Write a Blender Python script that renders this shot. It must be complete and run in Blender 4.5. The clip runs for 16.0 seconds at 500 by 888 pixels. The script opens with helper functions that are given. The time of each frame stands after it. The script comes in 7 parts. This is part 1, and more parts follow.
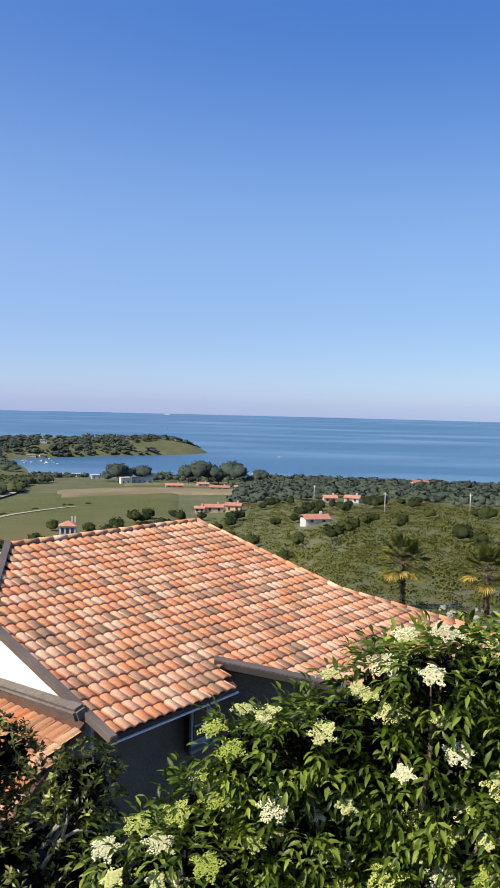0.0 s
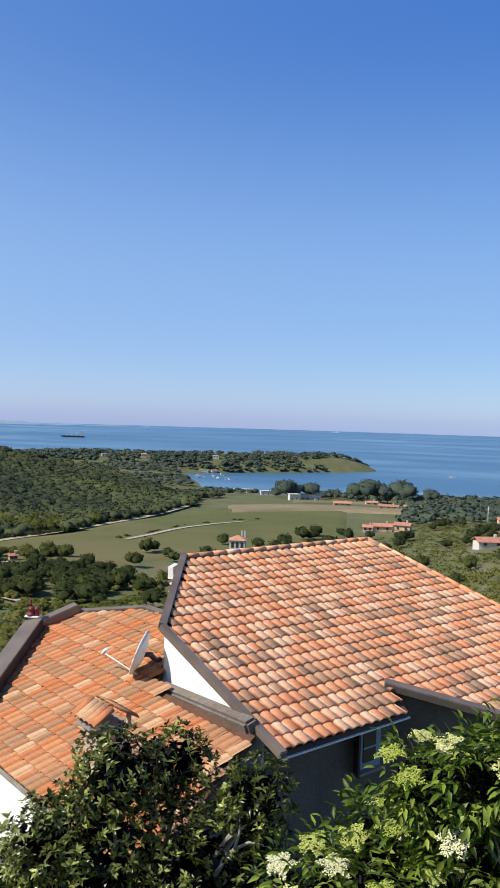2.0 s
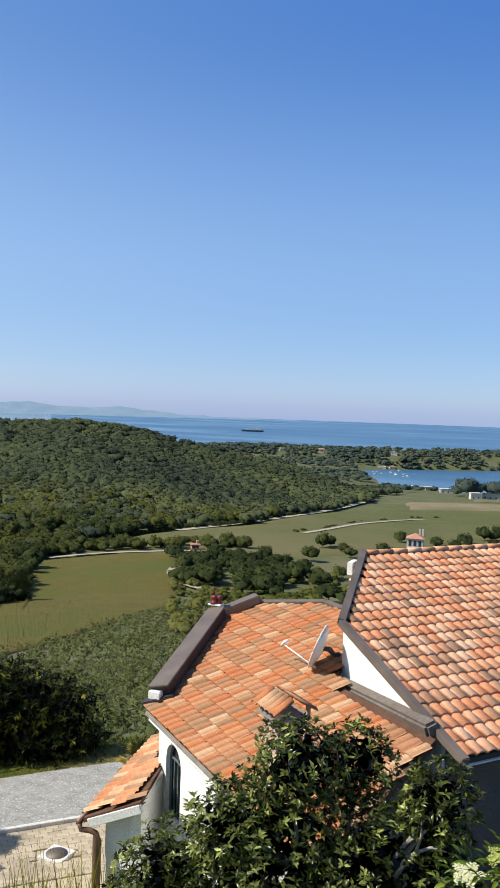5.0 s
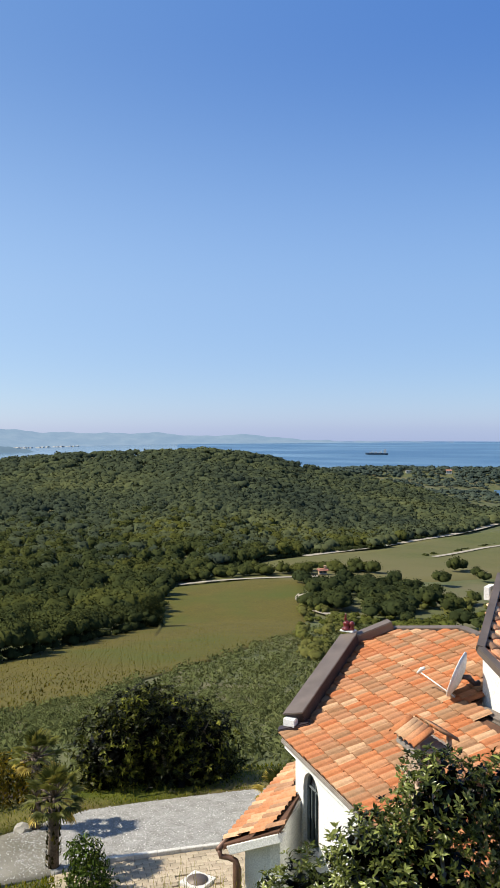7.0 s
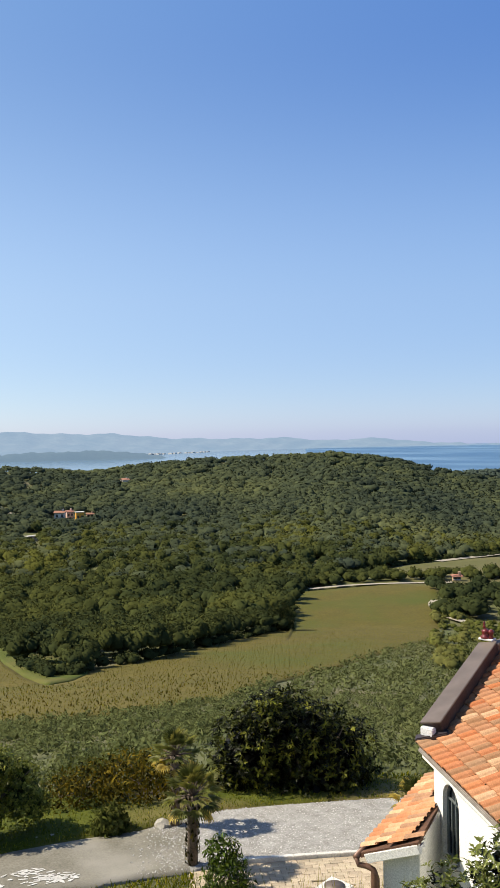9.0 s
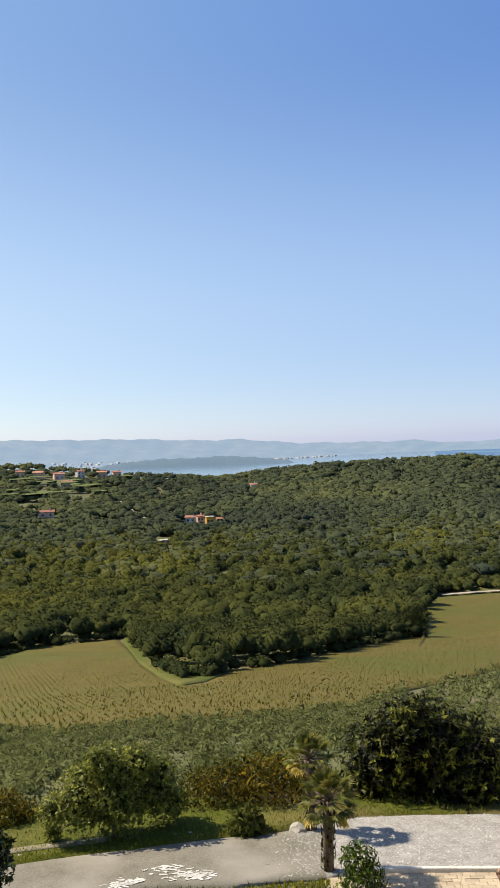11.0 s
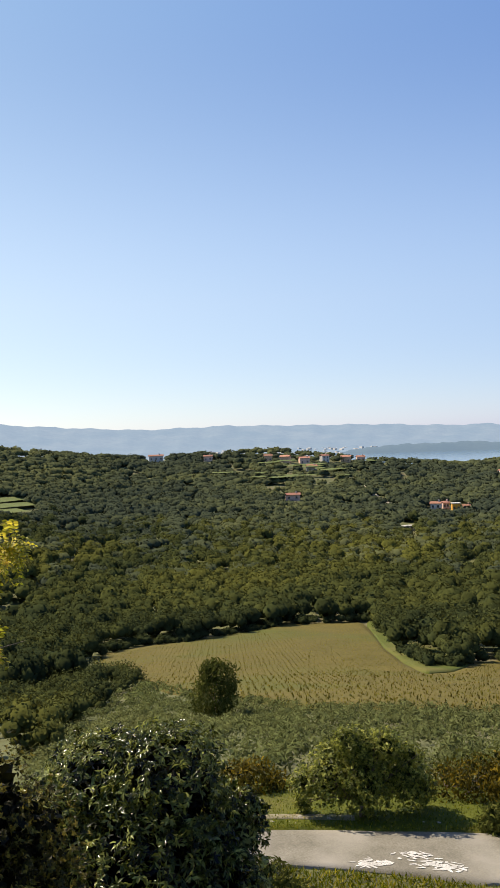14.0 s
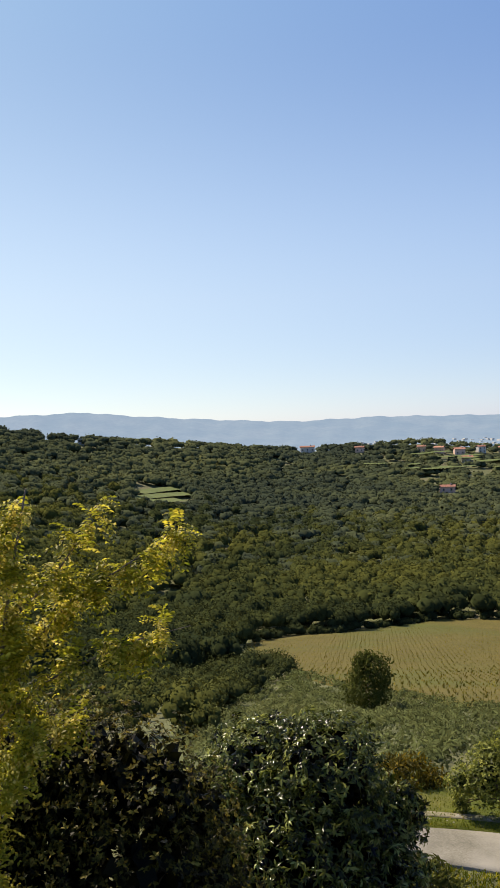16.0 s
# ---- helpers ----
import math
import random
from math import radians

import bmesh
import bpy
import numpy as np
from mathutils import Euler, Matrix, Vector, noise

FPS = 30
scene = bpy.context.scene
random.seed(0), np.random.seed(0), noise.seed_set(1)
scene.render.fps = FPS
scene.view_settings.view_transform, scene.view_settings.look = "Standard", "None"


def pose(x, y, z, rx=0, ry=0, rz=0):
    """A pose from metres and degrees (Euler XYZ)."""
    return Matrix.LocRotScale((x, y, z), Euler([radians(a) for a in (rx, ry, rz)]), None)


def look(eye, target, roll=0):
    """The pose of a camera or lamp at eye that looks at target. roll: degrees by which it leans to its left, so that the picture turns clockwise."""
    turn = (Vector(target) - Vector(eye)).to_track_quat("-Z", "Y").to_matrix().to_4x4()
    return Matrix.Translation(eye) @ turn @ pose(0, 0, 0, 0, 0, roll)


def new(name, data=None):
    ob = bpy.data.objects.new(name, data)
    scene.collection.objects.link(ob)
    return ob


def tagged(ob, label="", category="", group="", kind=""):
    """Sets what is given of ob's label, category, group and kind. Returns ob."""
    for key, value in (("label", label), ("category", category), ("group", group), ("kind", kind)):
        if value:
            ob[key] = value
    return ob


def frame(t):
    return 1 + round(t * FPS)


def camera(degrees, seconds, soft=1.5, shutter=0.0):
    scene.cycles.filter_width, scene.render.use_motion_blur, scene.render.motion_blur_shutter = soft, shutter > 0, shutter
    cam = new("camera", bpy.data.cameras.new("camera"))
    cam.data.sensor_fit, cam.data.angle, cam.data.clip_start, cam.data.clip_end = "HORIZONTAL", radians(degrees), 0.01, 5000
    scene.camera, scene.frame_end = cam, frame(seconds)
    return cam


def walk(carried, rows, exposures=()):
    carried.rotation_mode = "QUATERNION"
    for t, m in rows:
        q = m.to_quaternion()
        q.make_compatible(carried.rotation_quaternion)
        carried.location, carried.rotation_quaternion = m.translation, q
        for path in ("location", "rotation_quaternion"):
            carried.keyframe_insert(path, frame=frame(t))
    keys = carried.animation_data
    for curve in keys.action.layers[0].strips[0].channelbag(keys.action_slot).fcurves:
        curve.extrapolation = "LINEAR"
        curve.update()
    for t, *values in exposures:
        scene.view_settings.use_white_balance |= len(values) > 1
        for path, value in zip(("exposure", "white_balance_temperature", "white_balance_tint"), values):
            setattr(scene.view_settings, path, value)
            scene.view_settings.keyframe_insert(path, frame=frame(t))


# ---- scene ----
EYE = 78.0                      # eye height over the sea
LENS = 33.9
cam = camera(LENS, 16.0, soft=1.0)
# seconds, yaw to the left, pitch, roll; the eye swings on a small circle round the holder
TURNS = [
    (0.0, 0.17, -2.88, -1.41), (0.5, 3.10, -2.15, -1.45), (1.0, 5.94, -2.06, -1.31), (1.5, 8.18, -2.20, -1.63),
    (2.0, 11.95, -1.97, -1.72), (2.5, 13.54, -2.73, -1.37), (3.0, 16.42, -2.91, -1.71), (3.2, 16.31, -4.16, -2.36),
    (5.3, 25.56, -2.37, -1.16), (5.5, 26.33, -2.27, -0.50), (6.0, 29.20, -1.80, -0.18), (6.5, 31.11, -1.53, 0.06),
    (7.0, 32.94, -1.08, 0.12), (7.5, 35.48, -1.22, 0.64), (8.0, 37.89, -1.09, 0.67), (8.5, 39.50, -1.06, 0.95),
    (9.0, 41.88, -0.69, 1.03), (9.2, 42.78, -0.81, 1.05), (11.3, 52.27, -0.25, 1.81), (11.5, 53.36, -0.40, 1.64),
    (12.0, 55.79, -0.45, 2.21), (12.5, 58.22, -0.47, 2.30), (13.0, 61.34, -0.61, 1.87), (13.5, 64.46, -0.57, 1.62),
    (14.0, 67.63, -0.63, 2.07), (14.5, 70.17, -0.75, 2.41), (15.0, 72.94, -0.51, 2.57), (15.5, 75.70, -0.51, 2.65),
    (16.0, 78.18, -0.84, 2.41),
]
SWING = 0.4
walk(cam, [(t, pose(-SWING * math.sin(radians(yw)), SWING * math.cos(radians(yw)), EYE, 90 + pt, 0, yw) @ pose(0, 0, 0, 0, 0, -rl))
           for t, yw, pt, rl in TURNS],
     [(0.0, 0.49, 6450, 13), (3.0, 0.43, 6250, 9), (5.5, 0.47, 6450, 8), (9.0, 0.60, 6950, 10), (13.0, 0.70, 7450, 13), (16.0, 0.57, 7350, 14)])

# ---- light ----
SUN_AZ, SUN_EL = 120.0, 46.0    # degrees to the left of +y, above the horizon
wd = bpy.data.worlds.new("sky")
scene.world = wd
wd.use_nodes = True
wn = wd.node_tree.nodes
sky = wn.new("ShaderNodeTexSky")
sky.sky_type = "NISHITA"
sky.sun_disc = False
sky.sun_elevation = radians(SUN_EL)
sky.sun_rotation = radians(-SUN_AZ)
sky.altitude = 1000
sky.air_density = 0.75
sky.dust_density = 0.9
sky.ozone_density = 2.0
wn["Background"].inputs[1].default_value = 0.115
# haze in the air over the sea, and its bright scatter round the sun
wl = wd.node_tree.links
thin = wn.new("ShaderNodeMix")
thin.data_type, thin.blend_type = "RGBA", "MULTIPLY"
thin.inputs[0].default_value = 1.0
thin.inputs[7].default_value = (0.56, 0.585, 0.333, 1)
way = wn.new("ShaderNodeTexCoord")
split = wn.new("ShaderNodeSeparateXYZ")
wl.new(way.outputs["Generated"], split.inputs[0])
air = wn.new("ShaderNodeValToRGB")
air.color_ramp.interpolation = "EASE"
for k, (at, c) in enumerate([(0.0, (0.085, 0.150, 0.80)), (0.19, (0.155, 0.300, 0.88)), (0.44, (0.0, 0.115, 0.70)), (1.0, (0.0, 0.06, 0.42))]):
    stop = air.color_ramp.elements[k] if k < 2 else air.color_ramp.elements.new(at)
    stop.position = at
    stop.color = (*c, 1)
wl.new(split.outputs[2], air.inputs[0])
# the clear sky overhead is deeper than at its foot
deep = wn.new("ShaderNodeMapRange")
deep.interpolation_type = "SMOOTHSTEP"
deep.inputs[1].default_value, deep.inputs[2].default_value = 0.45, 1.0
deep.inputs[3].default_value, deep.inputs[4].default_value = 1.0, 0.6
wl.new(split.outputs[2], deep.inputs[0])
deepen = wn.new("ShaderNodeVectorMath")
deepen.operation = "SCALE"
wl.new(sky.outputs[0], deepen.inputs[0])
wl.new(deep.outputs[0], deepen.inputs["Scale"])
wl.new(deepen.outputs[0], thin.inputs[6])
air4 = wn.new("ShaderNodeVectorMath")
air4.operation = "SCALE"
air4.inputs["Scale"].default_value = 4.0
wl.new(air.outputs[0], air4.inputs[0])
toward = wn.new("ShaderNodeVectorMath")
toward.operation = "DOT_PRODUCT"
toward.inputs[1].default_value = (-math.sin(radians(SUN_AZ)) * math.cos(radians(SUN_EL)), math.cos(radians(SUN_AZ)) * math.cos(radians(SUN_EL)), math.sin(radians(SUN_EL)))
wl.new(way.outputs["Generated"], toward.inputs[0])
half = wn.new("ShaderNodeMapRange")
half.inputs[1].default_value, half.inputs[2].default_value = -1.0, 1.0
wl.new(toward.outputs["Value"], half.inputs[0])
cube = wn.new("ShaderNodeMath")
cube.operation = "POWER"
cube.inputs[1].default_value = 3.0
wl.new(half.outputs[0], cube.inputs[0])
scatter_glow = wn.new("ShaderNodeVectorMath")
scatter_glow.operation = "SCALE"
scatter_glow.inputs[0].default_value = (1.62, 1.32, 0.82)
wl.new(cube.outputs[0], scatter_glow.inputs["Scale"])
sum1 = wn.new("ShaderNodeVectorMath")
wl.new(thin.outputs[2], sum1.inputs[0])
wl.new(air4.outputs[0], sum1.inputs[1])
sum2 = wn.new("ShaderNodeVectorMath")
wl.new(sum1.outputs[0], sum2.inputs[0])
wl.new(scatter_glow.outputs[0], sum2.inputs[1])
fade = wn.new("ShaderNodeValToRGB")
for k, (at, c) in enumerate([(0.0, (0.945, 0.955, 0.985)), (0.16, (0.965, 0.968, 0.98)), (0.46, (0.71, 0.94, 1.0))]):
    stop = fade.color_ramp.elements[k] if k < 2 else fade.color_ramp.elements.new(at)
    stop.position = at
    stop.color = (*c, 1)
wl.new(split.outputs[2], fade.inputs[0])
tone = wn.new("ShaderNodeVectorMath")
tone.operation = "MULTIPLY"
wl.new(sum2.outputs[0], tone.inputs[0])
wl.new(fade.outputs[0], tone.inputs[1])
wl.new(tone.outputs[0], wn["Background"].inputs[0])
sun_data = bpy.data.lights.new("sun", "SUN")
sun_data.energy, sun_data.angle, sun_data.color = 4.8, radians(0.53), (1.0, 0.93, 0.82)
sun = new("sun", sun_data)
sun.matrix_world = look((0, 0, 200), (200 * math.sin(radians(SUN_AZ)), -200 * math.cos(radians(SUN_AZ)), 200 - 200 * math.tan(radians(SUN_EL))))

rng = np.random.default_rng(7)


# ---- materials ----
def material(name, a, b, size=1.0, rough=0.8, bump=0.0, fine=None, metal=0.0, spread=0.0, each="", sheen=0.0, through_light=0.0, stain=None, ramp=(0.35, 0.65)):
    """Two colours mixed by noise of a size in metres, with finer grain, bump, and a spread of brightness per piece."""
    m = bpy.data.materials.new(name)
    m.use_nodes = True
    n, l = m.node_tree.nodes, m.node_tree.links
    bsdf = n["Principled BSDF"]
    tc = n.new("ShaderNodeTexCoord")
    noise1 = n.new("ShaderNodeTexNoise")
    noise1.inputs["Scale"].default_value = 1.0 / size
    noise1.inputs["Detail"].default_value = 6
    noise1.inputs["Roughness"].default_value = 0.62
    l.new(tc.outputs["Object"], noise1.inputs["Vector"])
    cr = n.new("ShaderNodeValToRGB")
    cr.color_ramp.elements[0].position, cr.color_ramp.elements[1].position = ramp
    cr.color_ramp.elements[0].color, cr.color_ramp.elements[1].color = (*a, 1), (*b, 1)
    l.new(noise1.outputs[0], cr.inputs[0])
    out = cr.outputs[0]
    noise2 = n.new("ShaderNodeTexNoise")
    noise2.inputs["Scale"].default_value = 1.0 / (fine or size * 0.12)
    noise2.inputs["Detail"].default_value = 4
    l.new(tc.outputs["Object"], noise2.inputs["Vector"])
    grain = n.new("ShaderNodeMapRange")
    grain.inputs[1].default_value, grain.inputs[2].default_value = 0.3, 0.7
    grain.inputs[3].default_value, grain.inputs[4].default_value = 0.78, 1.2
    l.new(noise2.outputs[0], grain.inputs[0])
    mul = n.new("ShaderNodeMix")
    mul.data_type, mul.blend_type = "RGBA", "MULTIPLY"
    mul.inputs[0].default_value = 1.0
    l.new(out, mul.inputs[6])
    l.new(grain.outputs[0], mul.inputs[7])
    out = mul.outputs[2]
    if stain:
        n3 = n.new("ShaderNodeTexNoise")
        n3.inputs["Scale"].default_value = 1.0 / (size * 4.5)
        n3.inputs["Detail"].default_value = 5
        l.new(tc.outputs["Object"], n3.inputs["Vector"])
        r3 = n.new("ShaderNodeValToRGB")
        r3.color_ramp.elements[0].position, r3.color_ramp.elements[1].position = 0.48, 0.66
        r3.color_ramp.elements[0].color, r3.color_ramp.elements[1].color = (0, 0, 0, 1), (1, 1, 1, 1)
        l.new(n3.outputs[0], r3.inputs[0])
        mx = n.new("ShaderNodeMix")
        mx.data_type = "RGBA"
        mx.inputs[7].default_value = (*stain, 1)
        l.new(r3.outputs[0], mx.inputs[0])
        l.new(out, mx.inputs[6])
        out = mx.outputs[2]
    if spread:
        if each == "object":
            src = n.new("ShaderNodeObjectInfo").outputs["Random"]
        else:
            src = n.new("ShaderNodeNewGeometry").outputs["Random Per Island"]
        hs = n.new("ShaderNodeHueSaturation")
        v = n.new("ShaderNodeMapRange")
        v.inputs[3].default_value, v.inputs[4].default_value = 1 - spread, 1 + spread
        l.new(src, v.inputs[0])
        l.new(v.outputs[0], hs.inputs["Value"])
        hu = n.new("ShaderNodeMath")
        hu.operation = "PINGPONG"
        hu.inputs[1].default_value = 0.13
        l.new(src, hu.inputs[0])
        h2 = n.new("ShaderNodeMapRange")
        h2.inputs[1].default_value, h2.inputs[2].default_value = 0.0, 0.13
        h2.inputs[3].default_value, h2.inputs[4].default_value = 0.5 - 0.03 * spread, 0.5 + 0.03 * spread
        l.new(hu.outputs[0], h2.inputs[0])
        l.new(h2.outputs[0], hs.inputs["Hue"])
        l.new(out, hs.inputs["Color"])
        out = hs.outputs[0]
    l.new(out, bsdf.inputs["Base Color"])
    bsdf.inputs["Roughness"].default_value = rough
    bsdf.inputs["Metallic"].default_value = metal
    bsdf.inputs["Specular IOR Level"].default_value = 0.5 if rough < 0.6 else 0.25
    if bump:
        bp = n.new("ShaderNodeBump")
        bp.inputs["Strength"].default_value = 0.8
        bp.inputs["Distance"].default_value = bump
        l.new(noise2.outputs[0], bp.inputs["Height"])
        l.new(bp.outputs[0], bsdf.inputs["Normal"])
    if through_light:
        tr = n.new("ShaderNodeBsdfTranslucent")
        l.new(out, tr.inputs[0])
        ms = n.new("ShaderNodeMixShader")
        ms.inputs[0].default_value = through_light
        l.new(bsdf.outputs[0], ms.inputs[1])
        l.new(tr.outputs[0], ms.inputs[2])
        l.new(ms.outputs[0], n["Material Output"].inputs[0])
    return m


def tile_material(name, each, palette):
    """Fired clay: every tile takes its own shade from a palette, with lichen and grain."""
    m = material(name, (1, 1, 1), (0.86, 0.84, 0.8), size=0.12, rough=0.85, bump=0.002, fine=0.02)
    n, l = m.node_tree.nodes, m.node_tree.links
    if each == "object":
        src = n.new("ShaderNodeObjectInfo").outputs["Random"]
    else:
        src = n.new("ShaderNodeNewGeometry").outputs["Random Per Island"]
    ramp = n.new("ShaderNodeValToRGB")
    ramp.color_ramp.interpolation = "CONSTANT"
    while len(ramp.color_ramp.elements) < len(palette):
        ramp.color_ramp.elements.new(0.5)
    for i, c in enumerate(palette):
        ramp.color_ramp.elements[i].position = i / len(palette)
        ramp.color_ramp.elements[i].color = (*c, 1)
    l.new(src, ramp.inputs[0])
    bsdf = n["Principled BSDF"]
    old = bsdf.inputs["Base Color"].links[0].from_socket
    mul = n.new("ShaderNodeMix")
    mul.data_type, mul.blend_type = "RGBA", "MULTIPLY"
    mul.inputs[0].default_value = 1.0
    l.new(ramp.outputs[0], mul.inputs[6])
    l.new(old, mul.inputs[7])
    l.new(mul.outputs[2], bsdf.inputs["Base Color"])
    return m


CLAY = [(0.745, 0.321, 0.159), (0.798, 0.418, 0.244), (0.704, 0.277, 0.132), (0.819, 0.501, 0.318), (0.756, 0.365, 0.198), (0.420, 0.231, 0.134),
        (0.777, 0.387, 0.213), (0.714, 0.301, 0.148), (0.809, 0.453, 0.271), (0.504, 0.281, 0.162), (0.735, 0.306, 0.152), (0.788, 0.436, 0.265), (0.609, 0.308, 0.170), (0.378, 0.226, 0.140)]
CLAY_OLD = [(0.430, 0.150, 0.058), (0.450, 0.172, 0.070), (0.440, 0.255, 0.140), (0.300, 0.155, 0.078), (0.420, 0.160, 0.070), (0.400, 0.142, 0.056), (0.460, 0.200, 0.090),
            (0.310, 0.170, 0.092), (0.500, 0.310, 0.180), (0.380, 0.180, 0.092), (0.400, 0.168, 0.076), (0.440, 0.210, 0.105), (0.340, 0.165, 0.082), (0.330, 0.190, 0.105)]
CLAY_PALE = [(0.50, 0.235, 0.115), (0.58, 0.330, 0.185), (0.46, 0.195, 0.090), (0.36, 0.200, 0.115), (0.62, 0.380, 0.225), (0.52, 0.265, 0.140)]
M_TILE_PALE = tile_material("weathered_clay_tile", "object", CLAY_PALE)
M_TILE = tile_material("clay_tile", "object", CLAY)
M_TILE_REST = tile_material("clay_tile_rest", "island", CLAY)
M_TILE_OLD = tile_material("old_clay_tile", "object", CLAY_OLD)
M_TILE_OLD_REST = tile_material("old_clay_tile_rest", "island", CLAY_OLD)
M_UNDER = material("roof_underlay", (0.08, 0.04, 0.025), (0.12, 0.06, 0.035), 0.3)
M_WALL_WHITE = material("white_render", (0.80, 0.79, 0.76), (0.72, 0.71, 0.67), 0.6, 0.9, 0.003, fine=0.03)
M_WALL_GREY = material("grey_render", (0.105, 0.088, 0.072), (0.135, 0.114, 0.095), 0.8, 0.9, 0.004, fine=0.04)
M_FLASH = material("brown_metal_flashing", (0.128, 0.100, 0.080), (0.150, 0.118, 0.096), 1.2, 0.55, 0.0, fine=0.5, metal=0.15)
M_FLASH_DARK = material("dark_metal", (0.05, 0.04, 0.045), (0.08, 0.06, 0.06), 0.5, 0.5, metal=0.4)
M_COPPER = material("copper_pipe", (0.13, 0.070, 0.045), (0.18, 0.095, 0.06), 0.3, 0.5, metal=0.15)
M_LEAD = material("grey_mortar_band", (0.22, 0.19, 0.165), (0.29, 0.26, 0.23), 0.4, 0.85, 0.003, fine=0.03)
M_GROUND = material("rough_grass", (0.074, 0.086, 0.030), (0.104, 0.108, 0.042), 5.0, 0.95, 0.05, fine=0.35, stain=(0.125, 0.112, 0.055))
M_SEA = None
M_COPING_SIDE = material("dark_brown_upstand", (0.045, 0.032, 0.028), (0.065, 0.048, 0.042), 0.5, 0.6, fine=0.06, metal=0.1)
M_BAND = material("grey_brown_flashing", (0.150, 0.122, 0.100), (0.185, 0.155, 0.130), 0.5, 0.6, 0.002, fine=0.06, metal=0.1)
M_BARK = material("bark", (0.10, 0.075, 0.05), (0.17, 0.13, 0.10), 0.12, 0.9, 0.01, fine=0.03)
M_PALEBARK = material("pale_bark", (0.26, 0.23, 0.19), (0.36, 0.33, 0.28), 0.12, 0.9, 0.006, fine=0.03)


# ---- meshes ----
def mesh_from(name, verts, faces, mats, smooth=False, index=None):
    me = bpy.data.meshes.new(name)
    me.from_pydata([tuple(v) for v in np.asarray(verts).tolist()], [], [tuple(f) for f in (faces.tolist() if hasattr(faces, "tolist") else faces)])
    for m in (mats if isinstance(mats, (list, tuple)) else [mats]):
        me.materials.append(m)
    if index is not None:
        me.polygons.foreach_set("material_index", np.asarray(index, dtype=np.int32))
    if smooth:
        me.polygons.foreach_set("use_smooth", np.ones(len(me.polygons), dtype=bool))
    me.update()
    return me


def part(name, me, parent=None, label="", kind=""):
    """Links a mesh as one object under a thing, or under a part of it."""
    ob = new(name, me)
    if parent is not None:
        ob.parent = parent
    return tagged(ob, label=label, kind=kind)


def thing(name, at, label, category, group="", kind=""):
    ob = new(name)
    ob.location = at
    return tagged(ob, label, category, group, kind)


def box_arrays(lo, hi):
    x0, y0, z0 = lo
    x1, y1, z1 = hi
    v = [(x0, y0, z0), (x1, y0, z0), (x1, y1, z0), (x0, y1, z0), (x0, y0, z1), (x1, y0, z1), (x1, y1, z1), (x0, y1, z1)]
    f = [(0, 3, 2, 1), (4, 5, 6, 7), (0, 1, 5, 4), (1, 2, 6, 5), (2, 3, 7, 6), (3, 0, 4, 7)]
    return v, f


def box(name, lo, hi, mat, bevel=0.0):
    bm = bmesh.new()
    v, f = box_arrays(lo, hi)
    vs = [bm.verts.new(p) for p in v]
    for q in f:
        bm.faces.new([vs[i] for i in q])
    if bevel:
        bmesh.ops.bevel(bm, geom=bm.edges[:], offset=bevel, segments=2, affect="EDGES")
    me = bpy.data.meshes.new(name)
    bm.to_mesh(me)
    bm.free()
    me.materials.append(mat)
    return me


def beam(name, p, q, width, height, mat, up=(0, 0, 1), bevel=0.0):
    """A bar from p to q (its middle line), width across and height along up."""
    p, q = Vector(p), Vector(q)
    d = (q - p)
    length = d.length
    y = d.normalized()
    x = y.cross(Vector(up)).normalized()
    z = x.cross(y)
    me = box(name, (-width / 2, 0, -height / 2), (width / 2, length, height / 2), mat, bevel)
    m = Matrix((x, y, z)).transposed().to_4x4()
    m.translation = p
    me.transform(m)
    return me


def tube_arrays(points, radii, sides=8):
    """A tapered tube along points."""
    pts = [Vector(p) for p in points]
    v, f = [], []
    for i, p in enumerate(pts):
        d = (pts[min(i + 1, len(pts) - 1)] - pts[max(i - 1, 0)]).normalized()
        a = d.orthogonal().normalized() if i == 0 else (a - d * a.dot(d)).normalized()
        b = d.cross(a)
        for k in range(sides):
            w = 2 * math.pi * k / sides
            v.append(tuple(p + (a * math.cos(w) + b * math.sin(w)) * radii[i]))
    for i in range(len(pts) - 1):
        for k in range(sides):
            k2 = (k + 1) % sides
            f.append((i * sides + k, i * sides + k2, (i + 1) * sides + k2, (i + 1) * sides + k))
    f.append(tuple(range(sides))[::-1])
    f.append(tuple(range((len(pts) - 1) * sides, len(pts) * sides)))
    return v, f


def tube(name, points, radii, mat, sides=8):
    v, f = tube_arrays(points, radii, sides)
    return mesh_from(name, v, f, mat, smooth=True)


def joined(chunks):
    """Several (verts, faces) with faces of any size, as one."""
    v, f, k = [], [], 0
    for a, b in chunks:
        v.extend(a)
        f.extend(tuple(i + k for i in q) for q in b)
        k += len(a)
    return v, f


# ---- the lie of the land (heights over the sea) ----
BASE_R = np.array([0, 8, 14, 18, 25, 32, 60, 110, 190, 285, 400, 600, 830, 900, 1500, 6000], float)
BASE_Z = np.array([-6, -6.5, -9.3, -10.2, -10.8, -12.6, -20.6, -32, -45, -50, -54, -63, -77, -81, -92, -120], float)
SIDE_R = np.array([0, 8, 14, 25, 45, 100, 200, 400, 600, 830, 900, 1500, 6000], float)
SIDE_Z = np.array([-6, -6.5, -9.2, -10.0, -10.9, -19, -32, -48, -60, -77, -81, -92, -120], float)
CREST_AZ = np.array([4, 10, 14, 18, 22, 25.3, 28.8, 32, 36, 45.6, 53, 59, 66, 75, 82.6, 87, 90.6, 95, 110, 150], float)
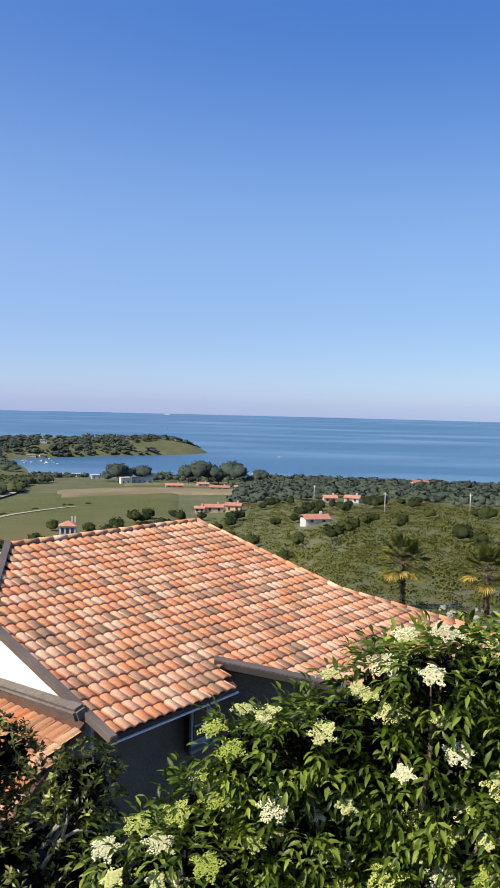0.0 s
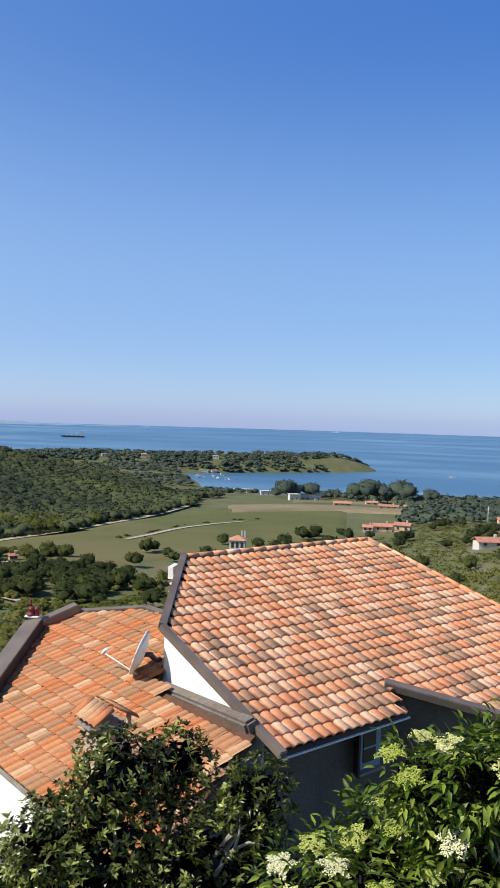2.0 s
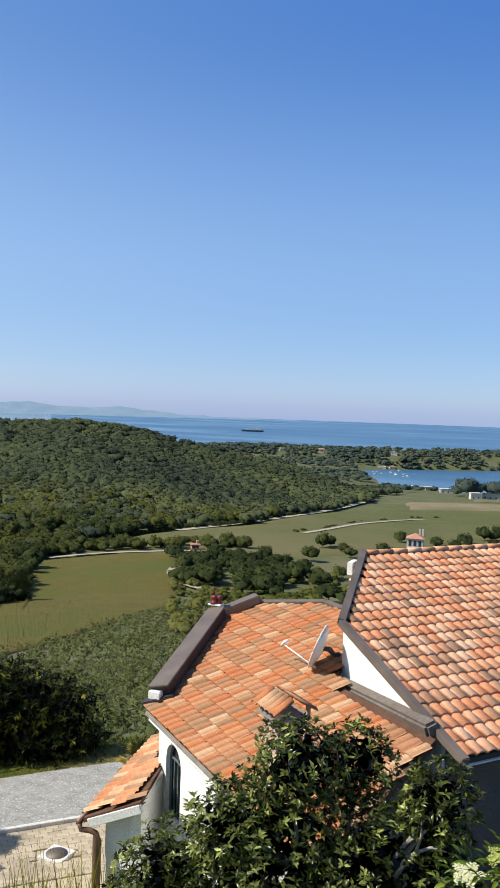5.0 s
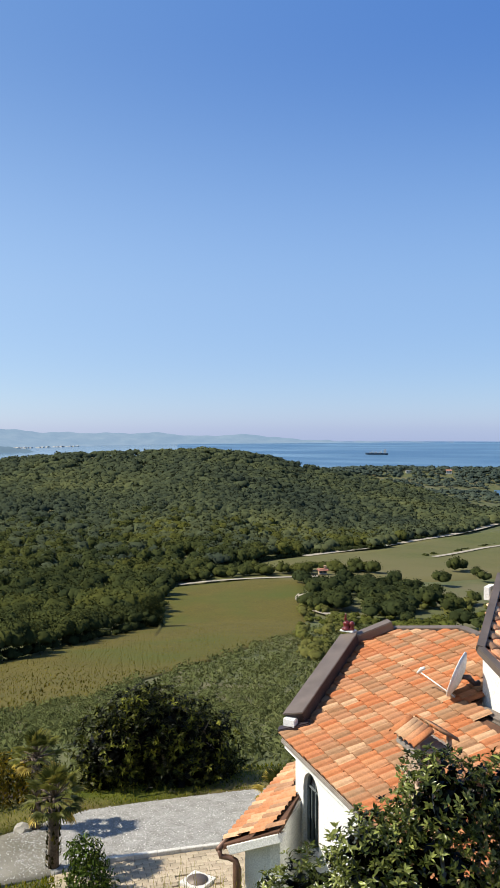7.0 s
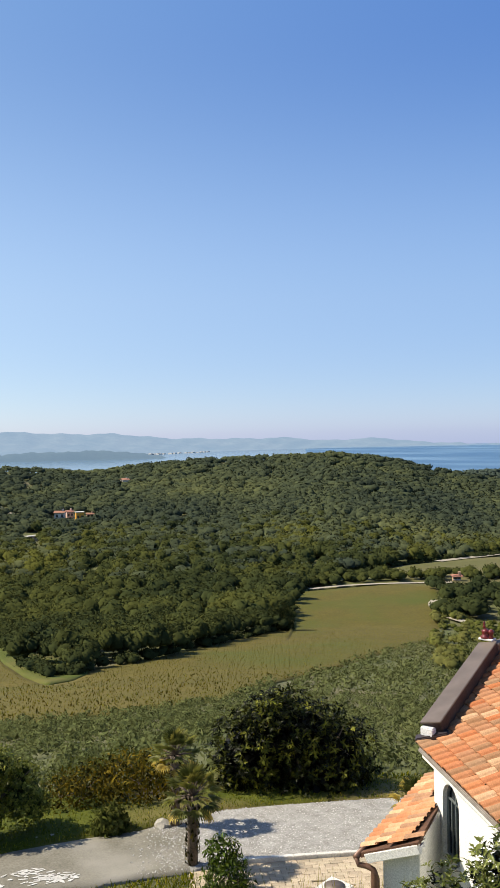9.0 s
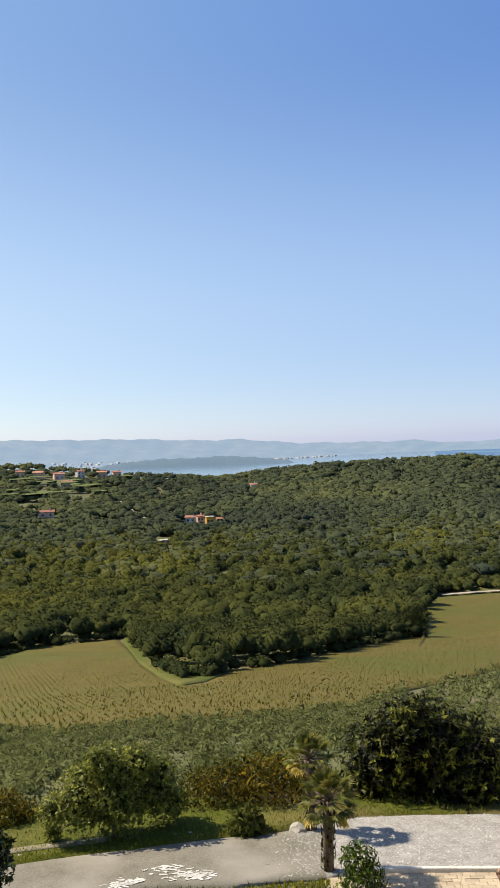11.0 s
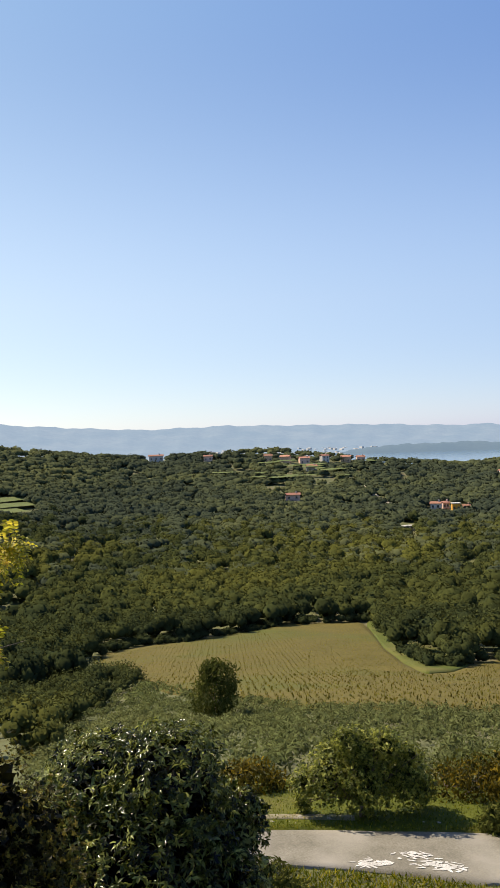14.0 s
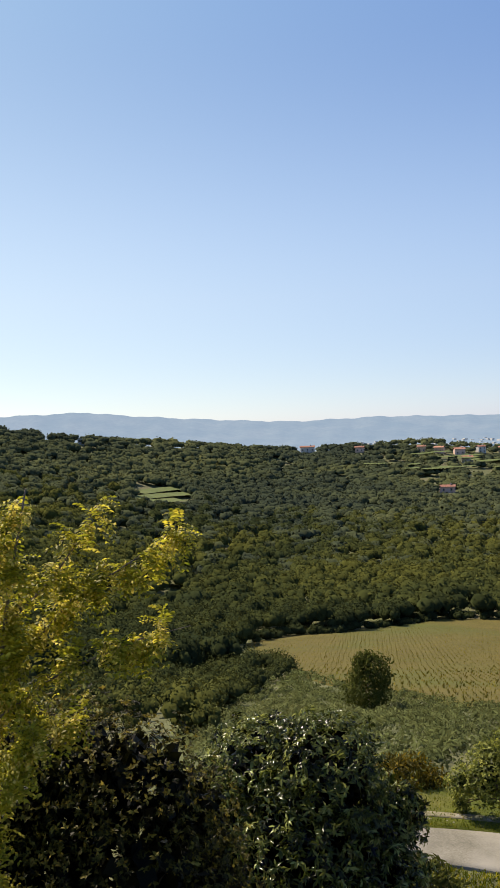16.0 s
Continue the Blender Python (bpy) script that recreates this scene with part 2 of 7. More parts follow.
CREST_EL = np.array([-8, -7.6, -6.9, -4.9, -3.75, -3.1, -2.5, -1.8, -1.3, -1.5, -2.3, -1.72, -0.9, -1.1, -0.4, 0.0, 0.5, 1.2, 2.0, 2.0], float)
CREST_R = np.array([640, 640, 640, 700, 780, 810, 810, 780, 760, 760, 760, 760, 760, 720, 620, 580, 540, 500, 450, 450], float)
FOOT_R = np.array([600, 600, 600, 540, 470, 420, 360, 310, 290, 290, 290, 290, 290, 280, 230, 200, 170, 150, 120, 120], float)
TREE_TALL = 6.0


def land(x, y):
    """Height of the ground over the sea, at x, y."""
    x, y = np.asarray(x, float), np.asarray(y, float)
    r = np.hypot(x, y)
    az = np.degrees(np.arctan2(-x, y))
    base = np.interp(r, BASE_R, BASE_Z)
    side = np.interp(r, SIDE_R, SIDE_Z)
    k = np.clip((4 - az) / 12, 0, 1) * np.clip((az + 170) / 20, 0, 1)
    k = k * k * (3 - 2 * k)
    z = base * (1 - k) + side * k
    rc, rf = np.interp(az, CREST_AZ, CREST_R), np.interp(az, CREST_AZ, FOOT_R)
    zc = rc * np.tan(np.radians(np.interp(az, CREST_AZ, CREST_EL))) - TREE_TALL
    t = np.clip((r - rf) / (rc - rf), 0, 1)
    back = np.clip(1 - (r - rc) / 260, 0, 1)
    hill = np.where(r < rc, t ** 1.15 * (1 - 0.12 * np.sin(np.pi * t)), back * back * (3 - 2 * back))
    fade = np.clip((az - 4) / 8, 0, 1) * np.clip((165 - az) / 15, 0, 1)
    z = z + hill * fade * np.maximum(zc - np.interp(rc, BASE_R, BASE_Z), 0)
    # headland across the bay
    ax, ay = -math.sin(radians(27)) * 1120, math.cos(radians(27)) * 1120
    bx, by = -math.sin(radians(6.8)) * 1270, math.cos(radians(6.8)) * 1270
    s = np.clip(((x - ax) * (bx - ax) + (y - ay) * (by - ay)) / ((bx - ax) ** 2 + (by - ay) ** 2), 0, 1)
    d = np.hypot(x - ax - s * (bx - ax), y - ay - s * (by - ay))
    z = np.maximum(z, -EYE - 6 + 27 * (1 - (d / 95) ** 2))
    # low neck of land behind the hill
    ax, ay = -math.sin(radians(27)) * 780, math.cos(radians(27)) * 780
    bx, by = -math.sin(radians(24)) * 1180, math.cos(radians(24)) * 1180
    s = np.clip(((x - ax) * (bx - ax) + (y - ay) * (by - ay)) / ((bx - ax) ** 2 + (by - ay) ** 2), 0, 1)
    d = np.hypot(x - ax - s * (bx - ax), y - ay - s * (by - ay))
    z = np.maximum(z, -EYE - 5 + 17 * (1 - (d / 192) ** 2))
    z = z + 0.0025 * np.minimum(r, 500) * np.sin(x * 0.021 + 1.3) * np.sin(y * 0.017)
    return z + EYE


def polar(az, r):
    return -math.sin(radians(az)) * r, math.cos(radians(az)) * r


def on_land(az, r, lift=0.0):
    x, y = polar(az, r)
    return Vector((x, y, float(land(x, y)) + lift))


def make_ground():
    az = np.concatenate([np.arange(-40, 125, 0.6), np.arange(125, 320, 6)])
    rr = np.concatenate([[0.0], np.geomspace(3, 1900, 170), [2600, 4000, 4950]])
    A, R = np.meshgrid(np.radians(az), rr, indexing="ij")
    X, Y = -np.sin(A) * R, np.cos(A) * R
    Z = land(X, Y)
    v = np.stack([X, Y, Z], -1).reshape(-1, 3)
    na, nr = A.shape
    i, j = np.meshgrid(np.arange(na), np.arange(nr - 1), indexing="ij")
    i2 = (i + 1) % na
    f = np.stack([i * nr + j, i2 * nr + j, i2 * nr + j + 1, i * nr + j + 1], -1).reshape(-1, 4)[:, ::-1]
    ob = new("ground", mesh_from("ground", v, f, M_GROUND, smooth=True))
    tagged(ob, "green and dry hillside falling to the sea", "ground", kind="structure")
    return ob


def make_sea():
    m = bpy.data.materials.new("sea_water")
    m.use_nodes = True
    n, l = m.node_tree.nodes, m.node_tree.links
    b = n["Principled BSDF"]
    b.inputs["Roughness"].default_value = 0.35
    b.inputs["IOR"].default_value = 1.33
    tc = n.new("ShaderNodeTexCoord")
    mp = n.new("ShaderNodeMapping")
    mp.inputs["Scale"].default_value = (0.0016, 0.0045, 1)
    mp.inputs["Rotation"].default_value = (0, 0, 0.25)
    l.new(tc.outputs["Object"], mp.inputs["Vector"])
    nz = n.new("ShaderNodeTexNoise")
    nz.inputs["Scale"].default_value = 1.0
    nz.inputs["Detail"].default_value = 5
    l.new(mp.outputs[0], nz.inputs["Vector"])
    cr = n.new("ShaderNodeValToRGB")
    cr.color_ramp.elements[0].position, cr.color_ramp.elements[1].position = 0.45, 0.80
    cr.color_ramp.elements[0].color, cr.color_ramp.elements[1].color = (0.045, 0.115, 0.20, 1), (0.16, 0.27, 0.36, 1)
    l.new(nz.outputs[0], cr.inputs[0])
    l.new(cr.outputs[0], b.inputs["Base Color"])
    rip = n.new("ShaderNodeTexNoise")
    rip.inputs["Scale"].default_value = 0.35
    rip.inputs["Detail"].default_value = 6
    l.new(tc.outputs["Object"], rip.inputs["Vector"])
    bp = n.new("ShaderNodeBump")
    bp.inputs["Strength"].default_value = 0.35
    bp.inputs["Distance"].default_value = 0.9
    l.new(rip.outputs[0], bp.inputs["Height"])
    l.new(bp.outputs[0], b.inputs["Normal"])
    k = 96
    v = [(0, 0, 0)] + [(4950 * math.cos(2 * math.pi * i / k), 4950 * math.sin(2 * math.pi * i / k), 0) for i in range(k)]
    f = [(0, i + 1, (i + 1) % k + 1) for i in range(k)]
    tagged(new("water", mesh_from("water", v, f, m)), "blue sea with pale streaks", "sea", kind="structure")


def make_calm_water():
    m = bpy.data.materials.new("calm_water")
    m.use_nodes = True
    b = m.node_tree.nodes["Principled BSDF"]
    b.inputs["Base Color"].default_value = (0.10, 0.17, 0.24, 1)
    b.inputs["Roughness"].default_value = 0.12
    b.inputs["IOR"].default_value = 1.33
    v, f = [], []
    for a in range(38, 80):
        for r in (1500, 4200):
            v.append((*polar(a, r), 0.4))
    f = [(i, i + 2, i + 3, i + 1) for i in range(0, len(v) - 2, 2)]
    tagged(new("water", mesh_from("water", v, f, m)), "pale calm water of the sheltered bay", "sea", kind="structure")


make_ground()
make_sea()
make_calm_water()

# far shore, so far off that it does not shift
FAR_AZ = [20, 26.9, 30.8, 32.8, 37, 38.9, 42.3, 47.5, 51.4, 54, 58.9, 64, 69.2, 75, 78.4, 82.5, 87, 89.4, 95, 105, 130]
FAR_EL = [-1.0, -0.9, -0.66, -0.4, -0.52, -0.28, -0.3, -0.2, 0.2, 0.2, 0.45, 0.55, 0.7, 0.6, 0.8, 1.1, 1.5, 1.8, 1.7, 1.5, 1.2]


# haze of the air before distant hills, mixed into them as a blue glow
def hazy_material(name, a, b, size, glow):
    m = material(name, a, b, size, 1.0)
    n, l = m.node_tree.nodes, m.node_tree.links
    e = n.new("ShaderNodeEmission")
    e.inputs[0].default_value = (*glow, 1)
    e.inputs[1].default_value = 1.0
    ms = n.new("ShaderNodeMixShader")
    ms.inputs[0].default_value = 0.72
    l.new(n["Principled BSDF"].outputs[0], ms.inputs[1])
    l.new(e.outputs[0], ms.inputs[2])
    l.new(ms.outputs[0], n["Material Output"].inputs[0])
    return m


def make_far_shore():
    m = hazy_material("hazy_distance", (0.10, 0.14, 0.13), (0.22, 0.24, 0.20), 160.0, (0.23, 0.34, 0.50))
    az = np.arange(19, 131, 0.25)
    top = np.interp(az, FAR_AZ, FAR_EL) + 0.035 * np.sin(az * 2.1) + 0.02 * np.sin(az * 5.3)
    rc = np.interp(az, [19, 45, 60, 75, 131], [4700, 4300, 3900, 3600, 3400])
    v, f = [], []
    rows = 9
    for a, el, r in zip(az, top, rc):
        zt = r * math.tan(radians(el)) + EYE
        near = np.interp(a, [19, 40, 50, 60, 131], [150, 300, 900, 1100, 1100])
        for j in range(rows):
            t = j / (rows - 1)
            x, y = polar(a, r - near * (1 - t))
            v.append((x, y, -2 + (zt + 2) * (t ** 1.4 if near > 400 else t) + (4 * math.sin(a * 3 + j) if 0 < j < rows - 1 else 0)))
    for i in range(len(az) - 1):
        for j in range(rows - 1):
            p = i * rows + j
            f.append((p, p + 1, p + rows + 1, p + rows))
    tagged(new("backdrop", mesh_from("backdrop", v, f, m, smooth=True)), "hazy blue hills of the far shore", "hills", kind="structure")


make_far_shore()


def make_promontory():
    """A darker wooded tongue of land before the far shore."""
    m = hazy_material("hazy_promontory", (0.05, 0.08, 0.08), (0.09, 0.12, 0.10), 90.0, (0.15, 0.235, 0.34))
    az = np.arange(47.2, 63.1, 0.2)
    el = np.interp(az, [47.2, 48.2, 50, 52.5, 54.5, 57, 60, 63], [-1.7, -1.35, -1.12, -0.92, -1.0, -0.98, -1.2, -1.7]) + 0.03 * np.sin(az * 5) + 0.02 * np.sin(az * 11)
    v, f = [], []
    for a, e in zip(az, el):
        zt = EYE + 2900 * math.tan(radians(e))
        for r, z in ((2810, -2.0), (2825, zt * 0.35), (2860, zt * 0.8), (2900, zt), (2970, -2.0)):
            x, y = polar(a, r)
            v.append((x, y, z))
    for i in range(len(az) - 1):
        for j in range(4):
            p = i * 5 + j
            f.append((p, p + 1, p + 6, p + 5))
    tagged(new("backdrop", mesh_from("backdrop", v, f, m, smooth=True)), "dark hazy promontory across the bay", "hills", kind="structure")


make_promontory()


# ---- the houses ----
U = Vector((0.640, 0.7684, 0))          # along the big roof's ridge
W = Vector((0.7684, -0.640, 0))         # down its slope
U2 = Vector((0.616, 0.788, 0))          # up the lower roof
W2 = Vector((0.788, -0.616, 0))         # along the lower roof's eave
GROUND = EYE - 10.3
M_WIN_FRAME = material("grey_window_frame", (0.10, 0.12, 0.12), (0.14, 0.16, 0.16), 0.2, 0.5)
M_SHUTTER = material("pale_blue_shutter", (0.20, 0.25, 0.31), (0.26, 0.31, 0.36), 0.2, 0.6)
M_DISH = material("white_dish_metal", (0.62, 0.62, 0.60), (0.70, 0.70, 0.68), 0.3, 0.45)
M_BRICK = material("chimney_brick", (0.42, 0.31, 0.22), (0.55, 0.42, 0.30), 0.3, 0.9, 0.006, fine=0.03, spread=0.25, each="object")
M_RED = material("dark_red_glaze", (0.10, 0.012, 0.012), (0.16, 0.02, 0.018), 0.1, 0.3, fine=0.02)
M_GLASS = bpy.data.materials.new("window_glass")
M_GLASS.use_nodes = True
M_GLASS.node_tree.nodes["Principled BSDF"].inputs["Base Color"].default_value = (0.02, 0.025, 0.03, 1)
M_GLASS.node_tree.nodes["Principled BSDF"].inputs["Roughness"].default_value = 0.06


class Slope:
    """A roof plane: a point on its eave, the way along the eave, the level way up, and the pitch."""

    def __init__(self, at, along, up, pitch):
        self.at, self.along, self.level, self.tan = Vector(at), along, up, math.tan(radians(pitch))
        self.cos = math.cos(radians(pitch))
        self.up = Vector((up.x, up.y, self.tan)).normalized()
        self.normal = self.along.cross(self.up).normalized()
        if self.normal.z < 0:
            self.normal = -self.normal

    def z(self, x, y):
        return self.at.z + self.tan * ((Vector((x, y, 0)) - Vector((self.at.x, self.at.y, 0))).dot(self.level))

    def point(self, x, y, lift=0.0):
        return Vector((x, y, self.z(x, y))) + self.normal * lift

    def ab(self, x, y):
        d = Vector((x - self.at.x, y - self.at.y, 0))
        return d.dot(self.along), d.dot(self.level) / self.cos


def inside(poly, a, b):
    hit = False
    for (x0, y0), (x1, y1) in zip(poly, poly[1:] + poly[:1]):
        if (y0 > b) != (y1 > b) and a < (x1 - x0) * (b - y0) / (y1 - y0) + x0:
            hit = not hit
    return hit


def slab(name, slope, plan, thick, mat, drop=0.03):
    """The deck under the tiles."""
    n = len(plan)
    top = [slope.point(x, y, -drop) for x, y in plan]
    v = [tuple(p) for p in top] + [tuple(p - Vector((0, 0, thick))) for p in top]
    f = [tuple(range(n)), tuple(range(2 * n - 1, n - 1, -1))]
    f += [(i, i + n, (i + 1) % n + n, (i + 1) % n) for i in range(n)]
    bm = bmesh.new()
    vs = [bm.verts.new(p) for p in v]
    for q in f:
        bm.faces.new([vs[i] for i in q])
    bmesh.ops.recalc_face_normals(bm, faces=bm.faces[:])
    me = bpy.data.meshes.new(name)
    bm.to_mesh(me)
    bm.free()
    me.materials.append(mat)
    return me


def wall(name, p, q, zb, zp, zq, thick, mat, arches=()):
    """An upright wall from p to q whose top runs from zp to zq; its outer face lies on the line p-q and the thickness goes to the left of it.
    arches: (middle along, width, sill height, springing height) of arched openings."""
    p, q = Vector((p[0], p[1])), Vector((q[0], q[1]))
    length = (q - p).length
    d = (q - p) / length
    n = Vector((-d.y, d.x))
    cuts = {0.0, length}
    for m, w, s, h in arches:
        for k in range(13):
            cuts.add(m - w / 2 * math.cos(math.pi * k / 12))
    cuts = sorted(cuts)
    chunks = []

    def piece(a, b, lo_a, lo_b, hi_a, hi_b):
        vs = []
        for off in (0.0, thick):
            for s, z in ((a, lo_a), (b, lo_b), (b, hi_b), (a, hi_a)):
                c = p + d * s + n * off
                vs.append((c.x, c.y, z))
        chunks.append((vs, [(0, 1, 2, 3), (7, 6, 5, 4), (0, 4, 5, 1), (1, 5, 6, 2), (2, 6, 7, 3), (3, 7, 4, 0)]))

    def top(s):
        return zp + (zq - zp) * s / length

    for a, b in zip(cuts, cuts[1:]):
        hole = None
        for m, w, s, h in arches:
            if m - w / 2 - 1e-6 <= a and b <= m + w / 2 + 1e-6:
                hole = (m, w, s, h)
        if hole is None:
            piece(a, b, zb, zb, top(a), top(b))
        else:
            m, w, s, h = hole
            ha, hb = (h + math.sqrt(max((w / 2) ** 2 - (c - m) ** 2, 0)) for c in (a, b))
            piece(a, b, zb, zb, s, s)
            piece(a, b, ha, hb, top(a), top(b))
    v, f = joined(chunks)
    me = mesh_from(name, v, f, mat)
    if arches:
        bm = bmesh.new()
        bm.from_mesh(me)
        bmesh.ops.remove_doubles(bm, verts=bm.verts[:], dist=0.0005)
        bm.to_mesh(me)
        bm.free()
    return me


def z_(v):
    return EYE + v


# big house
BIG = Slope((-2.23, 13.50, z_(-5.5)), U, -W, 17.2)
P_RL, P_A, P_H2, P_H4 = (-5.70, 19.53), (-1.58, 24.4), (2.49, 22.06), (7.6, 21.8)
P_BR, P_DR, P_D, P_T, P_G = (7.6, 17.45), (1.10, 16.86), (-0.53, 16.64), (-5.08, 16.02), (-2.23, 13.50)
P_E = (-0.17, 16.06)
BIG_PLAN = [P_G, P_E, P_D, P_DR, P_BR, P_H4, P_H2, P_A, P_RL, P_T]


def make_big_house():
    h = thing("house", (0, 18, GROUND), "large house with a clay tile roof and shaded grey walls", "house")
    h.location = (0, 0, 0)
    roof = part("roof", slab("roof", BIG, BIG_PLAN, 0.07, M_UNDER), h, "sloping roof of mottled orange clay tiles")
    g, e = Vector((*P_G, 0)), Vector((*P_E, 0))

    def z(p, drop=0.18):
        return BIG.z(p[0], p[1]) - drop
    # shaded wall under the eave, set back from it
    a = g - W * 0.45 + U * 0.12
    b = e - W * 0.45
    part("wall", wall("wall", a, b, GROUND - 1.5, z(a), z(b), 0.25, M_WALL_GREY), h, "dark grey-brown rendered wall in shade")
    c = Vector((*P_D, 0)) + Vector((0.05, 0.25, 0))
    d = Vector((*P_BR, 0)) + Vector((-0.3, 0.25, 0))
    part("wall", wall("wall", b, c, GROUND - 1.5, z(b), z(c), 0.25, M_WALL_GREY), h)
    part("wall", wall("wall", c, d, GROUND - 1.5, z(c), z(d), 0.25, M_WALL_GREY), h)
    # white gable wall over the lower roof
    t = Vector((*P_T, 0)) + U * 0.06
    g2 = g + U * 0.06 - W * 0.5
    part("wall", wall("wall", t, g2, GROUND - 1.5, z(t, 0.1), z(g2, 0.1), 0.22, M_WALL_WHITE), h, "white rendered gable wall")
    rl = Vector((*P_RL, 0)) + Vector((0.12, 0, 0))
    part("wall", wall("wall", rl, t, GROUND - 1.5, z(rl, 0.1), z(t, 0.1), 0.22, M_WALL_WHITE), h)
    far = Vector((*P_A, 0))
    part("wall", wall("wall", far, rl, GROUND - 3, z(far, 0.2), z(rl, 0.2), 0.25, M_WALL_WHITE), h)
    h2, h4 = Vector((*P_H2, 0)), Vector((*P_H4, 0))
    part("wall", wall("wall", h2, far, GROUND - 3, z(h2, 0.2), z(far, 0.2), 0.25, M_WALL_WHITE), h)
    part("wall", wall("wall", h4, h2, GROUND - 3, z(h4, 0.2), z(h2, 0.2), 0.25, M_WALL_WHITE), h)
    # flashings along the cut edges
    for p, q, wide in ((P_RL, P_T, 0.17), (P_T, (P_G[0] + 0.1, P_G[1] - 0.09), 0.16)):
        part("flashing", beam("flashing", BIG.point(*p, 0.04), BIG.point(*q, 0.04), wide, 0.14, M_FLASH, BIG.normal, 0.015), h, "brown sheet metal verge flashing")
    part("flashing", beam("flashing", BIG.point(P_D[0] - 0.15, P_D[1], 0.05), BIG.point(P_DR[0] + 3.0, P_DR[1] + 0.28, 0.05), 0.22, 0.16, M_FLASH, BIG.normal, 0.015), h)
    # eave board and thin pale gutter edge
    part("eave_board", beam("eave_board", BIG.point(*P_G, -0.09), BIG.point(*P_E, -0.09), 0.05, 0.07, M_FLASH_DARK), h, "dark eave board")
    q0, q1 = BIG.point(*P_G, -0.13) + W * 0.06, BIG.point(*P_E, -0.13) + W * 0.06
    part("gutter", beam("gutter", q0, q1, 0.04, 0.03, M_DISH), h, "thin pale gutter edge")
    # soffit return at the upper left
    part("overhang", box("overhang", (P_RL[0] - 0.16, P_RL[1] - 0.75, z(P_RL, 0.42)), (P_RL[0] - 0.02, P_RL[1] - 0.3, z(P_RL, 0.12)), M_WALL_WHITE, 0.01), h)
    # grey band where the lower roof meets the gable wall
    b1 = Vector((-5.16, 16.16, z_(-5.48))) - U * 0.15
    b2 = Vector((-2.62, 13.90, z_(-5.24))) - U * 0.15
    part("flashing", beam("flashing", b1, b2, 0.28, 0.26, M_BAND, (-0.2, -0.2, 0.9), 0.05), h, "grey-brown metal flashing band")
    bd = (b1 - b2).normalized()
    part("gutter_end", tube("gutter_end", [b1 - bd * 0.02, b1 + bd * 0.12, b1 + bd * 0.14], [0.15, 0.15, 0.11], M_FLASH_DARK, 14), h, "dark round gutter end")
    # window under the eave
    wc = a + (b - a).normalized() * (Vector((-0.87, 15.77, 0)) - a).dot((b - a).normalized())
    wc.z = z_(-6.14)
    out = Vector(((b - a).y, -(b - a).x, 0)).normalized()
    way_u = (b - a).normalized()
    fr = part("window", beam("window", wc - way_u * 0.33 + out * 0.03, wc + way_u * 0.33 + out * 0.03, 0.09, 0.84, M_SHUTTER, (0, 0, 1), 0.008), h, "pale blue-grey window with a dark pane")
    part("pane", beam("pane", wc - way_u * 0.17 + out * 0.085, wc + way_u * 0.17 + out * 0.085, 0.02, 0.56, M_GLASS), fr)
    part("glazing_bar", beam("glazing_bar", wc - way_u * 0.17 + out * 0.1, wc + way_u * 0.17 + out * 0.1, 0.02, 0.035, M_SHUTTER), fr)
    part("window_sill", beam("window_sill", wc - way_u * 0.38 + out * 0.09 - Vector((0, 0, 0.45)), wc + way_u * 0.38 + out * 0.09 - Vector((0, 0, 0.45)), 0.16, 0.05, M_LEAD), fr)
    # added dark panel that stands for the shadow left of the window
    part("shutter", beam("shutter", wc - way_u * 0.36 + out * 0.05, wc - way_u * 0.50 + out * 0.30, 0.04, 0.82, M_FLASH_DARK), fr, "dark panel beside the window, in place of a shadow")
    return h, roof


HOUSE, HOUSE_ROOF = make_big_house()

# lower house
LOW = Slope((-8.64, 14.65, z_(-6.2)), W2, U2, 17.1)
L_E1, L_E2 = (-8.70, 14.60), (-8.70 + 6.5 * W2.x, 14.60 + 6.5 * W2.y)
L_CT, L_RR = (-8.98, 18.85), (-6.46, 19.08)
LOW_PLAN = [L_E1, L_E2, (-2.66, 13.66), (-4.70, 15.22), (-5.08, 15.8), (-4.98, 16.6), (-5.45, 18.7), L_RR, (-8.3, 19.33), L_CT]


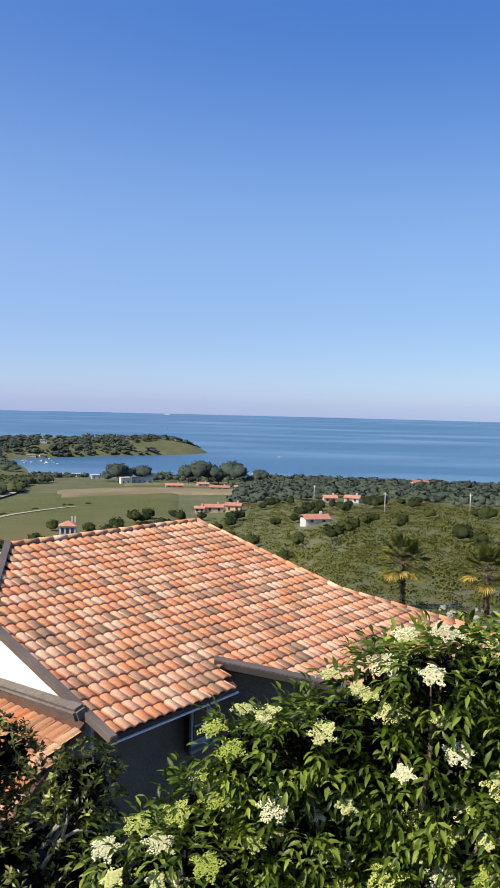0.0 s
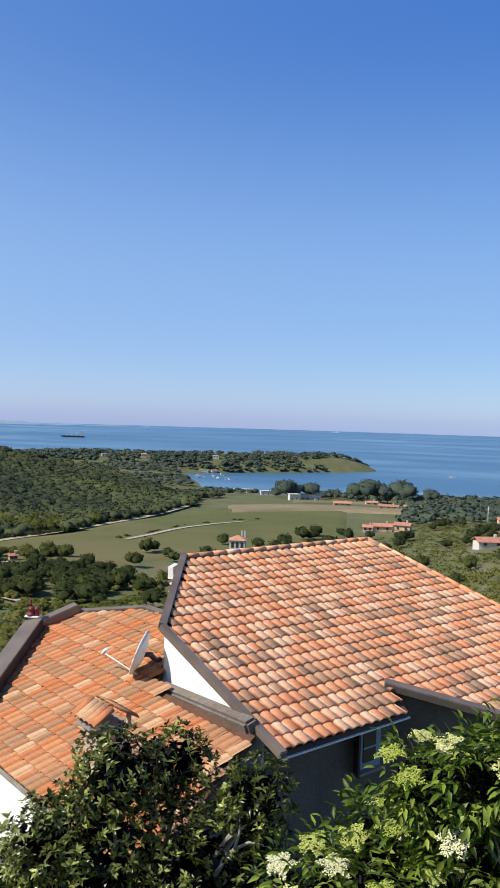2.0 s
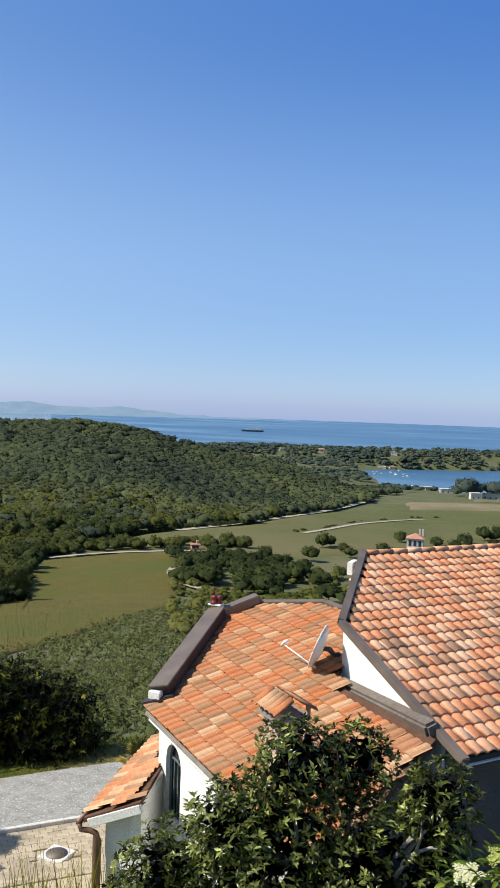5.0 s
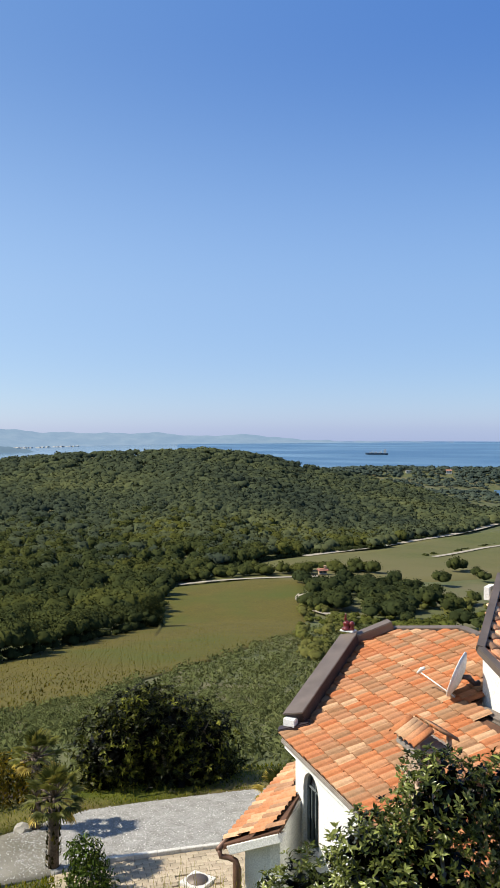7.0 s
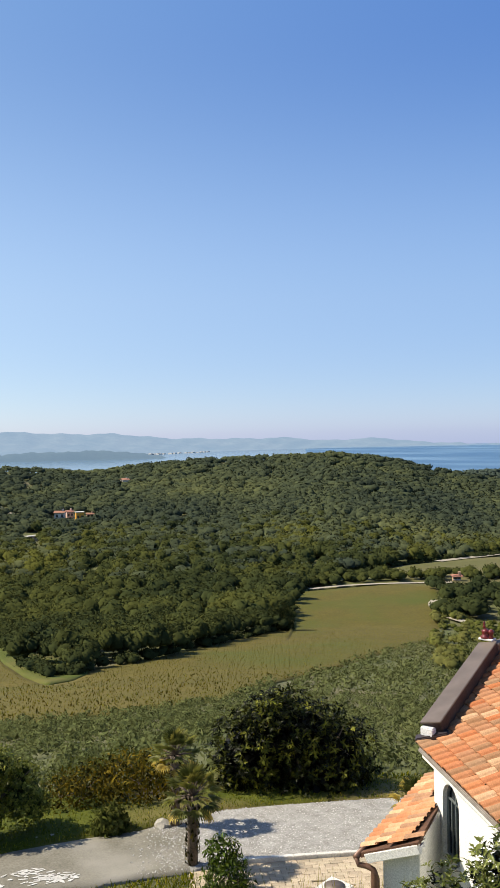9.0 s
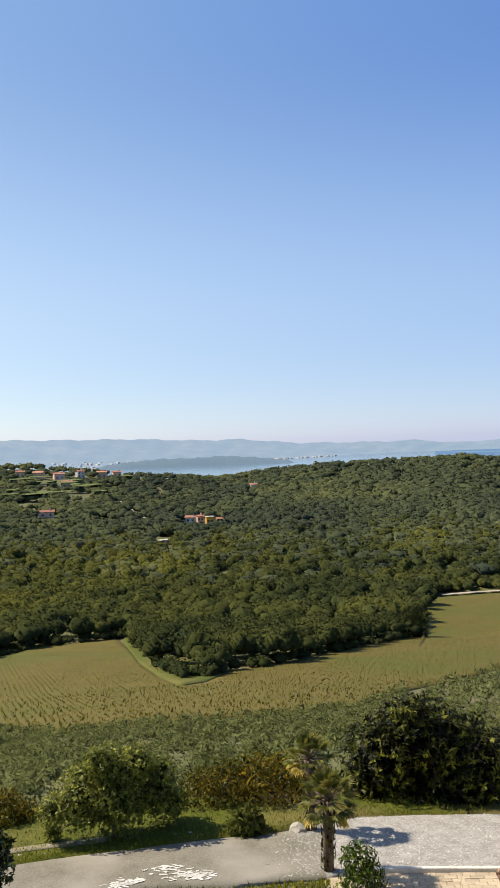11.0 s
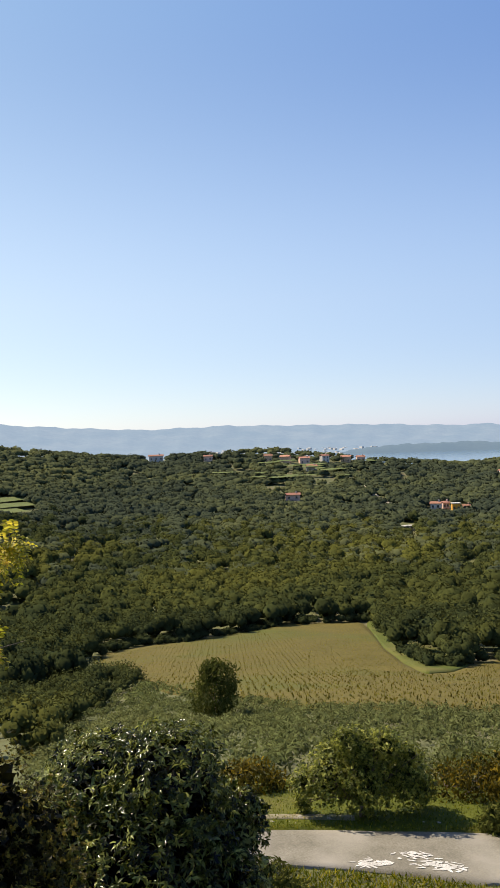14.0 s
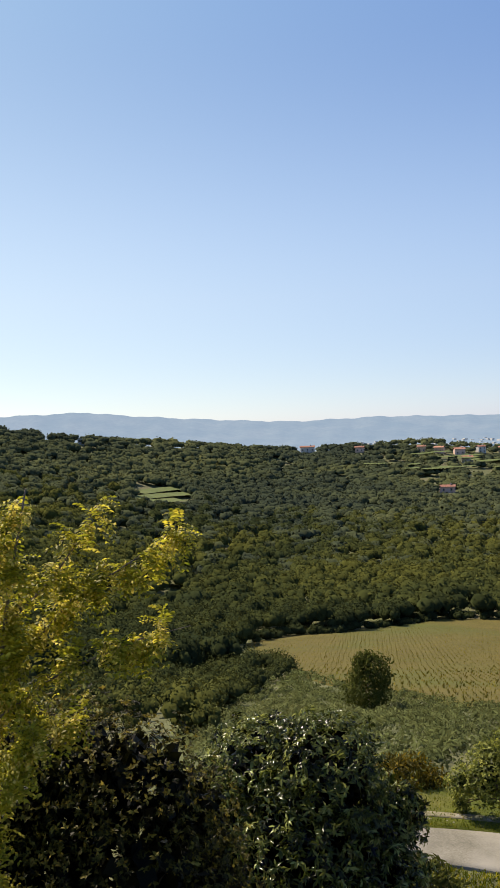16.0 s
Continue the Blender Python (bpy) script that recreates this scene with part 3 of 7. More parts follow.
def arched_window(parent, at, along, out, width, sill, spring):
    """A dark arched window with its frame and bars, in the plane along/up."""
    pts = []
    r = width / 2
    for k in range(17):
        w = math.pi * k / 16
        pts.append((r * math.cos(w), spring + r * math.sin(w)))
    outline = [(r, sill)] + pts + [(-r, sill)]
    v = [tuple(at + along * x + Vector((0, 0, z))) for x, z in outline]
    win = part("window", mesh_from("window", [tuple(Vector(p) - out * 0.06) for p in v], [tuple(range(len(v)))], M_GLASS), parent, "arched window with dark glass and a grey frame")
    rails = [Vector(p) - out * 0.04 for p in v] + [Vector(v[0]) - out * 0.04]
    part("window_frame", tube("window_frame", rails, [0.035] * len(rails), M_WIN_FRAME, 6), win)
    for x0, z0, x1, z1 in ((0, sill, 0, spring + r), (-r, spring, r, spring), (-r / 2, sill, -r / 2, spring), (r / 2, sill, r / 2, spring)):
        part("glazing_bar", beam("glazing_bar", at + along * x0 + Vector((0, 0, z0)) - out * 0.04, at + along * x1 + Vector((0, 0, z1)) - out * 0.04, 0.03, 0.035, M_WIN_FRAME, out), win)
    surround = []
    for s in (1.0, 1.18):
        surround += [tuple(at + out * 0.012 + along * (x * s) + Vector((0, 0, spring + (z - spring) * s if z > spring else z))) for x, z in outline]
    k = len(outline)
    part("surround", mesh_from("surround", surround, [(i, i + 1, i + k + 1, i + k) for i in range(k - 1)], M_WALL_WHITE), win)
    return win


def make_low_house():
    h = thing("house", (0, 0, 0), "lower white house with arched windows and a mottled tile roof", "house")
    roof = part("roof", slab("roof", LOW, LOW_PLAN, 0.12, M_UNDER), h, "orange and straw-coloured barrel tile roof")
    e1 = Vector((*L_E1, 0)) + U2 * 0.38 - W2 * 0.20
    e2 = Vector((*L_E2, 0)) + U2 * 0.38
    zt = LOW.at.z - 0.06
    length = (e2 - e1).length
    arches = [(0.80, 0.76, z_(-8.35), z_(-7.24)), (3.06, 0.76, z_(-8.35), z_(-7.24)), (5.2, 0.76, z_(-8.35), z_(-7.24))]
    part("wall", wall("wall", e1, e2, GROUND - 1, zt, zt, 0.3, M_WALL_WHITE, arches), h, "white rendered wall with arched openings")
    for m, w, s, t in arches:
        arched_window(h, Vector((e1.x, e1.y, 0)) + W2 * m + U2 * 0.08, W2, -U2, w, s, t)
    side = Vector((*L_CT, 0)) + Vector((0.3, -0.2, 0))
    part("wall", wall("wall", side, e1, GROUND - 1, LOW.z(side.x, side.y) - 0.1, zt, 0.3, M_WALL_WHITE), h)
    back = Vector((*L_RR, 0)) + Vector((0, -0.2, 0))
    part("wall", wall("wall", back, side, GROUND - 1, LOW.z(back.x, back.y) - 0.1, LOW.z(side.x, side.y) - 0.1, 0.3, M_WALL_WHITE), h)
    # moulded cornice and gutter under the eave
    a, b = LOW.point(*L_E1), LOW.point(*L_E2)
    part("gutter", beam("gutter", a - Vector((0, 0, 0.12)) + U2 * 0.02, b - Vector((0, 0, 0.12)) + U2 * 0.02, 0.1, 0.09, M_LEAD, (0, 0, 1), 0.02), h, "weathered grey gutter")
    part("cornice", beam("cornice", a - Vector((0, 0, 0.24)) + U2 * 0.2, b - Vector((0, 0, 0.24)) + U2 * 0.2, 0.3, 0.12, M_WALL_WHITE, (0, 0, 1), 0.02), h)
    # raised metal coping on the cut edge
    c0, c1 = LOW.point(-8.50, 14.88, 0.16), LOW.point(-9.02, 18.52, 0.16)
    part("coping", beam("coping", c0, c1, 0.40, 0.28, M_COPING_SIDE, LOW.normal, 0.01), h, "dark metal upstand under the coping")
    part("coping", beam("coping", c0 + LOW.normal * 0.15 - (c1 - c0).normalized() * 0.04, c1 + LOW.normal * 0.15, 0.46, 0.035, M_FLASH, LOW.normal, 0.01), h, "broad brown-grey metal coping")
    part("coping", beam("coping", c1 + Vector((0.02, 0.1, -0.02)), LOW.point(-8.28, 19.28, 0.16), 0.30, 0.22, M_FLASH, LOW.normal, 0.02), h)
    part("coping", beam("coping", LOW.point(-8.80, 14.66, 0.03), LOW.point(-8.22, 14.94, 0.03), 0.20, 0.14, M_FLASH_DARK, LOW.normal, 0.02), h, "dark metal end gutter")
    part("coping_block", box("coping_block", (-8.74, 14.70, z_(-6.10)), (-8.46, 14.86, z_(-5.92)), M_WALL_WHITE, 0.02), h, "white rendered block under the coping end")
    part("ridge_cap", beam("ridge_cap", LOW.point(-8.3, 19.30, 0.03), LOW.point(*L_RR, 0.03), 0.16, 0.09, M_FLASH, LOW.normal, 0.01), h)
    part("ridge_cap", beam("ridge_cap", LOW.point(*L_RR, 0.03), LOW.point(-5.86, 18.62, 0.03), 0.16, 0.09, M_FLASH, LOW.normal, 0.01), h)
    return h, roof


LOW_HOUSE, LOW_ROOF = make_low_house()

# annexe of the lower house
ANX_ALONG = Vector((-0.19, 0.982, 0)).normalized()
ANX = Slope((-9.2, 13.2, z_(-8.0)), ANX_ALONG, Vector((ANX_ALONG.y, -ANX_ALONG.x, 0)), 26)
ANX_PLAN = [(-9.2, 13.2), (-7.95, 13.2), (-8.5, 14.95), (-8.66, 15.1), (-8.78, 15.6), (-8.95, 17.2), (-9.97, 17.2)]


def make_annexe():
    h = thing("annexe", (0, 0, 0), "low white annexe with a tile roof and a copper downpipe", "outbuilding")
    roof = part("roof", slab("roof", ANX, ANX_PLAN, 0.1, M_UNDER), h)
    zt = ANX.at.z

    def under(x, y):
        return ANX.z(x, y) - 0.14
    part("wall", wall("wall", (-8.84, 13.44), (-8.05, 13.44), GROUND - 1, under(-8.84, 13.44), under(-8.05, 13.44), 0.25, M_WALL_WHITE), h, "white rendered wall")
    part("wall", wall("wall", (-9.6, 17.2), (-8.84, 13.44), GROUND - 1, under(-9.6, 17.2), under(-8.84, 13.44), 0.25, M_WALL_WHITE), h)
    part("wall", wall("wall", (-8.05, 13.44), (-8.42, 14.95), GROUND - 1, under(-8.05, 13.44), under(-8.42, 14.95), 0.2, M_WALL_WHITE), h)
    part("verge_board", beam("verge_board", ANX.point(-9.14, 13.22, -0.15), ANX.point(-7.98, 13.22, -0.15), 0.09, 0.17, M_WALL_WHITE, ANX.normal, 0.01), h, "white verge board")
    part("soffit", beam("soffit", ANX.point(-9.0, 13.34, -0.16), ANX.point(-8.0, 13.34, -0.16), 0.2, 0.06, M_WALL_WHITE, ANX.normal), h)
    g0, g1 = ANX.point(-9.26, 13.14) - Vector((0, 0, 0.08)), ANX.point(-10.03, 17.2) - Vector((0, 0, 0.08))
    part("gutter", tube("gutter", [g0, g1], [0.06, 0.06], M_COPPER, 10), h, "copper gutter")
    pipe = [tuple(g0 + Vector((0, 0.03, -0.02))), tuple(g0 + Vector((0.03, 0.04, -0.14))), (-9.06, 13.24, zt - 0.26), (-8.95, 13.27, zt - 0.30), (-8.92, 13.28, zt - 0.46), (-8.92, 13.28, GROUND - 0.3)]
    part("downpipe", tube("downpipe", pipe, [0.05, 0.05, 0.055, 0.06, 0.085, 0.085], M_COPPER, 12), h, "dark copper downpipe")
    return h, roof


ANNEXE, ANNEXE_ROOF = make_annexe()


def make_chimney():
    at = LOW.point(-4.93, 12.66)
    h = thing("chimney", at, "square brick chimney with a tiled hood", "chimney")
    rows, bw = 11, 0.085
    bricks = [box("brick", (-0.125, -0.055, 0), (0.125, 0.055, 0.065), M_BRICK, 0.006), box("brick", (-0.055, -0.055, 0), (0.055, 0.055, 0.065), M_BRICK, 0.006)]
    turn = Matrix.Rotation(math.atan2(W2.y, W2.x), 4, "Z")
    core = part("shaft", box("shaft", (-0.2, -0.2, -0.3), (0.2, 0.2, rows * bw), M_LEAD), h)
    core.matrix_local = turn
    for i in range(rows):
        for k in range(4):
            for s in (-1, 1):
                ob = part("brick", bricks[0], core)
                off = 0.128 * s + (0.03 if i % 2 else -0.03)
                ob.matrix_local = Matrix.Rotation(k * math.pi / 2, 4, "Z") @ Matrix.Translation((off * 0.8, 0.165, i * bw + 0.01))
    top = rows * bw
    cap = part("cap", box("cap", (-0.32, -0.32, top), (0.32, 0.32, top + 0.07), M_LEAD, 0.01), h)
    cap.matrix_local = turn
    for s in (-1, 1):
        for k in range(5):
            v, f = [], []
            for j in range(2):
                for a in range(6):
                    w = math.pi * a / 5
                    v.append((-0.3 + k * 0.15 - 0.075 * math.cos(w), s * (0.05 + 0.36 * j), top + 0.36 - 0.2 * j + 0.05 * math.sin(w)))
            f = [(a, a + 1, a + 7, a + 6) for a in range(5)]
            ob = part("hood_tile", mesh_from("hood_tile", v, f, M_TILE_OLD, smooth=True), h)
            ob.matrix_local = turn
            so = ob.modifiers.new("thickness", "SOLIDIFY")
            so.thickness = 0.015
    for x in (-0.28, 0.28):
        for y in (-0.28, 0.28):
            ob = part("post", box("post", (x - 0.03, y - 0.03, top + 0.05), (x + 0.03, y + 0.03, top + 0.25), M_BRICK), h)
            ob.matrix_local = turn


make_chimney()


def make_dish():
    c = Vector((-5.40, 15.90, z_(-4.84)))
    h = thing("satellite_dish", c, "white satellite dish with an arm on a wall mount", "satellite dish")
    n = Vector((-0.93, -0.08, 0.33)).normalized()
    m = n.to_track_quat("Z", "Y").to_matrix().to_4x4()
    R, rings, k = 0.46, 6, 28
    v, f = [(0, 0, 0)], []
    for i in range(1, rings + 1):
        for j in range(k):
            w = 2 * math.pi * j / k
            r = R * i / rings
            v.append((r * math.cos(w) * 0.92, r * math.sin(w), 0.5 * r * r))
    for j in range(k):
        f.append((0, 1 + j, 1 + (j + 1) % k))
    for i in range(rings - 1):
        for j in range(k):
            j2 = (j + 1) % k
            f.append((1 + i * k + j, 1 + (i + 1) * k + j, 1 + (i + 1) * k + j2, 1 + i * k + j2))
    me = mesh_from("reflector", v, f, M_DISH, smooth=True)
    me.transform(m)
    ob = part("reflector", me, h)
    so = ob.modifiers.new("thickness", "SOLIDIFY")
    so.thickness = 0.015
    rim = [m @ Vector((R * 0.92 * math.cos(2 * math.pi * j / k), R * math.sin(2 * math.pi * j / k), 0.5 * R * R)) for j in range(k + 1)]
    part("rim", tube("rim", rim, [0.014] * len(rim), M_DISH, 6), h)
    foot = m @ Vector((0, 0, 0.5 * R * R))
    low = Vector((-0.12, -0.06, -0.4))
    lnb = Vector((-0.95, 0.25, -0.12))
    part("arm", tube("arm", [low, lnb], [0.016, 0.014], M_DISH, 6), h)
    part("receiver", tube("receiver", [lnb + Vector((-0.05, 0, -0.03)), lnb + Vector((0.03, 0, 0.06)), lnb + Vector((0.1, -0.02, 0.1))], [0.03, 0.04, 0.03], M_DISH, 10), h)
    part("mount", tube("mount", [(0, 0, 0), (0.1, 0.1, -0.02), (0.18, 0.2, -0.16), (0.24, 0.3, -0.16)], [0.05, 0.06, 0.05, 0.06], M_FLASH_DARK, 8), h, "dark metal bracket")
    part("cable_box", box("cable_box", (0.1, 0.05, -0.58), (0.34, 0.22, -0.36), M_FLASH_DARK, 0.03), h)


make_dish()


def make_finial(s=0.68):
    at = LOW.point(-9.08, 18.62, 0.335)
    h = thing("roof_ornament", at, "small dark red glazed ornament on the coping", "ornament")
    part("base", box("base", (-0.18, -0.12, 0), (0.18, 0.12, 0.04), M_WALL_WHITE, 0.01), h, "white base plate")

    def knob(name, x, z0, prof):
        v, f, k = [], [], 12
        for r, z in prof:
            for j in range(k):
                w = 2 * math.pi * j / k
                v.append(((x + r * math.cos(w)) * s, r * math.sin(w) * s, (z0 + z) * s))
        for i in range(len(prof) - 1):
            for j in range(k):
                f.append((i * k + j, i * k + (j + 1) % k, (i + 1) * k + (j + 1) % k, (i + 1) * k + j))
        f.append(tuple(range(k))[::-1])
        f.append(tuple(range((len(prof) - 1) * k, len(prof) * k)))
        part(name, mesh_from(name, v, f, M_RED, smooth=True), h)
    knob("body", -0.05, 0.05, [(0.19, 0), (0.2, 0.05), (0.12, 0.09), (0.13, 0.2), (0.15, 0.26), (0.08, 0.3), (0.03, 0.34)])
    knob("spire", -0.1, 0.38, [(0.04, 0), (0.06, 0.06), (0.03, 0.12), (0.04, 0.18), (0.01, 0.27)])
    knob("bud", 0.15, 0.05, [(0.08, 0), (0.1, 0.06), (0.06, 0.12), (0.1, 0.2), (0.11, 0.26), (0.05, 0.32)])


make_finial()


# ---- ground cover ----
def r_at(az, el, start=16.0):
    """How far off the ground is seen at a bearing and a height angle."""
    rr = np.geomspace(start, 1600, 900)
    x, y = -math.sin(radians(az)) * rr, math.cos(radians(az)) * rr
    e = np.degrees(np.arctan2(land(x, y) - EYE, rr))
    k = np.argmax(e >= el)
    return float(rr[k]) if e[k] >= el else 1600.0


def edge(table):
    """Bearing and height-angle pairs, as bearing and distance."""
    az = np.array([a for a, _ in table])
    return az, np.array([r_at(a, e) for a, e in table])


def sheet(name, az0, az1, near, far, mat, label, lift=0.05, step=0.5, rows=14, kind="structure", category="ground", ragged=0.0):
    """A strip of ground between two distances that vary with the bearing."""
    az = np.arange(az0, az1 + 1e-6, step)
    n, f = np.interp(az, *near), np.interp(az, *far)
    v, fc = [], []
    for a, r0, r1 in zip(az, n, f):
        for j in range(rows):
            r = r0 * (r1 / r0) ** ([0.0, 0.012][j] if j < 2 else (1 - [0.0, 0.012][rows - 1 - j] if j > rows - 3 else j / (rows - 1)))
            x, y = polar(a + ragged * (a > az1 - 2 * step) * math.sin(j * 2.3 + 1.7 * math.sin(j)), r)
            rim = a <= az0 + 1e-6 or a >= az1 - step * 1.01 or j in (0, rows - 1)
            v.append((x, y, float(land(x, y)) + (-0.12 if rim else lift + 0.0012 * r)))
    for i in range(len(az) - 1):
        for j in range(rows - 1):
            p = i * rows + j
            fc.append((p, p + 1, p + rows + 1, p + rows)[::-1])
    ob = new(name, mesh_from(name, v, fc, mat, smooth=True))
    return tagged(ob, label, category, kind=kind)


M_GRAVEL = material("pale_gravel", (0.235, 0.228, 0.205), (0.36, 0.35, 0.325), 0.35, 0.95, 0.03, fine=0.05)
M_ROAD = material("worn_road", (0.150, 0.140, 0.108), (0.205, 0.192, 0.152), 0.6, 0.95, 0.012, fine=0.05, stain=(0.265, 0.25, 0.21))
M_PAVER = material("sandy_paver", (0.36, 0.29, 0.20), (0.44, 0.37, 0.27), 0.4, 0.9, 0.004, fine=0.03, spread=0.18, each="object")
M_KERB = material("pale_kerb", (0.55, 0.53, 0.48), (0.64, 0.62, 0.57), 0.4, 0.9, 0.004, fine=0.03)
M_VERGE = material("bright_grass", (0.052, 0.068, 0.004), (0.082, 0.092, 0.007), 0.9, 0.95, 0.04, fine=0.09, stain=(0.155, 0.125, 0.045))
M_FIELD = material("vineyard_soil", (0.082, 0.070, 0.010), (0.104, 0.083, 0.014), 6.0, 0.95, 0.05, fine=0.5, stain=(0.068, 0.078, 0.009))
M_FIELD2 = material("pale_meadow", (0.072, 0.081, 0.019), (0.094, 0.096, 0.027), 22.0, 0.95, 0.05, fine=1.5, stain=(0.118, 0.106, 0.040))
M_TRACK = material("dirt_track", (0.30, 0.265, 0.20), (0.37, 0.33, 0.26), 3.0, 0.95)

ROAD_FAR = (np.array([24, 31.4, 37.7, 44, 50, 59.4, 68, 85]), np.array([24.9, 24.6, 23.9, 23.4, 22.3, 21.9, 22.0, 22.0]))
ROAD_NEAR = (np.array([24, 35.4, 42.5, 47, 53.2, 67.8, 85]), np.array([21.0, 20.6, 20.0, 19.6, 19.3, 19.9, 20.0]))
sheet("road", 45.5, 84, ROAD_NEAR, ROAD_FAR, M_ROAD, "worn grey road with pale patches", 0.05, category="road")
sheet("gravel", 25, 47.5, ROAD_NEAR, ROAD_FAR, M_GRAVEL, "pale grey gravel drive", 0.06, rows=40, category="gravel", ragged=0.9)
VERGE_FAR = (np.array([24, 85]), np.array([27.5, 27.5]))
sheet("grass_verge", 24, 86, ROAD_FAR, VERGE_FAR, M_VERGE, "bright green grass verge", 0.04, category="grass")

M_PATH = material("trodden_path", (0.19, 0.165, 0.105), (0.25, 0.22, 0.155), 0.5, 0.95, 0.01, fine=0.06, stain=(0.10, 0.105, 0.03))
PATH_IN = (np.array([60, 66, 72, 80]), np.array([22.55, 22.7, 22.85, 22.9]))
sheet("footpath", 61, 78, PATH_IN, (PATH_IN[0], PATH_IN[1] + 0.36), M_PATH, "narrow pale footpath in the grass verge", 0.055, 0.4, 6, category="path")

FOREST = [(4, -5.4), (10, -5.4), (15.4, -6.2), (18.5, -7.2), (24.0, -8.3), (31.1, -9.1), (35.8, -10.0), (38.8, -10.9), (39.3, -13.5), (42.6, -14.1), (47.8, -15.1),
          (52.8, -15.6), (54.5, -15.95), (56.0, -15.9), (57.5, -15.2), (58.6, -14.2), (59.6, -13.0), (65.9, -13.2), (72.1, -14.0), (75.8, -14.1), (79.2, -14.6), (81, -17), (86, -20), (130, -22)]
FOREST_EDGE = edge(FOREST)
FIELD_TOP = edge([(27, -10.2), (34.3, -10.6), (39.2, -11.0), (39.4, -13.4), (42.6, -14.0), (47.8, -15.0), (52.8, -15.6), (54.3, -16.25), (56, -16.4), (57.6, -15.75), (58.9, -14.8), (59.9, -13.4), (60.3, -13.0), (65.9, -13.1),
                  (72.1, -13.9), (79.2, -14.5)])
FIELD_BOT = edge([(27, -13.5), (32, -14.8), (37.5, -16.4), (43.9, -18.0), (51.7, -18.5), (64.6, -18.7), (73.7, -17.3), (79.2, -15.2)])
sheet("vineyard_field", 29, 79, FIELD_BOT, FIELD_TOP, M_FIELD, "yellow-green vineyard slope in rows", 0.1, 0.4, 26, category="field")
sheet("meadow", 5, 36, edge([(5, -9.5), (12, -9.6), (20, -10.4), (28, -10.6), (36, -10.6)]), edge([(5, -6.4), (14, -6.6), (18.5, -7.3), (24.0, -8.4), (31.1, -9.2), (36, -10.3)]),
      M_FIELD2, "broad pale green meadow in the valley", 0.1, 0.4, 20, category="field")

M_STRIP = material("mown_grass", (0.052, 0.072, 0.006), (0.074, 0.090, 0.010), 2.5, 0.95, 0.04, fine=0.3, stain=(0.10, 0.095, 0.02))
sheet("grass_strip", 53.2, 60.2, edge([(53.2, -15.9), (54.3, -16.3), (56, -16.45), (57.6, -15.8), (58.9, -14.85), (59.9, -13.45), (60.3, -13.05)]), edge([(53.2, -15.2), (55, -14.8), (57.5, -14.2), (59.0, -13.2), (60.3, -12.9)]), M_STRIP, "strip of mown grass at the corner of the wood", 0.22, 0.2, 12, category="grass")
M_STUBBLE = material("dry_stubble", (0.17, 0.135, 0.075), (0.215, 0.175, 0.10), 14.0, 0.95, 0.05, fine=1.2, stain=(0.13, 0.125, 0.055))
sheet("stubble_field", -1, 13.5, edge([(-1, -6.35), (6, -6.5), (13.5, -6.9)]), edge([(-1, -6.05), (6, -6.1), (13.5, -6.35)]), M_STUBBLE, "dry tan field strip in the valley", 0.3, 0.4, 8, category="field")
sheet("stubble_field", 2.5, 9.0, edge([(2.5, -5.98), (9, -6.0)]), edge([(2.5, -5.8), (9, -5.85)]), M_STUBBLE, "narrow dry field near the shore", 0.3, 0.4, 6, category="field")


def strip(name, table, width, mat, label, lift=0.25, category="track"):
    """A winding strip on the ground: bearing and height-angle pairs."""
    pts = []
    for (a0, e0), (a1, e1) in zip(table, table[1:]):
        for k in range(6):
            a, e = a0 + (a1 - a0) * k / 6, e0 + (e1 - e0) * k / 6
            r = r_at(a, e)
            pts.append(Vector(polar(a, r)))
    pts = [sum((pts[min(max(i + j, 0), len(pts) - 1)] for j in (-2, -1, 0, 1, 2)), Vector((0, 0))) / 5 for i in range(len(pts))]
    v, f = [], []
    for i, p in enumerate(pts):
        d = (pts[min(i + 1, len(pts) - 1)] - pts[max(i - 1, 0)]).normalized()
        n = Vector((-d.y, d.x)) * width / 2
        for s in (-1, 0, 1):
            q = p + n * s
            v.append((q.x, q.y, float(land(q.x, q.y)) + lift + 0.0015 * q.length))
    for i in range(len(pts) - 1):
        for s in (0, 1):
            a = i * 3 + s
            f.append((a, a + 3, a + 4, a + 1))
    tagged(new(name, mesh_from(name, v, f, mat, smooth=True)), label, category, kind="structure")


strip("dirt_track", [(15.2, -6.2), (18.5, -7.2), (24, -8.25), (31, -9.2)], 4.0, M_TRACK, "pale dirt track along the wood")
strip("dirt_track", [(27.5, -10.3), (34.3, -10.55), (39.2, -11.0)], 2.4, M_TRACK, "pale dirt track above the vineyard")
strip("dirt_track", [(26.0, -13.2), (28.6, -12.6), (29.6, -11.9), (29.2, -11.4)], 2.6, M_TRACK, "pale bend of a dirt track")
strip("dirt_track", [(60.8, -3.6), (59.6, -4.4), (58.6, -5.0), (57.8, -5.4)], 5.0, M_TRACK, "pale dirt track climbing through the wood", 0.5)
strip("dirt_track", [(20.5, -8.9), (18.6, -8.5), (16.5, -8.0), (13.5, -7.6), (11.5, -7.4)], 2.6, M_TRACK, "pale field track in the valley")


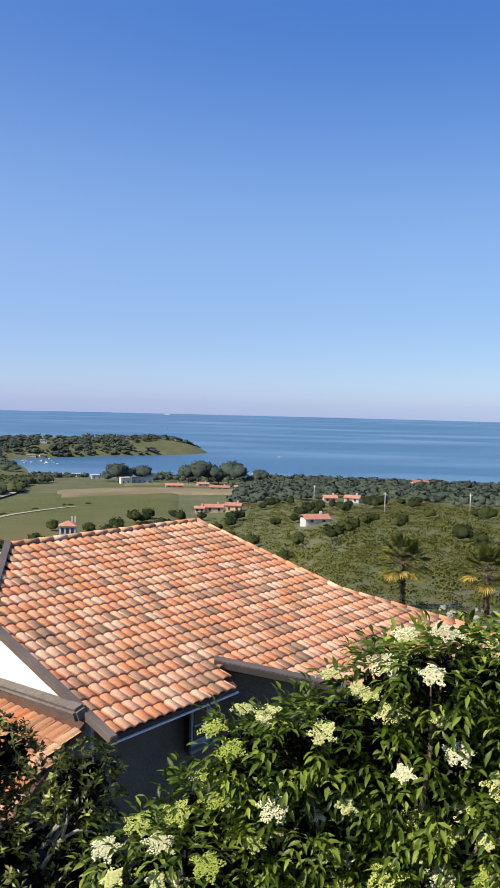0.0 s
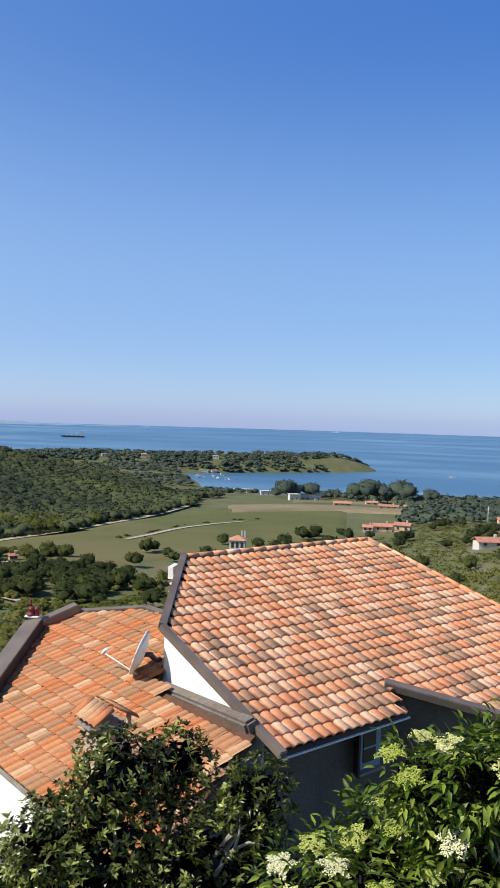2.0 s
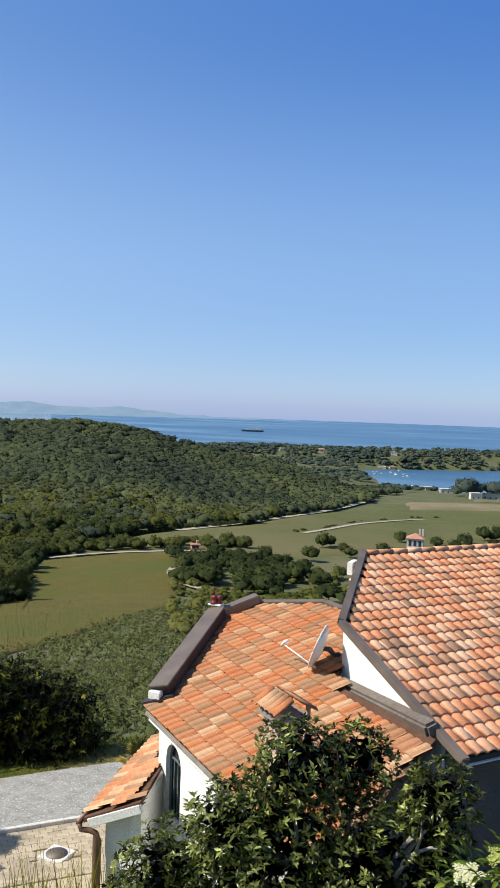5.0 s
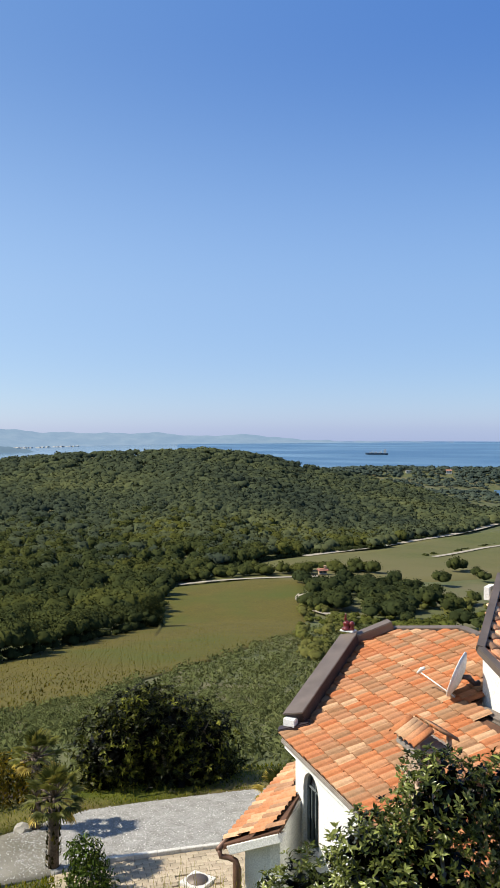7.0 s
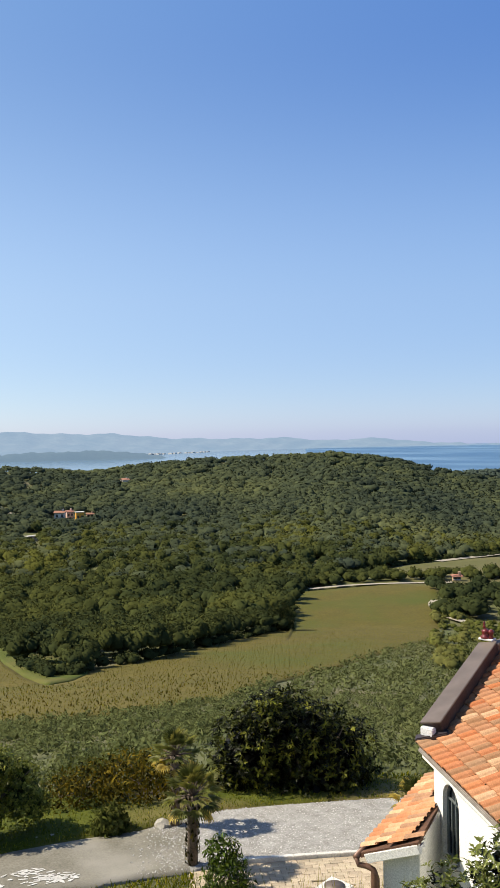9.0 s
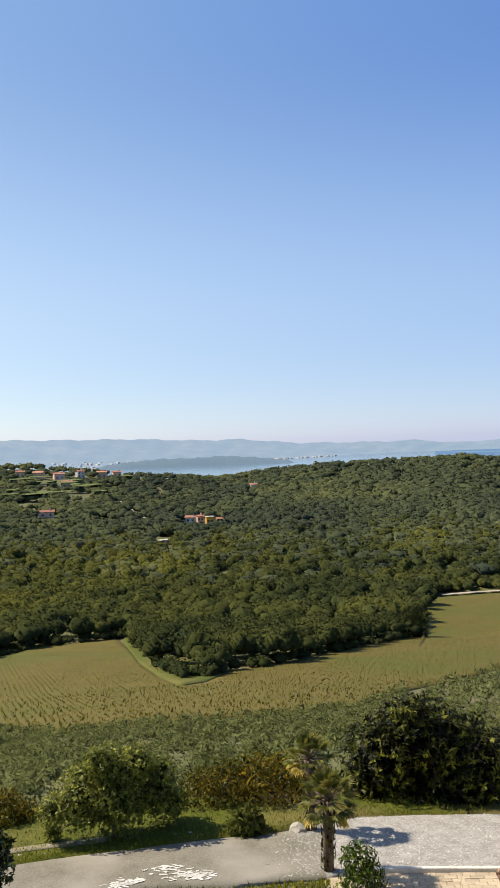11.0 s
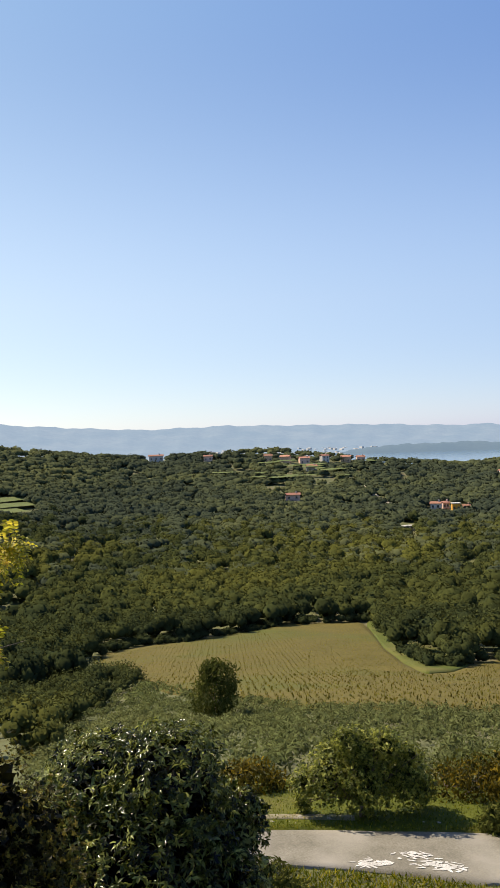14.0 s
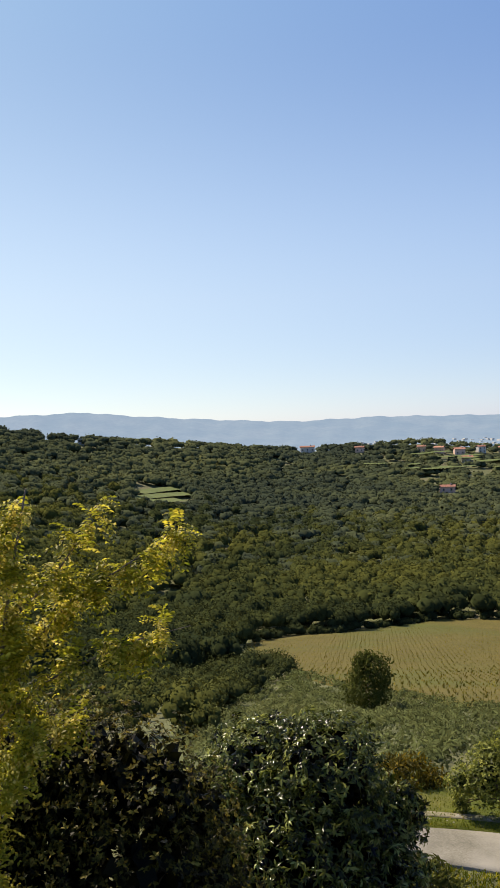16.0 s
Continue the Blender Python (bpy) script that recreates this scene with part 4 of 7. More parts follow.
# ---- foliage ----
def foliage(name, colours, through_light=0.25, rough=0.55, spread=0.35, gloss=0.12, grain=0.0, warm=0.49, relief=0.6):
    """Leaf colours picked by each plant's own tint, varied leaf by leaf."""
    m = bpy.data.materials.new(name)
    m.use_nodes = True
    n, l = m.node_tree.nodes, m.node_tree.links
    b = n["Principled BSDF"]
    at = n.new("ShaderNodeAttribute")
    at.attribute_name = "tint"
    cr = n.new("ShaderNodeValToRGB")
    while len(cr.color_ramp.elements) < len(colours):
        cr.color_ramp.elements.new(0.5)
    for i, c in enumerate(colours):
        cr.color_ramp.elements[i].position = i / max(len(colours) - 1, 1)
        cr.color_ramp.elements[i].color = (*c, 1)
    l.new(at.outputs["Fac"], cr.inputs[0])
    hs = n.new("ShaderNodeHueSaturation")
    v = n.new("ShaderNodeMapRange")
    v.inputs[3].default_value, v.inputs[4].default_value = 1 - spread, 1 + spread
    l.new(n.new("ShaderNodeNewGeometry").outputs["Random Per Island"], v.inputs[0])
    l.new(v.outputs[0], hs.inputs["Value"])
    tone = cr.outputs[0]
    if grain:
        tc = n.new("ShaderNodeTexCoord")
        nz = n.new("ShaderNodeTexNoise")
        nz.inputs["Scale"].default_value = 1.0 / grain
        nz.inputs["Detail"].default_value = 3
        l.new(tc.outputs["Object"], nz.inputs["Vector"])
        gr = n.new("ShaderNodeMapRange")
        gr.inputs[1].default_value, gr.inputs[2].default_value = 0.33, 0.67
        gr.inputs[3].default_value, gr.inputs[4].default_value = 1 - 0.6 * relief, 1 + 0.55 * relief
        l.new(nz.outputs[0], gr.inputs[0])
        mul = n.new("ShaderNodeMix")
        mul.data_type, mul.blend_type = "RGBA", "MULTIPLY"
        mul.inputs[0].default_value = 1.0
        l.new(tone, mul.inputs[6])
        l.new(gr.outputs[0], mul.inputs[7])
        tone = mul.outputs[2]
        bp = n.new("ShaderNodeBump")
        bp.inputs["Strength"].default_value = relief
        bp.inputs["Distance"].default_value = grain * 0.6
        l.new(nz.outputs[0], bp.inputs["Height"])
        l.new(bp.outputs[0], b.inputs["Normal"])
    l.new(tone, hs.inputs["Color"])
    l.new(hs.outputs[0], b.inputs["Base Color"])
    b.inputs["Roughness"].default_value = rough
    b.inputs["Specular IOR Level"].default_value = gloss
    tr = n.new("ShaderNodeBsdfTranslucent")
    bright = n.new("ShaderNodeHueSaturation")
    bright.inputs["Value"].default_value = 1.5
    bright.inputs["Hue"].default_value = warm
    l.new(hs.outputs[0], bright.inputs["Color"])
    l.new(bright.outputs[0], tr.inputs[0])
    ms = n.new("ShaderNodeMixShader")
    ms.inputs[0].default_value = through_light
    l.new(b.outputs[0], ms.inputs[1])
    l.new(tr.outputs[0], ms.inputs[2])
    l.new(ms.outputs[0], n["Material Output"].inputs[0])
    return m


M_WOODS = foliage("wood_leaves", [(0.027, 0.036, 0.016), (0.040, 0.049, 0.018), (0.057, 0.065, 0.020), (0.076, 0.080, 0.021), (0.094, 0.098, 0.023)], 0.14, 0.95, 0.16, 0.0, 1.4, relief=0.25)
# leaves of the hill and beyond carry the grey-blue of distance haze
M_HILLWOODS = foliage("hazed_hill_leaves", [(0.041, 0.053, 0.035), (0.054, 0.066, 0.037), (0.071, 0.083, 0.040), (0.096, 0.105, 0.045)], 0.1, 0.95, 0.12, 0.0, 2.0, relief=0.18)
M_FARWOODS = foliage("hazed_far_leaves", [(0.052, 0.070, 0.056), (0.064, 0.082, 0.060), (0.084, 0.100, 0.066)], 0.1, 0.95, 0.10, 0.0, 2.5, relief=0.15)
M_OLIVE = foliage("olive_leaves", [(0.080, 0.098, 0.036), (0.108, 0.124, 0.048), (0.140, 0.150, 0.062)], 0.22, 0.95, 0.2, 0.0, 0.8, relief=0.25)
M_SCRUB = foliage("scrub_leaves", [(0.060, 0.070, 0.016), (0.094, 0.104, 0.026), (0.128, 0.126, 0.040), (0.114, 0.122, 0.030)], 0.24, 0.95, 0.16, 0.0, 0.9, relief=0.22)
# near-black first colours below also serve as the shade inside crowns
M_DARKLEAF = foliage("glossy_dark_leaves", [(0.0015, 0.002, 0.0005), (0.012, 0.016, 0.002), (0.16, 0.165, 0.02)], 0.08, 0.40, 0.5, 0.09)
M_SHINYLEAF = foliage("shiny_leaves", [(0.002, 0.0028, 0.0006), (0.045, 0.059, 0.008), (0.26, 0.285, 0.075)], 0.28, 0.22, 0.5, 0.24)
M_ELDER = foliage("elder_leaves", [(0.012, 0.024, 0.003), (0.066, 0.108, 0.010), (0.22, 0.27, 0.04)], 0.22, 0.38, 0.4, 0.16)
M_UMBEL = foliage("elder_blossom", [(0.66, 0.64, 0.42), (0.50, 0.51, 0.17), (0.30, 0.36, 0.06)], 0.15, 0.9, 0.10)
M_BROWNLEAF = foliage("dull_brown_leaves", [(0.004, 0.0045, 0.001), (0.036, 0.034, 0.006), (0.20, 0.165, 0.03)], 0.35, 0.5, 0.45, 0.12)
M_LIGHTLEAF = foliage("light_leaves", [(0.030, 0.042, 0.006), (0.110, 0.130, 0.020), (0.30, 0.31, 0.06)], 0.3, 0.5, 0.4, 0.16)
M_BROOM = foliage("broom_twigs", [(0.018, 0.020, 0.003), (0.110, 0.085, 0.007), (0.27, 0.185, 0.012)], 0.25, 0.8)
M_ROBINIA = foliage("robinia_leaves", [(0.12, 0.130, 0.010), (0.27, 0.255, 0.022), (0.42, 0.35, 0.04), (0.58, 0.48, 0.13)], 0.52, 0.5, 0.4, 0.18, warm=0.5)
M_PALM = foliage("palm_fronds", [(0.045, 0.058, 0.013), (0.15, 0.155, 0.030), (0.46, 0.34, 0.07)], 0.25, 0.5, gloss=0.2)
M_GRASS = foliage("grass_blades", [(0.056, 0.078, 0.004), (0.095, 0.115, 0.008), (0.34, 0.29, 0.03)], 0.3, 0.9, 0.3, 0.02)


def unit(a):
    return a / np.maximum(np.linalg.norm(a, axis=-1, keepdims=True), 1e-9)


QUAD = np.array([(-0.5, -0.5, 0.0), (0.5, -0.5, 0.08), (0.5, 0.5, 0.0), (-0.5, 0.5, 0.1)])
QUAD_F = np.array([(0, 1, 2, 3)])
KITE = np.array([(0.0, -0.62, 0.0), (0.55, -0.05, 0.08), (0.0, 0.62, 0.0), (-0.55, -0.05, 0.08)])
# a leaf from its stalk at 0 to its tip at 1 along y, folded on the midrib and arching down
LEAF = np.array([(0, 0, 0), (-0.5, 0.38, 0.10), (0, 0.42, 0.02), (0.5, 0.38, 0.10), (-0.34, 0.72, 0.02), (0, 0.74, -0.05), (0.34, 0.72, 0.02), (0, 1, -0.16)])
LEAF_F = np.array([(0, 2, 1, 1), (0, 3, 2, 2), (1, 2, 5, 4), (2, 3, 6, 5), (4, 5, 7, 7), (5, 6, 7, 7)])


LEAF_S = np.array([(0, 0, 0), (-0.5, 0.5, 0.10), (0, 0.55, 0.0), (0.5, 0.5, 0.10), (0, 1, -0.14)])
LEAF_SF = np.array([(0, 2, 1, 1), (0, 3, 2, 2), (1, 2, 4, 4), (2, 3, 4, 4)])


def place(template, centre, axis, normal, length, width):
    """Copies of a template at centres, y along axis, z along normal."""
    y = unit(axis)
    x = unit(np.cross(y, normal))
    z = np.cross(x, y)
    t = template[None]
    n = len(centre)
    length, width = np.broadcast_to(length, n)[:, None, None], np.broadcast_to(width, n)[:, None, None]
    return (centre[:, None] + x[:, None] * t[..., 0:1] * width + y[:, None] * t[..., 1:2] * length + z[:, None] * t[..., 2:3] * length).reshape(-1, 3)


def leaf_mesh(name, verts, template_n, faces, tint, mat, normals=None):
    """One mesh of many copies of a template; tint is one number a copy. Faces with a repeated last corner are triangles."""
    copies = len(verts) // template_n
    f = (np.asarray(faces)[None] + (np.arange(copies) * template_n)[:, None, None]).reshape(-1, len(faces[0]))
    return leafy(name, verts, f, np.repeat(np.asarray(tint, np.float32), template_n), mat, normals)


def leafy(name, verts, f, tint, mat, normals=None):
    me = bpy.data.meshes.new(name)
    tri = f[:, -1] == f[:, -2]
    sizes = np.where(tri, 3, 4).astype(np.int32)
    keep = np.ones(f.shape, bool)
    keep[tri, -1] = False
    loops = f[keep].astype(np.int32)
    me.vertices.add(len(verts))
    me.vertices.foreach_set("co", np.asarray(verts, np.float32).ravel())
    me.loops.add(len(loops))
    me.loops.foreach_set("vertex_index", loops)
    me.polygons.add(len(sizes))
    starts = np.concatenate([[0], np.cumsum(sizes)[:-1]]).astype(np.int32)
    me.polygons.foreach_set("loop_start", starts)
    me.polygons.foreach_set("loop_total", sizes)
    me.polygons.foreach_set("use_smooth", np.ones(len(sizes), bool))
    at = me.attributes.new("tint", "FLOAT", "POINT")
    at.data.foreach_set("value", np.asarray(tint, np.float32))
    me.materials.append(mat)
    me.update(calc_edges=True)
    if normals is None:
        me.validate()
    else:
        me.normals_split_custom_set_from_vertices(np.asarray(normals, np.float32).reshape(-1, 3).tolist())
    return me


def sphere_dirs(n):
    d = rng.normal(size=(n, 3))
    return unit(d)


GOLD = (1 + 5 ** 0.5) / 2
ICO = unit(np.array([(-1, GOLD, 0), (1, GOLD, 0), (-1, -GOLD, 0), (1, -GOLD, 0), (0, -1, GOLD), (0, 1, GOLD), (0, -1, -GOLD), (0, 1, -GOLD), (GOLD, 0, -1), (GOLD, 0, 1), (-GOLD, 0, -1), (-GOLD, 0, 1)]))
ICO_F = np.array([(0, 11, 5), (0, 5, 1), (0, 1, 7), (0, 7, 10), (0, 10, 11), (1, 5, 9), (5, 11, 4), (11, 10, 2), (10, 7, 6), (7, 1, 8), (3, 9, 4), (3, 4, 2), (3, 2, 6), (3, 6, 8), (3, 8, 9), (4, 9, 5), (2, 4, 11), (6, 2, 10), (8, 6, 7), (9, 8, 1)])
ICO_F = np.concatenate([ICO_F, ICO_F[:, 2:]], 1)


def canopy(name, trees, per, size, lumps, mat, slim=0.8, round_off=0.75, core=1.0):
    """Crowns of some rounded boughs each, with leaf sprays standing off them; trees are rows of x, y, z (foot), radius, height, tint."""
    trees = np.asarray(trees, float)
    n = len(trees)
    scale = np.stack([trees[:, 3], trees[:, 3], trees[:, 4] * 0.5], 1)
    mid = trees[:, :3] + np.array((0, 0, 0.5)) * trees[:, 4:5]
    ld = sphere_dirs(n * lumps).reshape(n, lumps, 3)
    ld[..., 2] = np.abs(ld[..., 2]) * 0.75 - 0.1
    ld[:, 0] *= 0.2
    lr = rng.uniform(0.42, 0.66, (n, lumps))
    lr[:, 0] = 0.72
    lump_c = ld * 0.55
    lump_t = trees[:, 5:6] + rng.normal(scale=0.08, size=(n, lumps))
    # boughs
    bump = rng.uniform(0.82, 1.12, (n, lumps, 12, 1))
    loc = lump_c[:, :, None] + ICO[None, None] * lr[..., None, None] * bump * core
    v1 = mid[:, None, None] + loc * scale[:, None, None]
    n1 = unit(ICO[None, None] + 0.35 * loc + np.array((0, 0, round_off)))
    f1 = (ICO_F[None] + (np.arange(n * lumps) * 12)[:, None, None]).reshape(-1, 4)
    t1 = np.repeat(lump_t.reshape(-1), 12)
    # leaf sprays
    pick = rng.integers(0, lumps, (n, per))
    take = np.take_along_axis
    d = sphere_dirs(n * per).reshape(n, per, 3)
    d[..., 2] = np.where(d[..., 2] < -0.45, -d[..., 2], d[..., 2])
    loc = take(lump_c, pick[..., None].repeat(3, -1), 1) + d * take(lr, pick, 1)[..., None] * rng.uniform(0.92 * min(core * 1.05, 1) if core else 0.45, 1.16, (n, per, 1))
    c = mid[:, None] + loc * scale[:, None]
    nb = unit(d + 0.35 * loc + np.array((0, 0, round_off)) + rng.normal(scale=0.18, size=d.shape))
    face = unit(d + rng.normal(scale=0.45, size=d.shape))
    s = (trees[:, 3:4] * size * rng.uniform(0.6, 1.4, (n, per))).reshape(-1)
    v2 = place(KITE, c.reshape(-1, 3), np.cross(face, rng.normal(size=face.shape)).reshape(-1, 3), face.reshape(-1, 3), s, s * slim)
    n2 = np.repeat(nb.reshape(-1, 3), 4, 0)
    f2 = (QUAD_F[None] + (np.arange(n * per) * 4)[:, None, None]).reshape(-1, 4) + n * lumps * 12
    t2 = np.repeat((take(lump_t, pick, 1) + rng.normal(scale=0.06, size=(n, per))).reshape(-1), 4)
    if not core:
        return leafy(name, v2, f2 - n * lumps * 12, np.clip(t2, 0, 1), mat, n2)
    return leafy(name, np.concatenate([v1.reshape(-1, 3), v2]), np.concatenate([f1, f2]), np.clip(np.concatenate([t1, t2]), 0, 1), mat,
                 np.concatenate([n1.reshape(-1, 3), n2]))


def scatter(az0, az1, r0, r1, spacing, keep):
    """Places on the land, about evenly spread, between bearings and distances; keep(az, r) chooses."""
    area = radians(az1 - az0) * 0.5 * (r1 * r1 - r0 * r0)
    n = int(area / spacing ** 2)
    az = rng.uniform(az0, az1, n)
    r = np.sqrt(rng.uniform(r0 * r0, r1 * r1, n))
    ok = keep(az, r) & no_house(az, r)
    az, r = az[ok], r[ok]
    x, y = -np.sin(np.radians(az)) * r, np.cos(np.radians(az)) * r
    return az, r, x, y, land(x, y)


def woods(name, label, az0, az1, r0, r1, spacing, per, size, radius, height, keep, mat, tint, category="woods", lumps=5, slim=1.0, round_off=0.75, core=0.85, even=0.0):
    """Many crowns as one sheet of growth; even: 0 for crowns of all sizes, 1 for a closed canopy."""
    az, r, x, y, z = scatter(az0, az1, r0, r1, spacing, keep)
    n = len(x)
    if n == 0:
        return None
    s = rng.uniform(0.7 + 0.12 * even, 1.2, n)
    # tone drifts over tens of metres, as stands of one kind do
    stand = np.sin(x * 0.041 + 1.7 * np.sin(y * 0.019)) * np.sin(y * 0.047 + 1.3 * np.sin(x * 0.023))
    drift = 0.45 + 0.12 * np.sin(x * 0.11 + y * 0.07) + 0.30 * np.clip(stand * 3 - 1, -0.4, 1) + 0.22 * np.sin(x * 0.023 + 2 * np.sin(y * 0.011)) + 0.25 * np.sin(y * 0.031 + x * 0.012)
    tn = np.clip(tint[0] + (tint[1] - tint[0]) * (0.74 * drift + 0.26 * rng.uniform(0, 1, n)), 0, 1)
    tall = height * (s * (1 - 0.6 * even) + 0.6 * even) * rng.uniform(0.8 + 0.1 * even, 1.15, n)
    trees = np.stack([x, y, z - 0.3, radius * s, tall, tn], 1)
    ob = new(name, canopy(name, trees, per, size, lumps, mat, slim, round_off, core))
    return tagged(ob, label, category, kind="stuff")


def forest_at(az, r):
    return r > np.interp(az, *FOREST_EDGE) + 0.8


# houses in the country: bearing, height angle of the foot, width, depth, height, turn, wall tone, and a red roof or a flat pale one
HOUSES = [(-4.5, -8.3, 11, 8, 3.4, 20, 0, 1), (-5.5, -6.8, 8, 7, 4.2, 10, 1, 1), (-7.1, -6.75, 9, 7, 4.2, -15, 0, 1), (-11.6, -5.45, 16, 10, 6, 20, 1, 1), (-14.3, -5.15, 14, 9, 5, 0, 0, 0),
          (-16.8, -5.3, 18, 10, 5, 10, 1, 1), (2.6, -7.7, 14, 9, 4.5, 5, 2, 1), (1.2, -7.6, 12, 9, 5, -10, 2, 1), (3.6, -7.75, 7, 7, 4, 0, 1, 1), (7.6, -5.75, 26, 12, 6, 0, 0, 0), (8.8, -5.8, 12, 10, 6, 15, 0, 0),
          (12.3, -5.35, 34, 9, 4, 0, 0, 0), (10.6, -5.5, 22, 10, 5, 10, 0, 0), (5.4, -6.05, 20, 9, 3.4, 5, 2, 1), (2.2, -6.15, 22, 9, 3.6, -5, 1, 1), (0.6, -6.1, 18, 9, 3.5, 0, 0, 1), (3.4, -5.95, 14, 8, 4, 12, 0, 1),
          (53.7, -5.6, 7, 6, 5, 10, 3, 0), (55.0, -5.5, 9, 7, 4, -10, 0, 1), (54.4, -5.45, 6, 6, 4, 20, 1, 1), (53.0, -5.6, 6, 5, 3, 5, 2, 1), (50.6, -3.35, 9, 8, 5, 20, 0, 1), (63.4, -2.75, 13, 9, 6, 10, 0, 1), (64.8, -4.65, 14, 8, 4, 5, 1, 1), (65.2, -2.0, 13, 9, 6, -20, 2, 1),
          (63.9, -2.15, 14, 9, 6, 15, 1, 1), (62.5, -2.1, 11, 9, 7, 30, 0, 1), (61.0, -2.15, 14, 9, 6, -5, 2, 1), (60.0, -2.1, 12, 9, 5, 10, 1, 1), (66.4, -1.9, 11, 8, 6, 0, 2, 1), (74.2, -1.55, 20, 9, 5, 3, 0, 1),
          (70.6, -1.75, 12, 9, 5, 0, 1, 1), (88.4, -0.25, 12, 9, 5, 10, 0, 1), (89.8, -0.35, 7, 6, 3.5, 0, 0, 0), (27.9, -10.2, 4, 3, 2.4, 10, 2, 1),
          (56.9, -6.9, 8, 5, 2.4, 25, 2, 0), (15.1, -4.2, 14, 8, 6, 0, 0, 0), (14.4, -4.15, 9, 7, 5, 20, 0, 1), (14.3, -3.05, 11, 7, 4, 0, 0, 0), (22.0, -3.1, 11, 7, 4, 10, 0, 0), (19.3, -3.05, 9, 7, 4, 0, 0, 1)]
HOUSES = [(a, e, *(q * (0.62 if a > 20 or 0 < a < 14 else 0.8) for q in (w, d)), h * (0.6 if a < 6 else 0.8), turn, tone, red) for a, e, w, d, h, turn, tone, red in HOUSES]
HOUSE_SPOTS = [(a, r_at(a, e)) for a, e, *_ in HOUSES]


def no_house(az, r):
    ok = np.ones(len(az), bool)
    for (a, d), h in zip(HOUSE_SPOTS, HOUSES):
        half = math.degrees((h[2] * 0.62 + 2) / d)
        ok &= ~((np.abs(az - a) < half) & (r > d - 30) & (r < d + 12))
    return ok


CLEAR = [(84.5, r_at(84.5, -4.35), 30), (61, 470, 14), (66, 545, 18), (52, 560, 12), (48, 600, 12), (70, 430, 10), (56, 640, 16), (76, 620, 18), (63, 610, 22), (58, 420, 9), (68, 640, 22), (72, 560, 12), (46, 520, 10), (43, 610, 12)]
CLEAR += [(a, r_at(a, e), 9) for a, e in ((60.8, -3.65), (60.2, -4.05), (59.6, -4.45), (59.0, -4.85), (58.4, -5.2), (57.8, -5.5))]


def no_clearing(az, r):
    ok = forest_at(az, r)
    x, y = -np.sin(np.radians(az)) * r, np.cos(np.radians(az)) * r
    for a, d, s in CLEAR:
        cx, cy = polar(a, d)
        ok &= np.hypot((x - cx) / 2.2, y - cy) > s * 0.55
    return ok



woods("woods", "shrubs and trees of the near slope", 76, 100, 34, 112, 2.7, 240, 0.075, 2.0, 3.2, lambda a, r: r > np.interp(a, [76, 79, 82, 100], [98, 62, 42, 36]), M_WOODS, (0.2, 0.8), lumps=5, core=0.5)
def foot_wood(a, r):
    return no_clearing(a, r) & (rng.uniform(size=len(a)) < np.interp(r, [250, 430], [1, 0]))


def terrace_gap(a, r):
    """Rows of trees with open terraces between them below the village."""
    band = np.clip(1 - np.abs(a - 64) / 8, 0, 1) * np.clip((r - 520) / 60, 0, 1)
    return (np.sin(r * 0.21 + 0.5 * np.sin(a * 2.3)) > -1 + 1.9 * np.sqrt(band)) | (rng.uniform(size=len(a)) < 0.25)


def hill_wood(a, r):
    return no_clearing(a, r) & (rng.uniform(size=len(a)) < np.interp(r, [250, 430], [0, 1]))


woods("woods", "dense mixed woodland at the foot of the hill", 14, 112, 190, 430, 4.1, 60, 0.14, 3.6, 6.4, foot_wood, M_WOODS, (0.0, 1.0), lumps=3, round_off=0.8, core=0.88, even=0.8)
woods("woods", "leafy trees at the near corner of the wood", 38, 104, 95, 190, 3.7, 210, 0.095, 3.2, 6.2, no_clearing, M_WOODS, (0.0, 0.7), lumps=7, round_off=0.7, core=0.62, even=0.5)
# edge shrubs keep to dark tints, for the shadow at the wood's foot
woods("woods", "low leafy edge of the wood along the fields, tinted dark for its shadow", 14, 86, 90, 420, 1.9, 80, 0.15, 1.7, 2.6, lambda a, r: (np.abs(r - np.interp(a, *FOREST_EDGE) - 1.5) < 3.0), M_WOODS, (0.0, 0.4), lumps=3, core=0.8)
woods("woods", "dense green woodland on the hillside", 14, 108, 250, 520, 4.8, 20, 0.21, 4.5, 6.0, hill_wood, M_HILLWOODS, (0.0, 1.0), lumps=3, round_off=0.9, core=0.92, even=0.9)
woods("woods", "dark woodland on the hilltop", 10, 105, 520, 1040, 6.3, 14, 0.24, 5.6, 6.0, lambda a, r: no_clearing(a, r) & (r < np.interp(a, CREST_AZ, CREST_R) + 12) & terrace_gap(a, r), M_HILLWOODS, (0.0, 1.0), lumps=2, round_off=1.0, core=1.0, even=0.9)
woods("woods", "woods and hedges behind the hill, greyed by haze in the leaf colour", 12, 32, 790, 1160, 9.5, 8, 0.3, 6.0, 5.5, lambda a, r: (land(-np.sin(np.radians(a)) * r, np.cos(np.radians(a)) * r) > 1) & (r > np.interp(a, CREST_AZ, CREST_R) + 20) & (np.sin(a * 0.8 + r * 0.028) > -0.35), M_FARWOODS, (0.0, 0.8), lumps=3, round_off=1.2)


# ---- plants near by ----
def at_view(az, el, r):
    """A place seen from the eye at a bearing, a height angle and a level distance."""
    x, y = polar(az, r)
    return np.array((x, y, EYE + r * math.tan(radians(el))))


